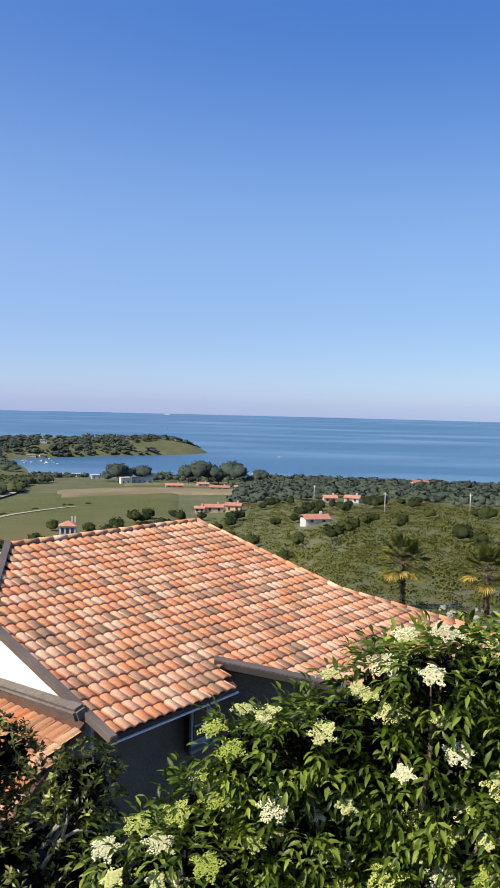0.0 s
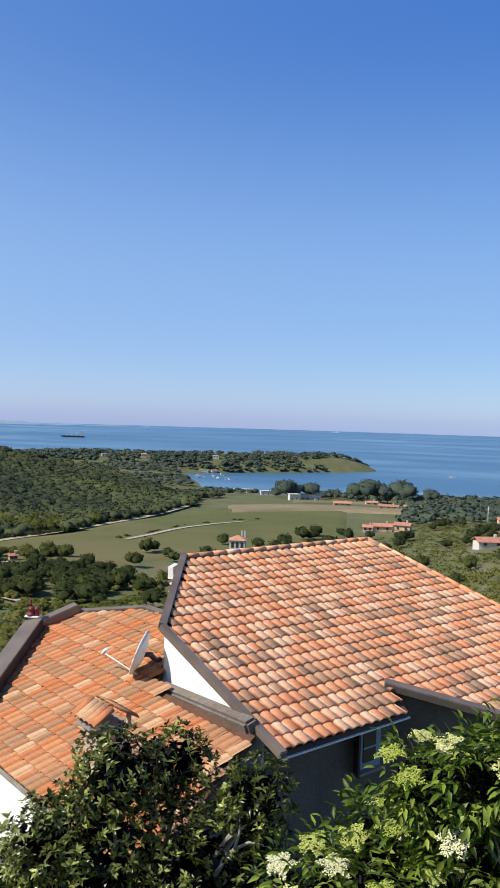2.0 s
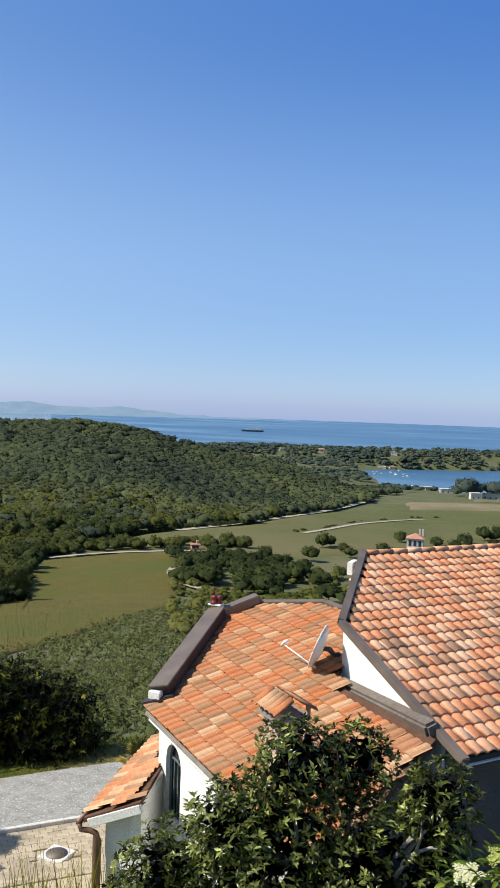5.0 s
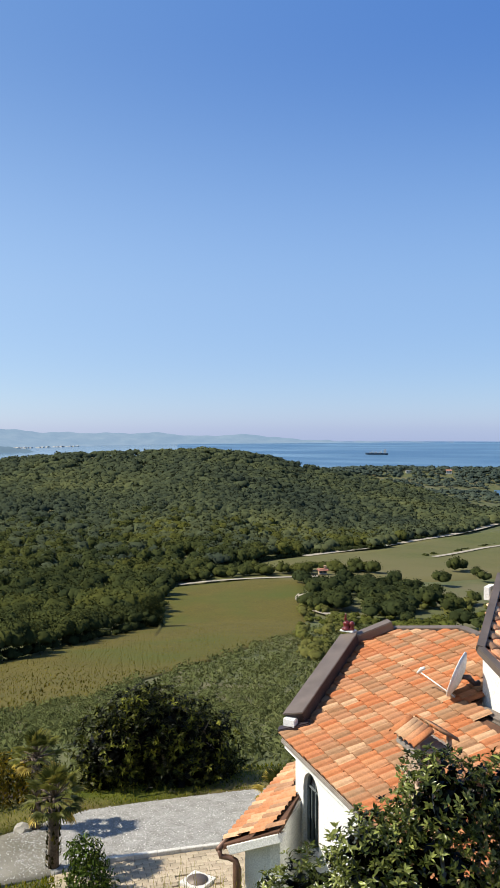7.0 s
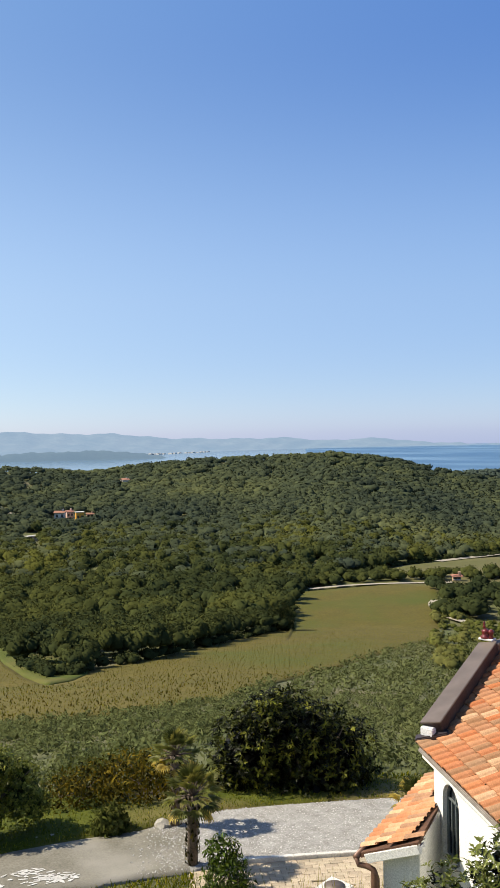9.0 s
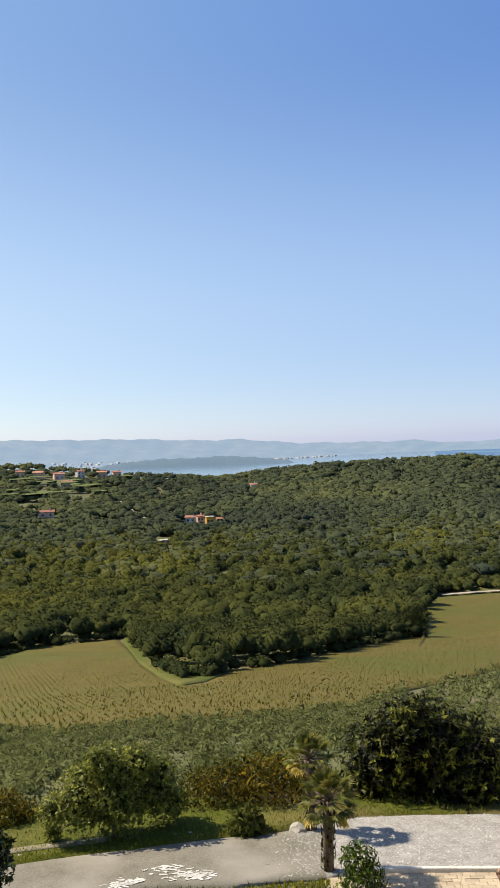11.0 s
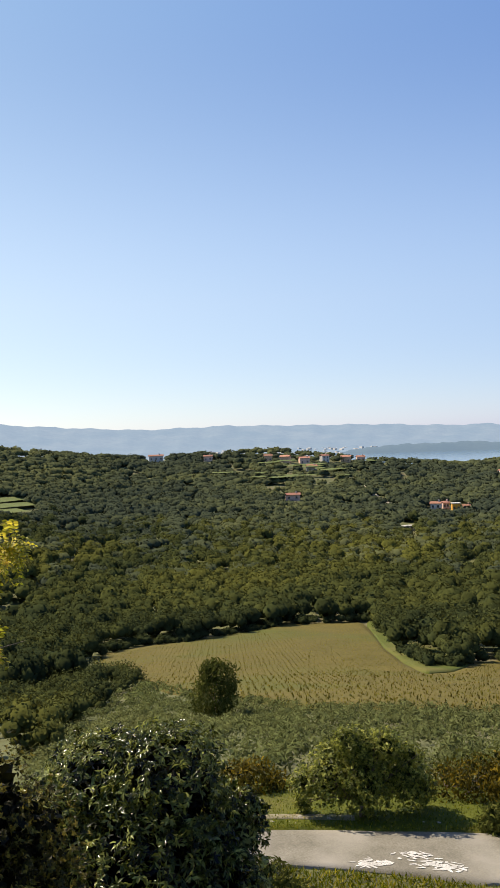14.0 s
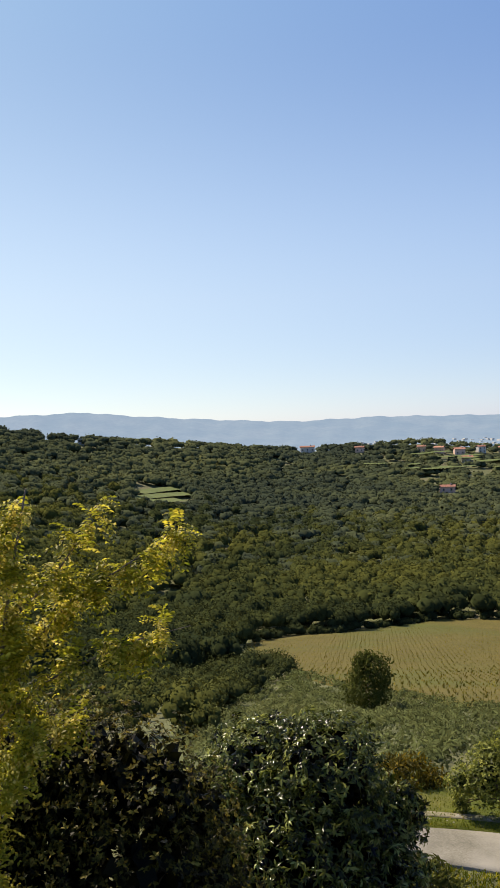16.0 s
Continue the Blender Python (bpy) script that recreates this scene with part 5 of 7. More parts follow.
def shell(blobs, n, inner=0.72):
    """Places near the surface of some balls, and the ways out of them; none deep inside another ball."""
    c = np.array([b[0] for b in blobs])
    rad = np.array([b[1] for b in blobs])
    w = rad ** 2 / np.sum(rad ** 2)
    pick = rng.choice(len(blobs), n, p=w)
    d = sphere_dirs(n)
    p = c[pick] + d * (rad[pick] * rng.uniform(inner, 1.08, n) ** 1.0)[:, None]
    keep = np.ones(n, bool)
    for k in range(len(blobs)):
        keep &= ~((np.linalg.norm(p - c[k], axis=1) < rad[k] * 0.62) & (pick != k))
    return p[keep], d[keep]


def rosettes(p, d, per, length, width, tint, lift=0.35, droop=0.0, jitter=0.12):
    """Whorls of leaves round twig ends."""
    n = len(p)
    ax = unit(d * 0.7 + np.array((0, 0, lift)) + rng.normal(scale=0.35, size=(n, 3)))
    c = np.repeat(p, per, 0) + rng.normal(scale=jitter * length, size=(n * per, 3))
    a = np.repeat(ax, per, 0)
    side = unit(np.cross(a, rng.normal(size=a.shape)))
    leaf_axis = unit(side * rng.uniform(0.6, 1.1, (n * per, 1)) + a * rng.uniform(0.15, 0.7, (n * per, 1)) + np.array((0, 0, -droop)))
    nrm = unit(a + rng.normal(scale=0.25, size=a.shape))
    s = rng.uniform(0.65, 1.2, n * per)
    v = place(LEAF_S, c, leaf_axis, nrm, length * s, width * s)
    t = np.repeat(np.clip(rng.normal(tint, 0.27, n), 0, 1), per)
    return v, t


def limbs(parent, foot, blobs, bark, thick, label=""):
    """A trunk that forks towards the balls of a crown."""
    foot = Vector(foot)
    mid = Vector(np.average([b[0] for b in blobs], axis=0, weights=[b[1] for b in blobs]))
    fork = foot.lerp(mid, 0.45) + Vector((0.05, -0.04, 0))
    part("trunk", tube("trunk", [foot - Vector((0, 0, 0.2)), foot.lerp(fork, 0.5) + Vector((0.04, 0.03, 0)), fork], [thick * 1.25, thick, thick * 0.85], bark, 9), parent, label)
    for c, r in blobs:
        c = Vector(c)
        for k in range(2 if r > 0.3 else 1):
            tip = c + Vector(tuple(rng.normal(scale=0.28 * r, size=3))) + Vector((0, 0, 0.2 * r))
            bend = fork.lerp(tip, 0.5) + Vector(tuple(rng.normal(scale=0.15 * r, size=3)))
            part("limb", tube("limb", [fork - Vector((0, 0, 0.05)), bend, tip], [thick * 0.6, thick * 0.36, thick * 0.1], bark, 6), parent)
            for j in range(2):
                q = bend.lerp(tip, 0.4 + 0.3 * j)
                e = c + Vector(tuple(rng.normal(scale=0.35 * r, size=3)))
                part("twig", tube("twig", [q, q.lerp(e, 0.5) + Vector((0, 0, 0.05 * r)), e], [thick * 0.22, thick * 0.15, thick * 0.06], bark, 5), parent)


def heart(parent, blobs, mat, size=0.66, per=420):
    """Broad overlapping blades round each bough inside a crown, near black: the inner shade is put into their colour.
    """
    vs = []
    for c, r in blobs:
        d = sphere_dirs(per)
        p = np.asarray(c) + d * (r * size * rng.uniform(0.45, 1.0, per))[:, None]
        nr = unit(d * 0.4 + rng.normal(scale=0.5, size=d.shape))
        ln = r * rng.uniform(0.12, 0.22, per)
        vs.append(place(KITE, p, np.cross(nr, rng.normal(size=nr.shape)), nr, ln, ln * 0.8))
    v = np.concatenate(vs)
    part("shade_foliage", leaf_mesh("shade_foliage", v, 4, QUAD_F, np.zeros(len(v) // 4), mat), parent, "near-black inner leaves, the crown's shade put into their colour", kind="stuff")


def broadleaf(name, label, category, foot, blobs, whorls, per, length, width, mat, tint, bark, thick, lift=0.35, droop=0.1, inner=0.72, heart_size=0.5):
    t = thing(name, (0, 0, 0), label, category)
    limbs(t, foot, blobs, bark, thick)
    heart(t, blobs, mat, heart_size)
    p, d = shell(blobs, whorls, inner)
    v, tn = rosettes(p, d, per, length, width, tint, lift, droop)
    part("crown", leaf_mesh("crown", v, len(LEAF_S), LEAF_SF, tn, mat), t, kind="stuff")
    return t


def view_blobs(rows, r, wobble=0.5):
    """Balls of a crown: rows of bearing, height angle, radius, about r away."""
    k = np.random.default_rng(len(rows))
    return [(at_view(a, e, r + k.uniform(-wobble, wobble)), rad) for a, e, rad in rows]


# loquat-like tree in front of the lower roof
LOQ = view_blobs([(20.1, -22.9, 0.52), (16.2, -22.6, 0.45), (10.8, -24.2, 0.42), (21.7, -28.3, 0.95), (28.6, -29.6, 0.62), (14.2, -29.2, 0.95), (26, -32.2, 0.8), (18.5, -32.5, 1.0),
                  (11.0, -26.6, 0.45), (12.5, -34, 0.9), (24.6, -26.6, 0.5), (30.8, -31.0, 0.4)], 9.4, 0.35)
broadleaf("loquat_tree", "broad-leaved evergreen tree with leathery green leaves", "tree", on_land(19, 9.2), LOQ, 6600, 7, 0.088, 0.033, M_SHINYLEAF, 0.52, M_PALEBARK, 0.10, lift=0.8, droop=0.0, heart_size=0.66)
# the bare forked limb at its edge
tw = thing("bare_branch", (0, 0, 0), "pale bare forked branch of the tree", "branch")
p0, p1, p2, p3 = (Vector(at_view(a, e, 8.9)) for a, e in ((13.5, -28.6), (12.2, -27.2), (10.2, -26.9), (11.9, -25.3)))
part("limb", tube("limb", [p0, p1.lerp(p0, 0.4) + Vector((0, 0, 0.03)), p1], [0.035, 0.03, 0.024], M_PALEBARK, 7), tw)
part("limb", tube("limb", [p1, p1.lerp(p2, 0.5) + Vector((0, 0, 0.05)), p2], [0.022, 0.018, 0.008], M_PALEBARK, 6), tw)
part("limb", tube("limb", [p1, p1.lerp(p3, 0.5) + Vector((0.03, 0, 0)), p3], [0.02, 0.014, 0.006], M_PALEBARK, 6), tw)

# elder bush in flower
ELD = view_blobs([(-12.6, -21.9, 0.62), (-4.9, -25.0, 0.50), (1.6, -28.6, 0.40), (6.3, -29.2, 0.22), (-16.2, -28.5, 0.85), (-6.3, -31.0, 0.75), (2.4, -33.4, 0.45), (-19, -19.2, 0.45),
                  (-9.6, -18.0, 0.30), (-1.5, -23.0, 0.26), (-21, -24, 0.7), (-12, -33, 0.9), (-12.0, -17.0, 0.26), (-15.0, -16.7, 0.28), (-18.2, -16.3, 0.32), (-7.0, -20.8, 0.36), (0.4, -22.2, 0.22),
                  (3.2, -26.0, 0.26), (8.6, -28.2, 0.13), (5.6, -27.6, 0.2), (-3.2, -21.4, 0.2), (3.6, -29.4, 0.34), (-2.2, -27.6, 0.5)], 6.0, 0.3)


def make_elder():
    t = thing("elder_bush", (0, 0, 0), "elder bush in leaf with flat creamy white flower heads", "bush")
    limbs(t, on_land(-9, 6.0), ELD, M_BARK, 0.07)
    # shade within the elder, coloured with the near-black leaf material
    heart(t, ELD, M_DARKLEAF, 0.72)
    p, d = shell(ELD, 3500, 0.72)
    # compound leaves: leaflets in pairs along a drooping stalk
    vs, ts = [], []
    for pairs in range(2):
        ax = unit(d + rng.normal(scale=0.55, size=d.shape) + np.array((0, 0, -0.1)))
        side = unit(np.cross(ax, np.array((0, 0, 1.0)) + rng.normal(scale=0.2, size=d.shape)))
        up = np.cross(side, ax)
        tone = np.clip(rng.normal(0.5, 0.25, len(p)), 0, 1)
        for k, (along, s) in enumerate(((0.02, -1), (0.02, 1), (0.10, -1), (0.10, 1), (0.17, 0))):
            base = p + ax * along
            la = unit(ax * (0.55 if s else 1.0) + side * s * 0.8 + np.array((0, 0, -0.25)))
            ln = rng.uniform(0.068, 0.104, len(p))
            vs.append(place(LEAF, base, la, unit(up + rng.normal(scale=0.2, size=up.shape)), ln * 1.1, ln * 0.36))
            ts.append(tone)
    part("crown", leaf_mesh("crown", np.concatenate(vs), len(LEAF), LEAF_F, np.concatenate(ts), M_ELDER), t, kind="stuff")
    # flower heads: shallow domes of many florets
    p, d = shell(ELD, 7000, 0.98)
    ok = (d[:, 2] > 0.15) & (d @ np.array((0.15, -0.75, 0.6)) > 0.35)
    p, d = p[ok], d[ok]
    chosen = []
    for i in range(len(p)):
        if all(np.linalg.norm(p[i] - p[j]) > 0.19 for j in chosen):
            chosen.append(i)
        if len(chosen) >= 150:
            break
    for i in chosen:
        n = 700
        up = unit(d[i] * 0.45 + np.array((0, -0.15, 0.9)))
        e1 = unit(np.cross(up, (1, 0.3, 0)))
        e2 = np.cross(up, e1)
        rad = rng.uniform(0.05, 0.11)
        rr, th = rad * np.sqrt(rng.uniform(0, 1, n)), rng.uniform(0, 2 * math.pi, n)
        rr *= 1 + 0.26 * np.sin(5 * th + i) + 0.14 * np.sin(8 * th + 2 * i)
        c = p[i] + up * (0.095 - 1.2 * rr[:, None] ** 2) + e1 * (rr * np.cos(th))[:, None] + e2 * (rr * np.sin(th))[:, None] + rng.normal(scale=0.004, size=(n, 3))
        nr = unit(up + rng.normal(scale=0.28, size=(n, 3)))
        v = place(QUAD, c, np.cross(nr, rng.normal(size=(n, 3))), nr, rng.uniform(0.006, 0.011, n), rng.uniform(0.006, 0.011, n))
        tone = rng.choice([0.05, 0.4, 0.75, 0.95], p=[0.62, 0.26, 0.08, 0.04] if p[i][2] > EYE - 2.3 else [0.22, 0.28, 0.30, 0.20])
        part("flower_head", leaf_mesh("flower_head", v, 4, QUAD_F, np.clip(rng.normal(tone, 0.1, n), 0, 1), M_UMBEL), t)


make_elder()

# dark evergreen beside the drive
EVG = view_blobs([(42.3, -20.8, 1.25), (39.2, -19.9, 1.45), (36.4, -20.9, 1.3), (37.4, -23.0, 1.45), (41.5, -23.4, 1.15), (39.6, -23.7, 1.3), (43.6, -22.4, 0.75), (40.8, -19.5, 1.05), (35.2, -22.4, 0.7), (38.3, -24.3, 1.0), (36.4, -24.0, 0.8)], 26.0, 0.5)
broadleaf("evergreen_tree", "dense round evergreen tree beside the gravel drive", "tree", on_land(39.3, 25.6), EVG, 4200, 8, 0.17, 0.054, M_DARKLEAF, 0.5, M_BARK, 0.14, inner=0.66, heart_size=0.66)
# light shrub with several stems on the verge
PLUM = view_blobs([(63.1, -22.4, 0.78), (60.5, -21.1, 0.8), (57.9, -22.4, 0.78), (60.5, -22.9, 0.8), (64.8, -22.8, 0.45), (56.8, -23.0, 0.42), (61.6, -20.3, 0.45), (59.0, -20.6, 0.5), (62.9, -21.1, 0.45), (57.6, -21.2, 0.4), (64.9, -24.0, 0.25)], 23.3, 0.4)
broadleaf("fruit_tree", "small light green tree with several stems on the verge", "tree", on_land(61.0, 22.9), PLUM, 5200, 6, 0.082, 0.044, M_LIGHTLEAF, 0.6, M_BARK, 0.07, inner=0.45, heart_size=0.5)
# big fig below the eye
FIG = view_blobs([(78.5, -22.2, 1.0), (73.8, -22.3, 1.0), (70.8, -25.0, 0.8), (75.8, -26.7, 1.5), (81.7, -25.2, 1.1), (70.8, -28.6, 0.9), (79.7, -30.0, 1.4), (68.9, -24.0, 0.34), (73, -31, 1.1), (76.2, -21.0, 0.6)], 14.0, 0.5)
broadleaf("fig_tree", "large dark green fig tree with drooping leaves", "tree", on_land(76.5, 14.0), FIG, 8200, 8, 0.125, 0.040, M_SHINYLEAF, 0.49, M_BARK, 0.15, droop=0.5, inner=0.7, heart_size=0.68)
# dark bushes under the robinia
DARK = view_blobs([(86.5, -22.0, 0.75), (90.5, -21.0, 0.85), (95, -21, 1.0), (88, -27, 1.1), (93, -28, 1.2), (83.5, -27, 0.8), (84.0, -31, 0.9), (98, -26, 1.1), (90, -33, 1.2), (95, -33, 1.2), (83, -23.5, 0.45)], 8.6, 0.4)
broadleaf("dark_shrub", "dark shaded shrub with small leaves", "shrub", on_land(90, 8.8), DARK, 12500, 6, 0.052, 0.024, M_BROWNLEAF, 0.56, M_BARK, 0.05, inner=0.62, heart_size=0.72)


def make_robinia():
    t = thing("robinia_tree", (0, 0, 0), "robinia with sunlit yellow-green leaves and pale hanging blossom", "tree")
    r = 7.0
    way = {"stem": [(97, -38), (95.5, -18), (94.0, -9), (92.7, -3.0)], "limb_a": [(95.0, -15), (90.5, -10.5), (86.5, -8.2), (83.0, -6.2)], "limb_b": [(95.2, -17), (91, -14.6), (86, -13.0), (82.6, -12.4)],
           "limb_c": [(95, -12), (91.5, -9), (89.5, -6.4), (88.6, -4.6)], "limb_d": [(96, -22), (93, -19), (90.2, -17.8)], "limb_e": [(96.5, -26), (91, -30), (85.5, -29.5), (80.5, -31)]}
    pts, dirs = [], []
    for k, w in way.items():
        q = [Vector(at_view(a, e, r + 0.25 * math.sin(a))) for a, e in w]
        big = 0.03 if k == "stem" else 0.013
        part("trunk" if k == "stem" else "limb", tube("limb", q, [big * (1 - 0.8 * i / (len(q) - 1)) for i in range(len(q))], M_BARK, 7), t)
        for a, b in zip(q, q[1:]):
            # sprays stand off the limb here and there, with gaps between them
            for s in np.arange(0.06, 1, 0.10 / (b - a).length):
                p = a.lerp(b, min(s + rng.normal(scale=0.03), 1))
                if p.z < EYE - 4.5 or rng.uniform() < 0.15:
                    continue
                out = Vector(tuple(rng.normal(size=3))).normalized()
                tip = p + out * rng.uniform(0.03, 0.11) + Vector((0, 0, 0.05))
                part("twig", tube("twig", [p, tip], [0.006, 0.003], M_BARK, 4), t)
                for _ in range(int(rng.integers(10, 20))):
                    pts.append(tuple(p.lerp(tip, rng.uniform(0.3, 1.1)) + Vector(tuple(rng.normal(scale=0.035, size=3)))))
                    dirs.append(tuple((Vector(tuple(rng.normal(size=3))).normalized() + out).normalized()))
    p, d = np.array(pts), np.array(dirs)
    vs, ts = [], []
    ax = unit(d + np.array((0, 0, -0.35)))
    side = unit(np.cross(ax, (0, 0, 1.0)))
    tone = np.clip(rng.normal(0.35, 0.2, len(p)), 0, 0.75)
    for k in range(5):
        for s in (-1, 1):
            base = p + ax * (0.03 + 0.035 * k) + np.array((0, 0, -0.012 * k * k * 0.3))
            la = unit(side * s + ax * 0.3 + np.array((0, 0, -0.2)))
            ln = rng.uniform(0.038, 0.056, len(p))
            vs.append(place(LEAF, base, la, unit(np.cross(la, ax) * s + rng.normal(scale=0.3, size=la.shape)), ln, ln * 0.5))
            ts.append(tone)
    part("crown", leaf_mesh("crown", np.concatenate(vs), len(LEAF), LEAF_F, np.concatenate(ts), M_ROBINIA), t, kind="stuff")
    sel = p[rng.choice(len(p), len(p) // 5, replace=False)]
    n = 14
    c = np.repeat(sel, n, 0)
    drop = np.tile(np.linspace(0.02, 0.14, n), len(sel))
    c = c + np.stack([rng.normal(scale=0.014, size=len(c)), rng.normal(scale=0.014, size=len(c)), -drop], 1)
    nr = sphere_dirs(len(c))
    v = place(QUAD, c, np.cross(nr, rng.normal(size=nr.shape)), nr, np.full(len(c), 0.022), np.full(len(c), 0.022))
    part("blossom", leaf_mesh("blossom", v, 4, QUAD_F, np.full(len(c), 1.0), M_ROBINIA), t, kind="stuff", label="pale cream blossom")


make_robinia()


def palm(name, label, foot, height, radius, fans, lean=(0.0, 0.0), dead=0.25):
    """A fan palm: a shaggy trunk and stiff fans of narrow blades."""
    t = thing(name, foot, label, "palm")
    top = Vector((lean[0], lean[1], height))
    part("trunk", tube("trunk", [(0, 0, -0.3), tuple(top * 0.5), tuple(top)], [0.13, 0.12, 0.15], M_BARK, 10), t, "shaggy brown trunk")
    k = int(70 * height)
    w = rng.uniform(0, 2 * math.pi, k)
    out = np.stack([np.cos(w), np.sin(w), np.full(k, 1.4)], 1)
    up = rng.uniform(0.02, 0.98, k)
    base = np.array(top)[None] * up[:, None] + np.stack([np.cos(w), np.sin(w), 0 * w], 1) * 0.11
    part("leaf_stub", leaf_mesh("leaf_stub", place(LEAF_S, base, out, np.stack([np.cos(w), np.sin(w), 0 * w], 1), np.full(k, 0.17), np.full(k, 0.07)), len(LEAF_S), LEAF_SF, rng.uniform(0, 0.8, k), M_BROWNLEAF), t, kind="stuff")
    for k in range(fans):
        f = k / fans
        el = radians(82 - 125 * f + rng.normal(scale=6))
        az = k * 2.399
        d = np.array((math.cos(az) * math.cos(el), math.sin(az) * math.cos(el), math.sin(el)))
        stalk = radius * rng.uniform(0.5, 0.65)
        hub = np.array(top) + d * stalk + np.array((0, 0, -0.1 * stalk * f))
        side = unit(np.cross(d, (0, 0, 1.0)) + 1e-6)
        up = np.cross(side, d)
        n = 15
        th = np.linspace(-1.9, 1.9, n)
        blade = d * np.cos(th * 0.75)[:, None] + side * np.sin(th * 0.75)[:, None] + up * 0.12
        ln = radius * rng.uniform(0.42, 0.55, n) * (1 - 0.12 * np.abs(th))
        v = place(LEAF, np.repeat(hub[None], n, 0), blade, np.repeat(up[None], n, 0), ln, np.full(n, 0.055 * max(radius, 0.9)))
        tone = rng.uniform(0.1, 0.6) if f < 1 - dead else rng.uniform(0.8, 1.0)
        fr = part("frond", leaf_mesh("frond", v, len(LEAF), LEAF_F, np.full(n, tone), M_PALM), t)
        part("stalk", tube("stalk", [tuple(top), tuple(hub)], [0.022, 0.012], M_BARK, 5), fr)
    return t


palm("fan_palm", "fan palm with stiff green fronds beside the drive", on_land(46.35, 20.0), 1.75, 0.78, 30, (0.05, 0.0), 0.1)
palm("fan_palm", "taller fan palm with yellowing fronds beside the drive", on_land(47.5, 22.5), 1.95, 0.74, 28, (0.0, 0.05), 0.25)
palm("fan_palm", "fan palm with yellow lower fronds behind the house", on_land(-10.6, 45), 2.5, 1.5, 34, dead=0.2)
palm("fan_palm", "fan palm on a bare trunk behind the house", on_land(-16.2, 44), 2.4, 1.5, 30, dead=0.2)
palm("fan_palm", "low spiky palm beside the house corner", on_land(31.0, 22.8), 0.55, 0.75, 22, dead=0.6)


def clump_bush(name, label, category, rows, r, mat, tint, per=700, size=0.13, group=""):
    """A bush of small leaf clumps: rows of bearing, height angle and radius."""
    t = thing(name, (0, 0, 0), label, category, group)
    b = view_blobs(rows, r, 0.2)
    foot = np.average([c for c, _ in b], axis=0)
    limbs(t, (foot[0], foot[1], float(land(foot[0], foot[1]))), b, M_BARK, 0.04)
    p, d = shell(b, per, 0.6)
    nr = unit(d + rng.normal(scale=0.5, size=d.shape))
    s = size * rng.uniform(0.6, 1.4, len(p))
    v = place(LEAF, p, unit(np.cross(nr, rng.normal(size=nr.shape)) + np.array((0, 0, 0.5))), nr, s * 1.6, s * 0.55)
    part("crown", leaf_mesh("crown", v, len(LEAF), LEAF_F, np.clip(rng.normal(tint, 0.25, len(p)), 0, 1), mat), t, kind="stuff")


clump_bush("broom_bush", "rust-yellow broom bush beyond the verge", "bush", [(68.0, -22.9, 0.75), (66.6, -23.5, 0.65), (69.4, -22.7, 0.6)], 25.5, M_BROOM, 0.4, 2600, 0.10, "broom hedge")
clump_bush("broom_bush", "rust-yellow broom bush beyond the verge", "bush", [(54.6, -23.3, 0.9), (52.8, -22.9, 0.95), (55.6, -24.0, 0.6)], 25.2, M_BROOM, 0.3, 2600, 0.10, "broom hedge")
clump_bush("broom_bush", "rust-yellow broom bush beyond the verge", "bush", [(50.6, -22.6, 1.0), (49.0, -22.5, 0.9), (47.6, -23.2, 0.75)], 25.2, M_BROOM, 0.45, 2600, 0.10, "broom hedge")
clump_bush("green_bush", "tall dark green bush behind the broom", "bush", [(55.2, -22.6, 0.7), (53.4, -22.3, 0.8), (51.4, -22.0, 0.85), (49.6, -22.2, 0.8), (47.8, -22.4, 0.75), (45.8, -23.2, 0.7)], 26.6, M_SCRUB, 0.1, 4200, 0.10)
clump_bush("green_bush", "leafy green bush beyond the verge", "bush", [(58.6, -23.6, 0.8), (56.6, -24.4, 0.6), (64.2, -24.6, 0.6)], 25.8, M_SCRUB, 0.3, 2600, 0.11)
clump_bush("green_bush", "dark green bush under the palms", "bush", [(44.3, -26.7, 0.4), (44.0, -28.2, 0.55), (43.4, -29.4, 0.5), (44.7, -29.6, 0.55)], 18.4, M_ELDER, 0.3, 4200, 0.07)
clump_bush("spiky_bush", "grey-green spiky bush at the roadside", "bush", [(51.9, -24.9, 0.5), (51.5, -25.4, 0.4)], 22.6, M_SCRUB, 0.1, 1600, 0.12)
clump_bush("round_bush", "dark rounded bush at the edge of the vineyard", "bush", [(70.8, -17.6, 1.7), (70.4, -16.5, 1.4), (70.9, -16.0, 0.9)], 60, M_SCRUB, 0.05, 3000, 0.22)
clump_bush("green_bush", "leafy bushes at the corner of the vineyard", "bush", [(40.4, -12.5, 2.0), (39.7, -11.9, 1.8), (39.6, -12.7, 1.9), (40.8, -13.2, 1.8), (39.4, -13.3, 1.3)], r_at(39.8, -13.6), M_WOODS, 0.25, 5200, 0.24)
clump_bush("olive_shoot", "silvery shrub below the elder", "shrub", [(10.2, -32.0, 0.35), (7.6, -33.5, 0.3), (12.6, -33.4, 0.35)], 8.0, M_OLIVE, 0.4, 1500, 0.05)
clump_bush("small_shrub", "small leafy shrub at the edge of the road", "shrub", [(67.4, -28.3, 0.45), (65.8, -29.4, 0.4)], 15.5, M_SCRUB, 0.2, 1100, 0.09)

# silvery olive scrub down to the vineyard
FIELD_NEAR = FIELD_BOT


def olive_at(az, r):
    return (r < np.interp(az, *FIELD_NEAR) + np.interp(az, [70, 76, 84], [1.5, 5, 12])) & (r > 27.3)


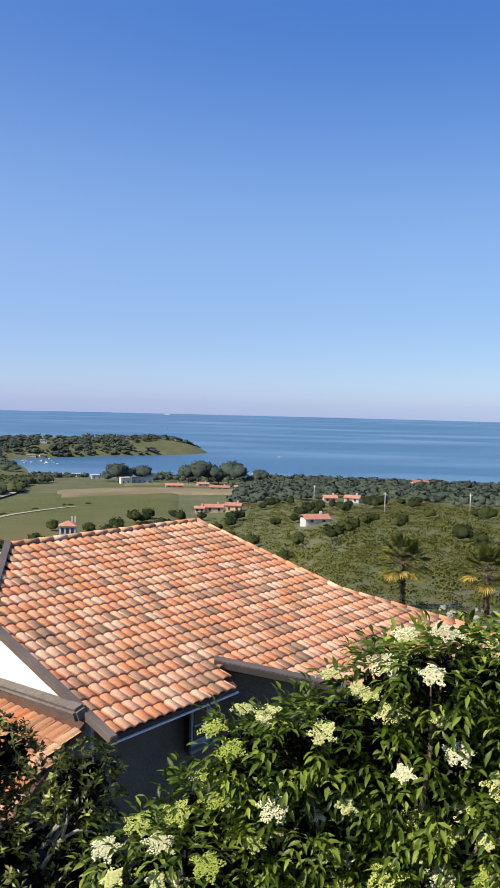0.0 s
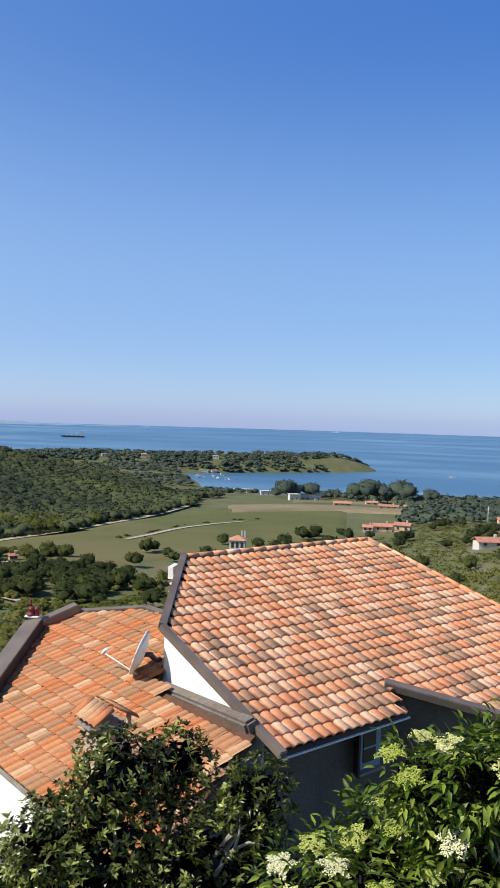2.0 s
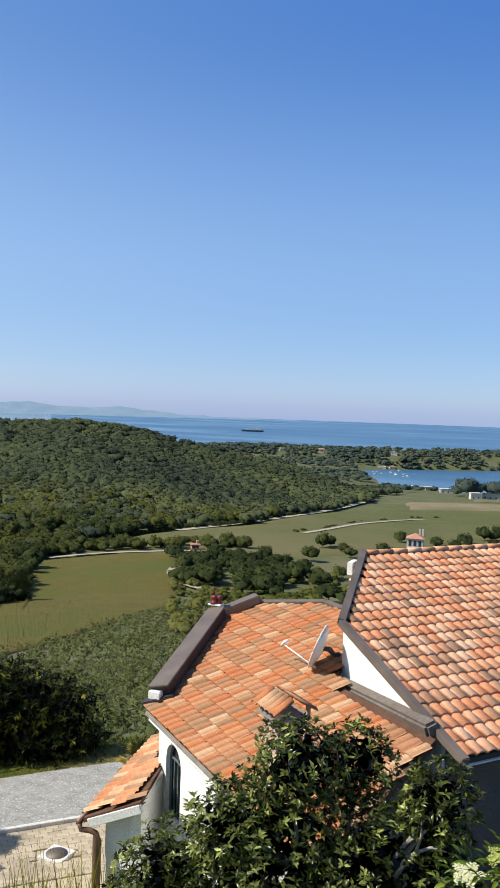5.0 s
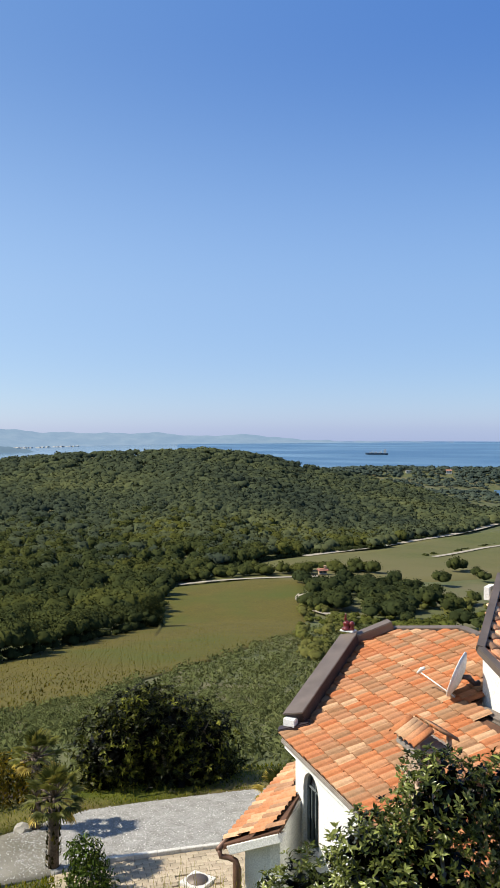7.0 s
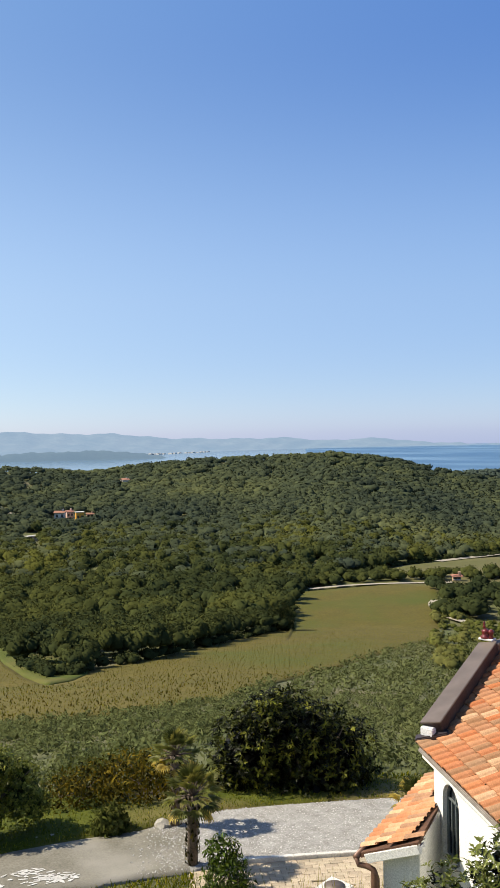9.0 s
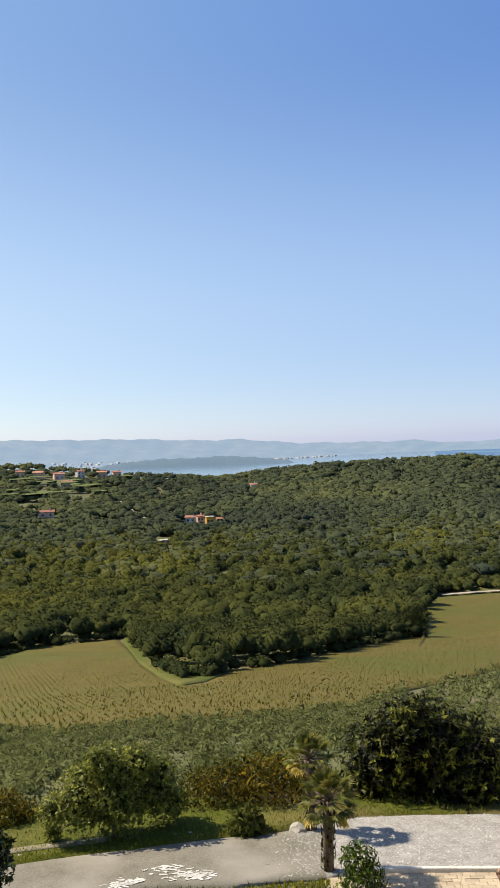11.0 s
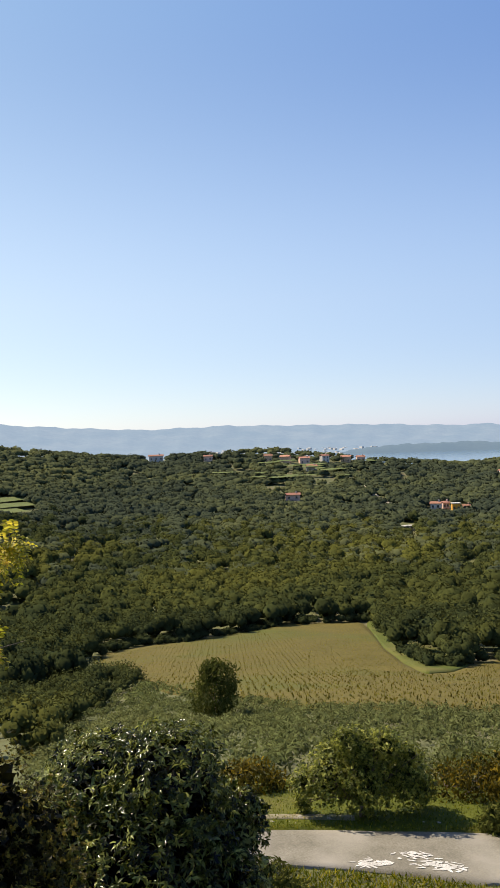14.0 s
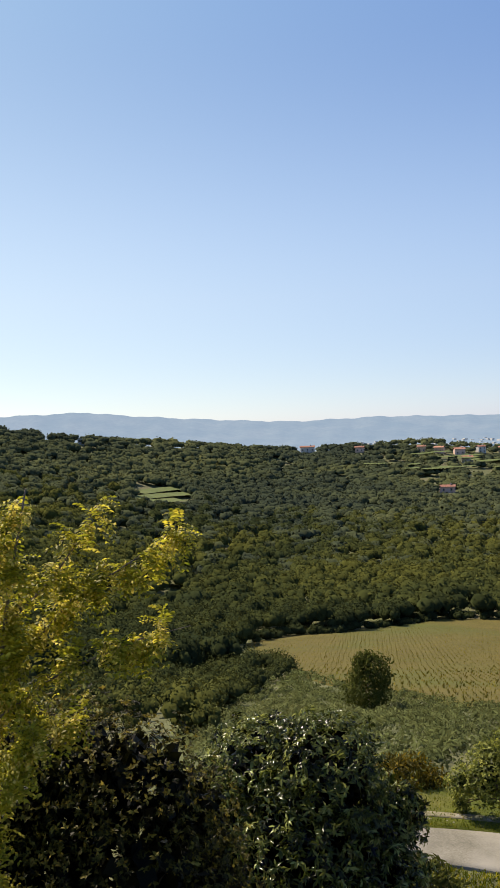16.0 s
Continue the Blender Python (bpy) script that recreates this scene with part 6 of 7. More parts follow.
woods("olive_grove", "silvery grey-green olive scrub", 25, 84, 26, 75, 0.98, 58, 0.24, 0.75, 1.0, olive_at, M_OLIVE, (0.0, 1.0), "olive grove", 2, 0.42, round_off=1.4, core=0, even=0.5)
woods("olive_grove", "silvery grey-green olive scrub on the slope", 22, 84, 75, 190, 1.7, 36, 0.24, 1.2, 1.3, lambda a, r: r < np.interp(a, *FIELD_BOT) + np.interp(a, [70, 76, 84], [1.5, 5, 12]), M_OLIVE, (0.0, 1.0), "olive grove", 2, 0.5, round_off=1.4, core=0, even=0.5)

# vines in rows
def make_vines():
    far = np.interp
    d = np.array((-math.sin(radians(70)), math.cos(radians(70))))
    n = np.array((-d[1], d[0]))
    rows = []
    for i in np.arange(-150, 150, 0.72):
        s = np.arange(40, 330, 0.85)
        rows.append(d[None] * s[:, None] + n[None] * i)
    p = np.concatenate(rows) + rng.normal(scale=0.09, size=(sum(len(q) for q in rows), 2))
    az, r = np.degrees(np.arctan2(-p[:, 0], p[:, 1])), np.hypot(p[:, 0], p[:, 1])
    ok = (az > 29.5) & (az < 79) & (r > far(az, *FIELD_BOT) + 0.6) & (r < far(az, *FIELD_TOP) - 4) & (rng.uniform(size=len(az)) > 0.12)
    p = p[ok]
    z = land(p[:, 0], p[:, 1])
    trees = np.stack([p[:, 0], p[:, 1], z, np.full(len(p), 0.24), rng.uniform(0.22, 0.46, len(p)), np.clip(rng.normal(0.5, 0.25, len(p)), 0, 1)], 1)
    k = 3
    c = np.repeat(trees[:, :3] + np.array((0, 0, 0.2)), k, 0) + rng.normal(scale=(0.10, 0.10, 0.06), size=(len(p) * k, 3))
    tall = np.repeat(trees[:, 4], k) * rng.uniform(0.7, 1.2, len(c))
    axis = unit(np.array((0, 0, 1.0)) + rng.normal(scale=0.25, size=c.shape))
    v = place(KITE, c, axis, sphere_dirs(len(c)), tall * 0.85, tall * 0.32)
    t = np.repeat(trees[:, 5], k)
    up = np.repeat(unit(np.array((0, 0, 1.0)) + rng.normal(scale=0.22, size=(len(v) // 4, 3))), 4, 0)
    m = foliage("vine_leaves", [(0.104, 0.108, 0.018), (0.128, 0.116, 0.021), (0.160, 0.128, 0.028)], 0.25, 0.9, 0.2, 0.02)
    tagged(new("vines", leaf_mesh("vines", v, 4, QUAD_F, t, m, up)), "rows of young yellow-green vines", "vines", kind="stuff")


make_vines()

# scrub and trees on the side of the bay
woods("scrub", "mixed green scrub on the slope", -30, 6, 40, 140, 1.8, 60, 0.13, 1.3, 0.8, lambda a, r: (r > 52) | (a < -19), M_SCRUB, (0.6, 1.0), "scrub", 2, 0.6, round_off=1.3, core=0, even=0.7)
woods("scrub", "mixed green scrub towards the coast", -32, 4, 140, 420, 3.4, 30, 0.17, 2.3, 1.2, lambda a, r: r > 0, M_SCRUB, (0.45, 1.0), "scrub", 2, 0.7, round_off=1.3, core=0, even=0.8)
woods("scrub", "low weeds and bramble round the palms", -24, 2, 33, 56, 1.2, 50, 0.15, 0.7, 0.7, lambda a, r: (r > 36) | (a < -12), M_SCRUB, (0.3, 1.0), "scrub", 2, 0.6, round_off=1.2, core=0)
woods("trees", "darker trees standing in the scrub", -32, 2, 180, 420, 17.0, 110, 0.13, 3.2, 5.5, lambda a, r: np.sin(r * 0.05 + a * 0.5) > 0.1, M_WOODS, (0.0, 0.5), "trees", 6)
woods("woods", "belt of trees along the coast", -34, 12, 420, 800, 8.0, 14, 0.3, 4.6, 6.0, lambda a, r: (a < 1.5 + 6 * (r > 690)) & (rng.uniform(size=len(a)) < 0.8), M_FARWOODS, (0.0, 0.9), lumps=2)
woods("trees", "scattered trees and hedges in the valley", 1, 21, 180, 420, 11.0, 110, 0.14, 3.3, 5.6, lambda a, r: (r < np.interp(a, [1, 12, 21], [420, 330, 280])) & (rng.uniform(size=len(a)) < 0.75), M_WOODS, (0.0, 0.6), "trees", 7)
woods("trees", "rounded dark trees between the fields", 21.5, 29.5, 190, 262, 4.0, 110, 0.13, 3.0, 5.2, lambda a, r: (np.abs(r - 225 - 3 * (a - 25)) < 30) & ((a < 27.5) | (r > 205)), M_WOODS, (0.0, 0.5), "trees", 7)
woods("trees", "row of light green trees above the vineyard", 24, 40, 180, 330, 3.3, 90, 0.13, 2.6, 4.6, lambda a, r: np.abs(r - np.interp(a, *FIELD_TOP) - 10) < 6, M_WOODS, (0.2, 0.9), "trees", 6)
woods("trees", "bushes in the vineyard corner", 30.2, 34.6, 120, 175, 6.5, 150, 0.12, 2.4, 4.0, lambda a, r: (np.abs(r - np.where(a < 32.3, 155, 128)) < 8), M_WOODS, (0.0, 0.5), "trees", 7)
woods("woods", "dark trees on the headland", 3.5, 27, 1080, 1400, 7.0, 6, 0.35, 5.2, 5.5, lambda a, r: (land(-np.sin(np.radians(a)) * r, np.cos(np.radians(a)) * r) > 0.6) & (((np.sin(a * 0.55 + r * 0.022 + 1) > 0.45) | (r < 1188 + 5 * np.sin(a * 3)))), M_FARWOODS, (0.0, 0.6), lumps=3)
woods("trees", "trees along the shore road", 0, 16, 660, 800, 15.0, 40, 0.16, 6.5, 8.0, lambda a, r: rng.uniform(size=len(a)) < 0.3, M_FARWOODS, (0.0, 0.3), "trees", 6)
for a, size in ((9.2, 8.5), (8.6, 6.5), (7.6, 7.5), (4.4, 8.0), (3.7, 10.5), (3.0, 9.5), (2.3, 7.0), (1.2, 10.5), (-0.6, 7.0)):
    p = on_land(a, r_at(a, -5.75))
    pine = thing("pine", (0, 0, 0), "big round dark pine near the shore", "tree", "pines at the shore")
    part("trunk", tube("trunk", [(p[0], p[1], p[2] - 1), (p[0], p[1], p[2] + size * 0.7)], [0.6, 0.4], M_BARK, 7), pine)
    part("crown", canopy("crown", [(p[0], p[1], p[2] + 2.0, size * 1.15, size * 1.75, rng.uniform(0, 0.25))], 260, 0.12, 9, M_FARWOODS), pine, kind="stuff")
woods("scrub", "green hedges and rough scrub in the valley", 8, 29.5, 110, 225, 3.6, 30, 0.2, 1.9, 2.4, lambda a, r: np.sin(a * 1.3 + r * 0.07) + np.sin(r * 0.13 - a * 0.4) > -0.5, M_SCRUB, (0.1, 1.0), "scrub", 3)
HEDGE = edge([(11.0, -7.3), (13.5, -7.5), (16.5, -7.9), (18.6, -8.4), (20.5, -8.8), (22, -9.0)])
woods("hedge", "dark hedge along the field track", 11, 22, 200, 600, 2.6, 24, 0.25, 1.5, 1.6, lambda a, r: (np.abs(r - np.interp(a, *HEDGE) - 5) < 2.0) & (np.sin(a * 3.1) > -0.6), M_WOODS, (0.0, 0.4), "hedge", 2)


# ---- houses in the country, the shore, ships ----
M_ROOF_FAR = material("far_roof_tile", (0.34, 0.15, 0.10), (0.42, 0.21, 0.14), 1.2, 0.9, spread=0.2, each="object")
M_PLASTER = [material("white_plaster", (0.60, 0.57, 0.52), (0.52, 0.50, 0.45), 2.0, 0.9), material("pink_plaster", (0.62, 0.42, 0.33), (0.68, 0.48, 0.38), 2.0, 0.9),
             material("ochre_plaster", (0.55, 0.36, 0.22), (0.60, 0.42, 0.27), 2.0, 0.9), material("orange_plaster", (0.66, 0.32, 0.05), (0.70, 0.36, 0.07), 2.0, 0.9)]
M_DARKGLASS = material("dark_window", (0.03, 0.035, 0.04), (0.05, 0.055, 0.06), 1.0, 0.3)
M_STONE = material("pale_stone", (0.46, 0.44, 0.39), (0.55, 0.53, 0.48), 1.5, 0.9, 0.02, fine=0.2)
WALL_WORD = ["white", "pink", "ochre", "orange"]


def country_house(at, w, d, h, turn, tone, red):
    t = thing("house", at, "small %s country house with a %s" % (WALL_WORD[tone], "red tile roof" if red else "flat pale roof"), "house", "country houses")
    t.rotation_euler = (0, 0, radians(turn) + math.atan2(at[1], at[0]) - math.pi / 2)
    part("wall", box("wall", (-w / 2, -d / 2, -3), (w / 2, d / 2, h), M_PLASTER[tone]), t)
    if red:
        e, rise = 0.5, d * 0.2
        v = [(-w / 2 - e, -d / 2 - e, h - 0.1), (w / 2 + e, -d / 2 - e, h - 0.1), (w / 2 + e, d / 2 + e, h - 0.1), (-w / 2 - e, d / 2 + e, h - 0.1), (-w / 2 - e, 0, h + rise), (w / 2 + e, 0, h + rise)]
        v += [(x, y, z + 0.22) for x, y, z in v]
        f = [(6, 7, 11, 10), (8, 9, 10, 11), (0, 4, 5, 1), (2, 5, 4, 3), (0, 1, 7, 6), (2, 3, 9, 8), (0, 6, 10, 4), (3, 4, 10, 9), (1, 5, 11, 7), (2, 8, 11, 5)]
        part("roof", mesh_from("roof", v, f, M_ROOF_FAR), t)
        part("chimney", box("chimney", (w * 0.2, -0.4, h), (w * 0.2 + 0.8, 0.4, h + rise + 1.1), M_PLASTER[tone]), t)
    else:
        part("roof", box("roof", (-w / 2 - 0.3, -d / 2 - 0.3, h), (w / 2 + 0.3, d / 2 + 0.3, h + 0.3), M_STONE), t)
    k = max(2, int(w / 4))
    for i in range(k):
        x = -w / 2 + w * (i + 0.5) / k
        for z in ((1.0,) if h < 5 else (0.9, 3.6)):
            wi = part("window", box("window", (x - 0.55, -d / 2 - 0.06, z), (x + 0.55, -d / 2 + 0.05, z + 1.3), M_DARKGLASS), t)
            part("window_sill", box("window_sill", (x - 0.7, -d / 2 - 0.2, z - 0.12), (x + 0.7, -d / 2, z), M_STONE), wi)
    return t


for (a, e, w, d, h, turn, tone, red), (_, r) in zip(HOUSES, HOUSE_SPOTS):
    country_house(on_land(a, r), w, d, h, turn, tone, red)


def make_chapel():
    at = on_land(12.6, 262)
    z = EYE + 262 * math.tan(radians(-9.15))
    t = thing("chapel", (at.x, at.y, z), "white chapel with openings and a red tile roof", "chapel")
    t.rotation_euler = (0, 0, radians(8))
    part("wall", box("wall", (-2.5, -2.2, -14), (2.5, 2.2, 2.6), M_PLASTER[0]), t)
    v = [(-2.9, -2.6, 2.5), (2.9, -2.6, 2.5), (2.9, 2.6, 2.5), (-2.9, 2.6, 2.5), (0, 0, 4.0)]
    part("roof", mesh_from("roof", v, [(0, 1, 4), (1, 2, 4), (2, 3, 4), (3, 0, 4), (3, 2, 1, 0)], M_ROOF_FAR), t)
    for x in (-1.5, 0, 1.5):
        part("window", box("window", (x - 0.42, -2.26, 0.2), (x + 0.42, -2.1, 1.9), M_DARKGLASS), t)
    for x in (0.9, 1.9):
        part("chimney", box("chimney", (x, 0.6, 3.0), (x + 0.5, 1.1, 5.2), M_STONE), t)


make_chapel()


def ship(name, label, az, r, length, turn, hull, decks):
    x, y = polar(az, r)
    t = thing(name, (x, y, 0), label, "ship")
    t.rotation_euler = (0, 0, math.atan2(y, x) - math.pi / 2 + radians(turn))
    b = length * 0.09
    prof = [(-0.5, 0.75), (-0.46, 1), (0.40, 1), (0.46, 0.6), (0.5, 0.05)]
    v = [(length * s, -b * k * 0.85, -1) for s, k in prof] + [(length * s, b * k * 0.85, -1) for s, k in prof[::-1]]
    n = len(v)
    v += [(q[0] * 1.02, q[1] * 1.15, length * 0.07 + (length * 0.02 if q[0] > 0.4 * length else 0)) for q in v]
    f = [tuple(range(n))[::-1], tuple(range(n, 2 * n))] + [(i, (i + 1) % n, (i + 1) % n + n, i + n) for i in range(n)]
    part("hull", mesh_from("hull", v, f, hull), t)
    top = length * 0.07
    for k, (s, w, h) in enumerate(decks):
        part("superstructure" if k == 0 else "hatch", box("deck", (length * (s - w / 2), -b * 0.8, top), (length * (s + w / 2), b * 0.8, top + length * h), M_PLASTER[0], length * 0.002), t)
    return t


M_HULL = material("dark_blue_hull", (0.035, 0.06, 0.09), (0.05, 0.08, 0.11), 4.0, 0.5)
S = ship("cargo_ship", "dark-hulled cargo ship with a white superstructure", 24.15, 2450, 66, 178, M_HULL, [(-0.36, 0.12, 0.17), (-0.14, 0.12, 0.05), (0.06, 0.12, 0.05), (0.26, 0.12, 0.05)])
for k in (-0.2, 0.0, 0.2):
    part("mast", tube("mast", [(66 * k, 0, 4), (66 * k, 0, 12)], [0.9, 0.6], M_PLASTER[0], 6), S)
ship("ship", "small white ship on the horizon", 5.95, 4500, 34, 180, M_PLASTER[0], [(-0.1, 0.5, 0.1)])
for a, r in ((-1.95, 1180), (-0.25, 900), (6.0, 2300)):
    ship("motorboat", "small white motorboat on the bay", a, r, 9, 200, M_PLASTER[0], [(0.0, 0.35, 0.15)])

# white quay and harbour of the headland
quay = thing("quay", (0, 0, 0), "long pale stone quay at the waterside", "quay")
for i in range(9):
    a0, a1 = 9.4 - 0.55 * i, 9.4 - 0.55 * (i + 1)
    p, q = Vector((*polar(a0, 1195 + 3 * i), 1.3)), Vector((*polar(a1, 1195 + 3 * (i + 1)), 1.3))
    part("quay_wall", beam("quay_wall", p, q, 5, 2.6, M_STONE), quay)
for i in range(18):
    a = rng.uniform(12.8, 15.6)
    ship("moored_boat", "white boat moored in the harbour", a, rng.uniform(985, 1075), rng.uniform(4, 7.5), rng.uniform(0, 360), M_PLASTER[0], [(0.0, 0.3, 0.16)])
for i in range(12):
    country_house(Vector((*polar(9.0 + 0.55 * i, 1212 + rng.uniform(0, 12)), 2.0)), rng.uniform(7, 14), 8, rng.uniform(3, 6), rng.uniform(-20, 20), int(rng.integers(0, 2)), int(rng.integers(0, 2)))

# town on the far shore
def make_town():
    chunks = []
    for az0, az1, n, lo, hi in ((44.5, 51, 60, 0.02, 0.10), (58.5, 72, 130, 0.06, 0.32), (51, 58, 30, 0.1, 0.3)):
        for _ in range(n):
            a = rng.uniform(az0, az1)
            k = rng.uniform(lo, hi)
            r = np.interp(a, [19, 45, 60, 75, 131], [4700, 4300, 3900, 3600, 3400])
            near = np.interp(a, [19, 40, 50, 60, 131], [150, 300, 900, 1100, 1100])
            rr = r - near * (1 - k)
            zt = r * math.tan(radians(float(np.interp(a, FAR_AZ, FAR_EL)))) + EYE
            z = -2 + (zt + 2) * k ** 1.4
            x, y = polar(a, rr - 12)
            s, h = rng.uniform(4, 10), rng.uniform(1.5, 5)
            chunks.append(box_arrays((x - s, y - 5, z - 4), (x + s, y + 5, z + h)))
    v, f = joined(chunks)
    tagged(new("town", mesh_from("town", v, f, M_PLASTER[0])), "pale houses of a town across the bay", "town", kind="stuff")


make_town()

# terraces on the hillside
M_TERRACE = material("terrace_grass", (0.085, 0.115, 0.026), (0.11, 0.135, 0.034), 6.0, 0.95, 0.05, fine=0.6)
for k, (e0, a0, a1) in enumerate([(-3.9, 82.6, 86.6), (-4.3, 82.0, 87.0), (-4.7, 83.0, 87.2)]):
    strip("terrace", [(a0, e0), ((a0 + a1) / 2, e0 - 0.05), (a1, e0 - 0.2)], 8.0, M_TERRACE, "mown green terrace on the hillside", 1.0, "terrace")
strip("dirt_track", [(60.4, -3.6), (59.7, -4.2), (58.8, -5.0)], 5.0, M_TRACK, "pale lane between the houses", 1.0)

for k in range(16):
    a0, e0 = rng.uniform(59, 69), rng.uniform(-3.6, -2.3)
    w = rng.uniform(0.7, 2.0)
    strip("terrace", [(a0, e0), (a0 + w / 2, e0 - 0.04), (a0 + w, e0 - rng.uniform(-0.05, 0.1))], rng.uniform(4, 8), M_TERRACE, "narrow grassy terrace on the hillside", 4.5, "terrace")

# utility poles among the scrub
for a, e, r in ((-9.3, -6.6, 330), (-15.0, -5.9, 360), (-4.4, -6.2, 420)):
    p = on_land(a, r)
    t = thing("utility_pole", p, "pale wooden utility pole in the scrub", "pole")
    part("post", tube("post", [(0, 0, -0.5), (0, 0, 8.5)], [0.22, 0.15], M_STONE, 8), t)
    part("crossarm", box("crossarm", (-0.9, -0.08, 7.7), (0.9, 0.08, 7.9), M_STONE), t)

# pale rocks below the palms
M_ROCK = material("pale_rock", (0.26, 0.245, 0.20), (0.36, 0.34, 0.29), 0.4, 0.9, 0.03, fine=0.08)


def rock(at, s, label="pale weathered rock in the grass"):
    bm = bmesh.new()
    bmesh.ops.create_icosphere(bm, subdivisions=2, radius=1)
    for v in bm.verts:
        n = 1 + 0.35 * noise.noise(v.co * 1.7 + Vector(at))
        v.co = Vector((v.co.x * s * n, v.co.y * s * 0.8 * n, v.co.z * s * 0.6 * n))
    me = bpy.data.meshes.new("rock")
    bm.to_mesh(me)
    bm.free()
    me.materials.append(M_ROCK)
    ob = new("rock", me)
    ob.location = at
    tagged(ob, label, "rock", "rocks")


for i in range(22):
    a, r = rng.uniform(-17.5, -13), rng.uniform(40, 47)
    rock(on_land(a, r, 0.05), rng.uniform(0.12, 0.3))
rock(on_land(48.3, 22.5, 0.1), 0.26, "pale boulder at the edge of the drive")
for i in range(16):
    rock(on_land(rng.uniform(52, 76), 22.6 + rng.uniform(-0.2, 0.25), 0.02), rng.uniform(0.07, 0.16), "pale stone edging the grass verge")

# kerb, pavers and manhole by the annexe
K0, K1 = Vector((-13.9, 14.3)), Vector((-11.3, 17.3))
kerb = thing("kerb", (0, 0, 0), "pale concrete kerb between gravel and pavers", "kerb", kind="structure")
for i in range(7):
    p, q = K0.lerp(K1, i / 7), K0.lerp(K1, (i + 0.985) / 7)
    zk = [float(land(*c)) + 0.09 for c in (p, q)]
    part("kerb_stone", beam("kerb_stone", (p.x, p.y, zk[0]), (q.x, q.y, zk[1]), 0.12, 0.16, M_KERB, (0, 0, 1), 0.01), kerb)
pav = thing("pavement", (0, 0, 0), "sandy block pavement beside the annexe", "pavement", kind="structure")
kd = (K1 - K0).normalized()
kn = Vector((kd.y, -kd.x))
one = box("paver", (-0.15, -0.075, -0.06), (0.15, 0.075, 0.0), M_PAVER, 0.008)
count = 0
for j in range(24):
    for i in range(22):
        c = K0 + kd * (0.35 + 0.31 * i + (0.155 if j % 2 else 0)) + kn * (0.16 + 0.158 * j)
        if c.x > -8.9 or math.hypot(c.x, c.y) < 16.6 or count >= 300 or (c - Vector((-11.15, 15.0))).length < 0.45:
            continue
        ob = part("paver", one, pav)
        ob.matrix_local = Matrix.Translation((c.x, c.y, float(land(c.x, c.y)) + 0.075 + rng.normal(scale=0.003))) @ Matrix.Rotation(math.atan2(kd.y, kd.x), 4, "Z")
        count += 1
bed_az = (np.array([30, 46]), np.array([16.2, 16.2]))
sheet("paver_bed", 30, 47.5, bed_az, (ROAD_NEAR[0], ROAD_NEAR[1] + 0.15), M_PAVER, "sandy joint bed under the pavers", 0.01, category="pavement")
mh = thing("manhole", (-11.15, 15.0, float(land(-11.15, 15.0)) + 0.09), "round manhole lid in a square concrete frame", "manhole")
part("frame", box("frame", (-0.31, -0.31, -0.1), (0.31, 0.31, 0.02), M_KERB, 0.01), mh)
part("lid", tube("lid", [(0, 0, -0.02), (0, 0, 0.035)], [0.24, 0.24], M_FLASH, 24), mh, "dark round lid")


# grass on the verges and weeds near the eye
BLADE = np.array([(-0.5, 0, 0), (0.5, 0, 0), (0.3, 0.6, 0.06), (-0.3, 0.6, 0.06), (0, 1, 0.2)])
BLADE_F = np.array([(0, 1, 2, 3), (3, 2, 4, 4)])


def blades(name, label, az, r, per_len, lean, mat, tint, width=0.012):
    x, y = -np.sin(np.radians(az)) * r, np.cos(np.radians(az)) * r
    c = np.stack([x, y, land(x, y) + 0.02], 1)
    n = len(c)
    up = unit(np.array((0, 0, 1.0)) + rng.normal(scale=lean, size=(n, 3)))
    ln = per_len * rng.uniform(0.5, 1.4, n)
    v = place(BLADE, c, up, sphere_dirs(n), ln, np.full(n, width))
    return tagged(new(name, leaf_mesh(name, v, len(BLADE), BLADE_F, np.clip(rng.normal(tint, 0.3, n), 0, 1), mat)), label, "grass", kind="stuff")


n = 26000
az = rng.uniform(26, 84, n)
blades("grass", "tufted green grass along the drive", az, np.interp(az, *ROAD_FAR) + 0.1 + 4.2 * rng.uniform(0, 1, n) ** 1.4, 0.11, 0.6, M_GRASS, 0.4, 0.03)
n = 5000
az = rng.uniform(46, 84, n)
blades("grass", "grass at the near edge of the road", az, np.interp(az, *ROAD_NEAR) - 0.05 - 1.2 * rng.uniform(0, 1, n), 0.13, 0.5, M_GRASS, 0.5, 0.03)
n = 420
az = rng.uniform(32.0, 41.0, n)
blades("weeds", "tall yellow-green weeds below the eye", az, rng.uniform(11.0, 12.4, n), 1.55, 0.10, M_GRASS, 1.0, 0.026)


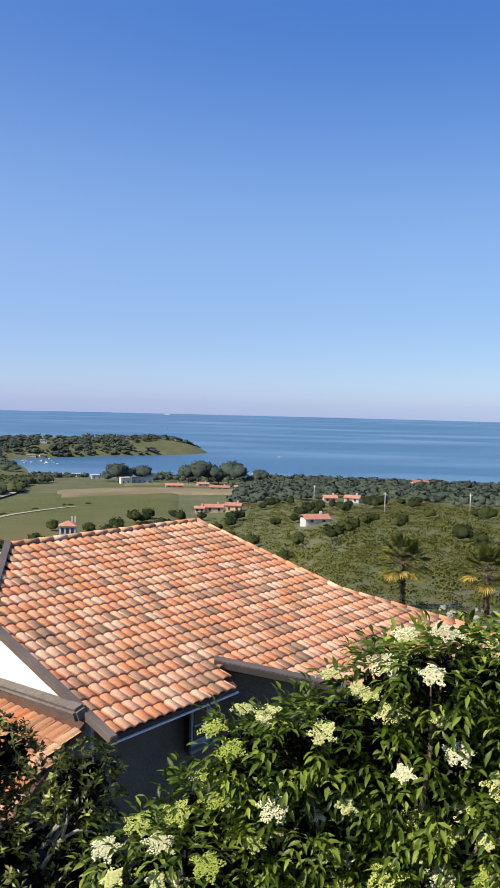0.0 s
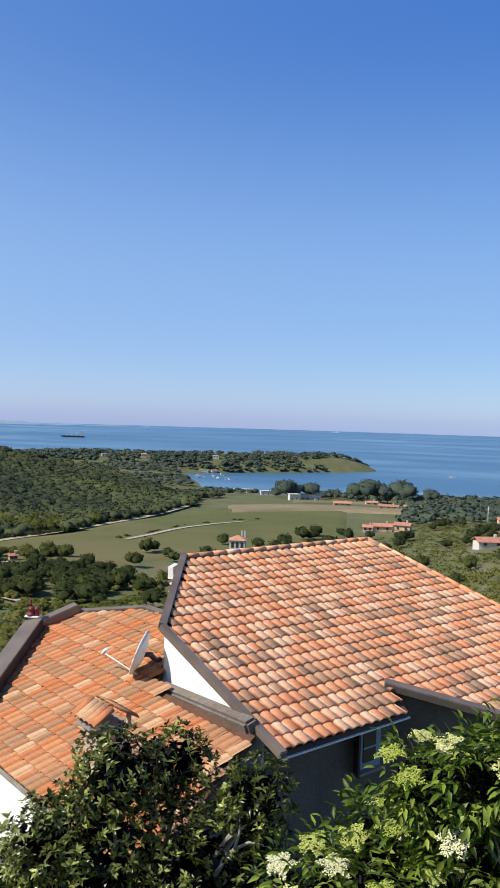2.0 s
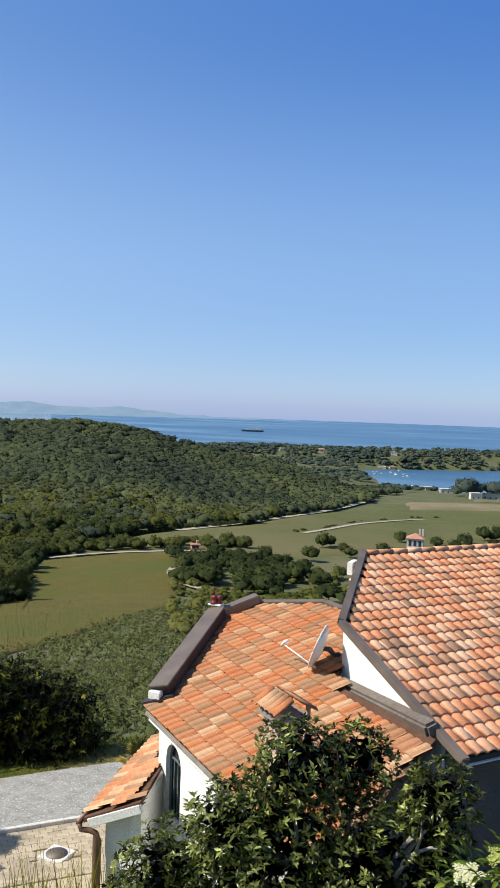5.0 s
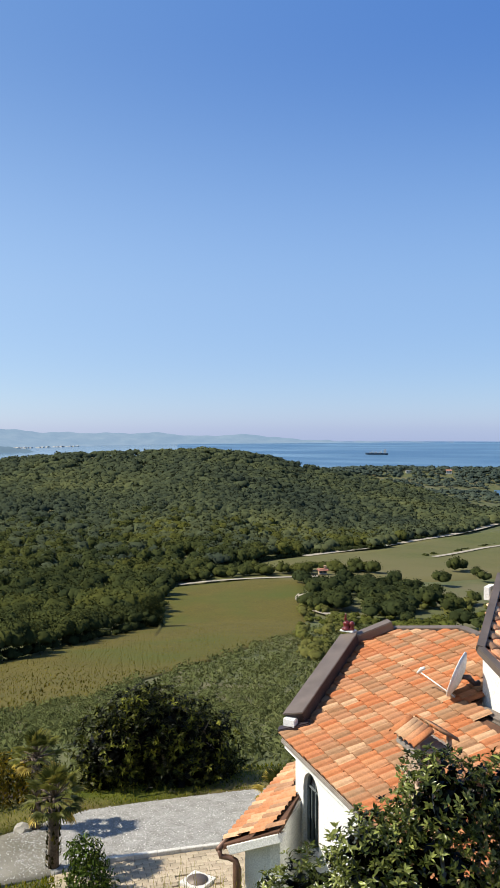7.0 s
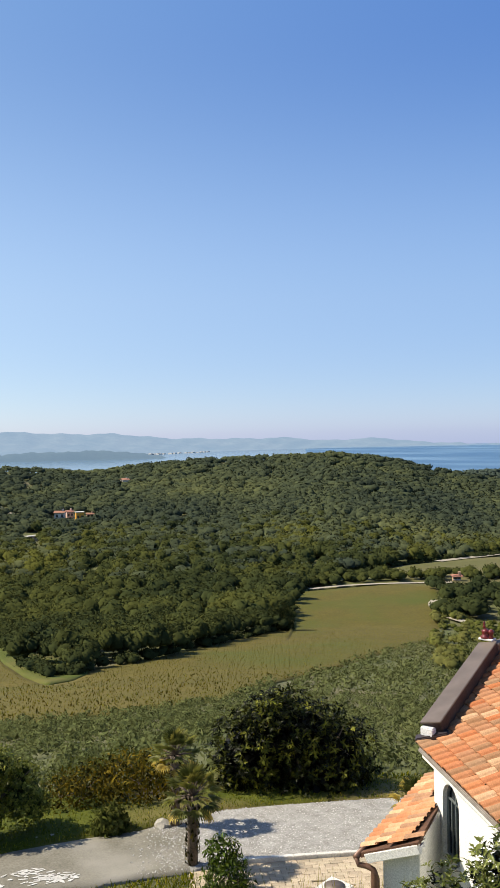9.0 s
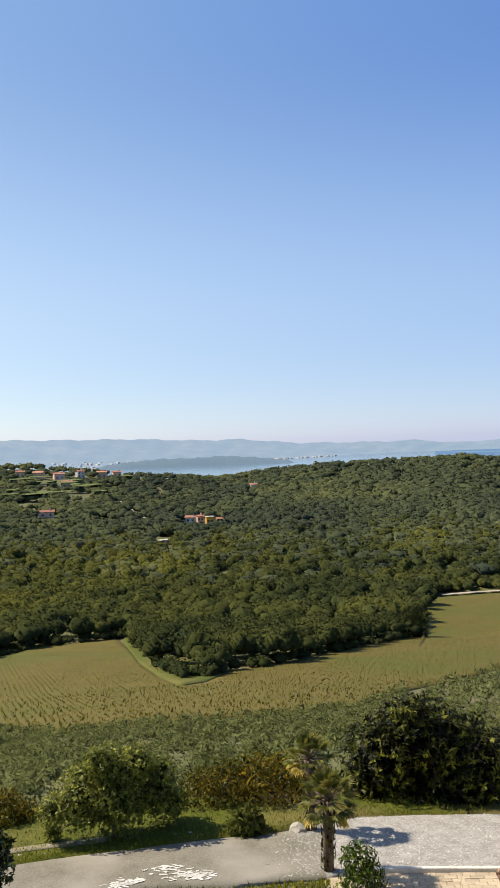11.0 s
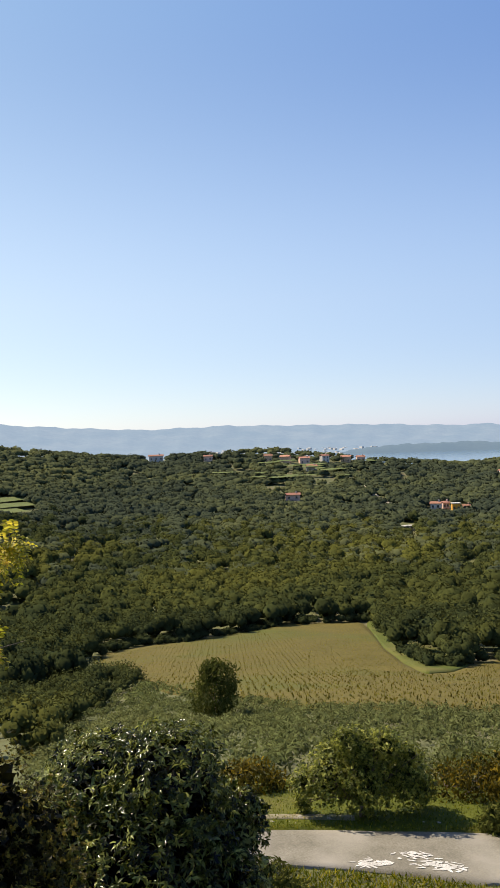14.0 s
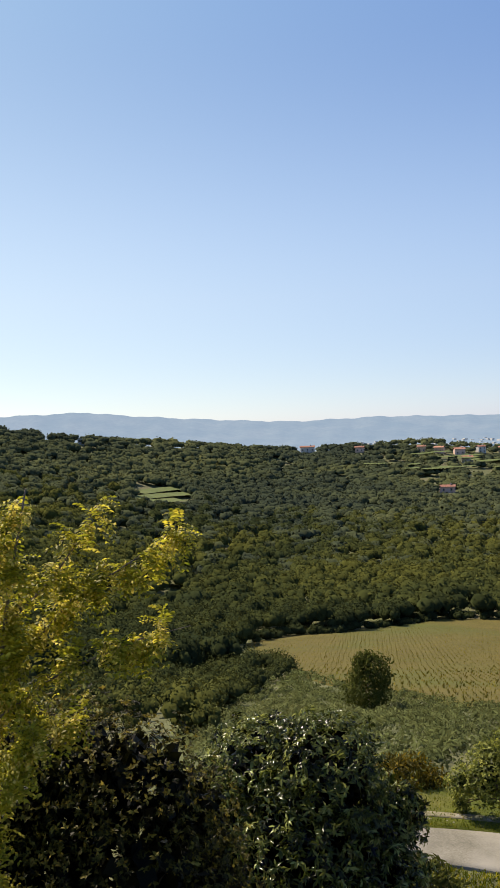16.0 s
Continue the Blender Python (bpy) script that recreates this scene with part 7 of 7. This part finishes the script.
def make_road_marks():
    """Pale worn splashes on the road, each a ragged long patch."""
    m = material("pale_road_patch", (0.46, 0.45, 0.41), (0.62, 0.61, 0.57), 0.3, 0.95)
    chunks = []
    for _ in range(150):
        k = int(rng.choice(3, p=(0.4, 0.38, 0.22)))
        a, r = (60.2, 55.8, 57.6)[k] + rng.normal(scale=0.8), (19.95, 20.0, 20.45)[k] + rng.normal(scale=0.12)
        x, y = polar(a, r)
        th = radians(a) + rng.normal(scale=0.45)
        ln, w = rng.uniform(0.04, 0.16), rng.uniform(0.015, 0.05)
        pts = []
        for k in range(9):
            q = 2 * math.pi * k / 9
            s = rng.uniform(0.55, 1.2)
            u, v = ln * math.cos(q) * s, w * math.sin(q) * s
            px, py = x + u * math.cos(th) - v * math.sin(th), y + u * math.sin(th) + v * math.cos(th)
            pts.append((px, py, float(land(px, py)) + 0.088))
        chunks.append((pts, [tuple(range(9))]))
    v, f = joined(chunks)
    tagged(new("road_marks", mesh_from("road_marks", v, f, m)), "pale worn patches on the road surface", "road patch", kind="stuff")


make_road_marks()


def make_stones():
    """Loose stones over the gravel."""
    n = 8000
    az = np.minimum(rng.uniform(27, 48.5, n) + np.maximum(rng.normal(scale=1.2, size=n), 0), 52)
    r = np.interp(az, *ROAD_NEAR) + 0.1 + (np.interp(az, *ROAD_FAR) - np.interp(az, *ROAD_NEAR) - 0.1) * rng.uniform(0, 1, n)
    x, y = -np.sin(np.radians(az)) * r, np.cos(np.radians(az)) * r
    c = np.stack([x, y, land(x, y) + 0.085], 1)
    octa = np.array([(1, 0, 0), (0, 1, 0), (-1, 0, 0), (0, -1, 0), (0, 0, 0.8), (0, 0, -0.8)]) * 0.5
    f = np.array([(0, 1, 4, 4), (1, 2, 4, 4), (2, 3, 4, 4), (3, 0, 4, 4)])
    ax = sphere_dirs(n) * np.array((1, 1, 0.2))
    s = rng.uniform(0.02, 0.055, n)
    v = place(octa, c, ax, np.array((0, 0, 1.0)) + rng.normal(scale=0.2, size=(n, 3)), s, s * rng.uniform(0.6, 1.0, n))
    m = foliage("gravel_stone", [(0.22, 0.212, 0.19), (0.36, 0.35, 0.325), (0.52, 0.51, 0.48)], 0.0, 0.9, 0.3)
    tagged(new("gravel_stones", leaf_mesh("gravel_stones", v, 6, f, rng.uniform(0, 1, n), m)), "loose pale stones of the gravel drive", "gravel", kind="stuff")


make_stones()


# ---- roof tiles, piece by piece ----
def tile_mesh(name, width, length, mat):
    """A clay tile with a broad low roll and a narrow pan, its low end thick and open, lying along y (up the slope)."""
    prof = []
    for k in range(7):
        w = math.pi * k / 6
        prof.append((-width * 0.12 - width * 0.38 * math.cos(w), 0.006 + width * 0.155 * math.sin(w) ** 0.8))
    prof += [(width * 0.36, 0.003), (width * 0.46, 0.006), (width * 0.51, 0.016)]
    v, n = [], len(prof)
    for y, lift, s in ((-0.02, 0.034, 1.0), (length * 1.12, 0.0, 0.96)):
        v += [(x * s, y, z + lift) for x, z in prof]
    v += [(x, -0.02, z + 0.034 - 0.026) for x, z in prof]
    f = [(i, i + 1, n + i + 1, n + i) for i in range(n - 1)]
    me = mesh_from(name, v, f + [(2 * n + i, 2 * n + i + 1, i + 1, i) for i in range(n - 1)], mat)
    me.polygons.foreach_set("use_smooth", [k < n - 1 for k in range(2 * n - 2)])
    return me


def lay_tiles(slope, plan, width, length, mat, mat_rest, roof, nearest, seed):
    """Courses of tiles over a plan; those nearest to a place are pieces, the others one mesh."""
    r = np.random.default_rng(seed)
    poly = [slope.ab(x, y) for x, y in plan]
    a0, a1 = min(p[0] for p in poly), max(p[0] for p in poly)
    b0, b1 = min(p[1] for p in poly), max(p[1] for p in poly)
    rot = Matrix((slope.along, slope.up, slope.normal)).transposed()
    if rot.determinant() < 0:
        rot = Matrix((-slope.along, slope.up, slope.normal)).transposed()
    rot = rot.to_4x4()
    spots = []
    b = b0
    b = b0 - length * 0.04
    while b < b1:
        a = a0
        while a < a1 + width:
            if inside(poly, a - width * 0.4, b + length * 0.3) and inside(poly, a + width * 0.4, b + length * 0.3) and inside(poly, a, b + length * 0.75):
                p = slope.at + slope.along * a + slope.up * (b + r.normal(scale=0.006))
                m = rot @ Matrix.Rotation(r.normal(scale=0.012), 4, "Z") @ Matrix.Rotation(r.normal(scale=0.008), 4, "X")
                m.translation = p + slope.normal * r.uniform(0, 0.006)
                spots.append(m)
            a += width
        b += length
    spots.sort(key=lambda m: (m.translation - Vector(nearest)).length)
    one = tile_mesh("tile", width, length, mat)
    for m in spots[:300]:
        ob = part("tile", one, roof)
        ob.matrix_local = m
    v0 = np.array([tuple(v.co) for v in one.vertices])
    chunks = []
    faces = [tuple(p.vertices) for p in one.polygons]
    for m in spots[300:]:
        k = np.array(m)
        chunks.append(((v0 @ k[:3, :3].T + k[:3, 3]).tolist(), faces))
    if chunks:
        v, f = joined(chunks)
        rest = mesh_from("tiles", v, f, mat_rest)
        rest.polygons.foreach_set("use_smooth", [p.use_smooth for p in one.polygons] * len(chunks))
        part("tiles", rest, roof, kind="stuff")


lay_tiles(BIG, BIG_PLAN, 0.232, 0.33, M_TILE, M_TILE_REST, HOUSE_ROOF, (-1.5, 15, EYE - 5), 3)
lay_tiles(LOW, [(-8.80, 14.66)] + LOW_PLAN[1:-1] + [(-9.12, 18.85)], 0.215, 0.36, M_TILE_OLD, M_TILE_OLD_REST, LOW_ROOF, (-7.5, 14.5, EYE - 6), 4)
lay_tiles(ANX, ANX_PLAN, 0.215, 0.36, M_TILE_PALE, M_TILE_PALE, ANNEXE_ROOF, (-8.5, 13, EYE - 8), 5)


def ridge(slope, p, q, roof, mat, size=0.085):
    """Half-round ridge tiles, end over end."""
    p, q = slope.point(*p, 0.0), slope.point(*q, 0.0)
    n = max(int((q - p).length / 0.42), 1)
    for k in range(n):
        a, b = p.lerp(q, k / n), p.lerp(q, (k + 1.06) / n)
        part("ridge_tile", tube("ridge_tile", [tuple(a), tuple(b)], [size, size * 0.86], mat, 8), roof)


ridge(BIG, P_RL, P_A, HOUSE_ROOF, M_TILE)
ridge(BIG, P_A, P_H2, HOUSE_ROOF, M_TILE)
ridge(BIG, P_H2, P_H4, HOUSE_ROOF, M_TILE)
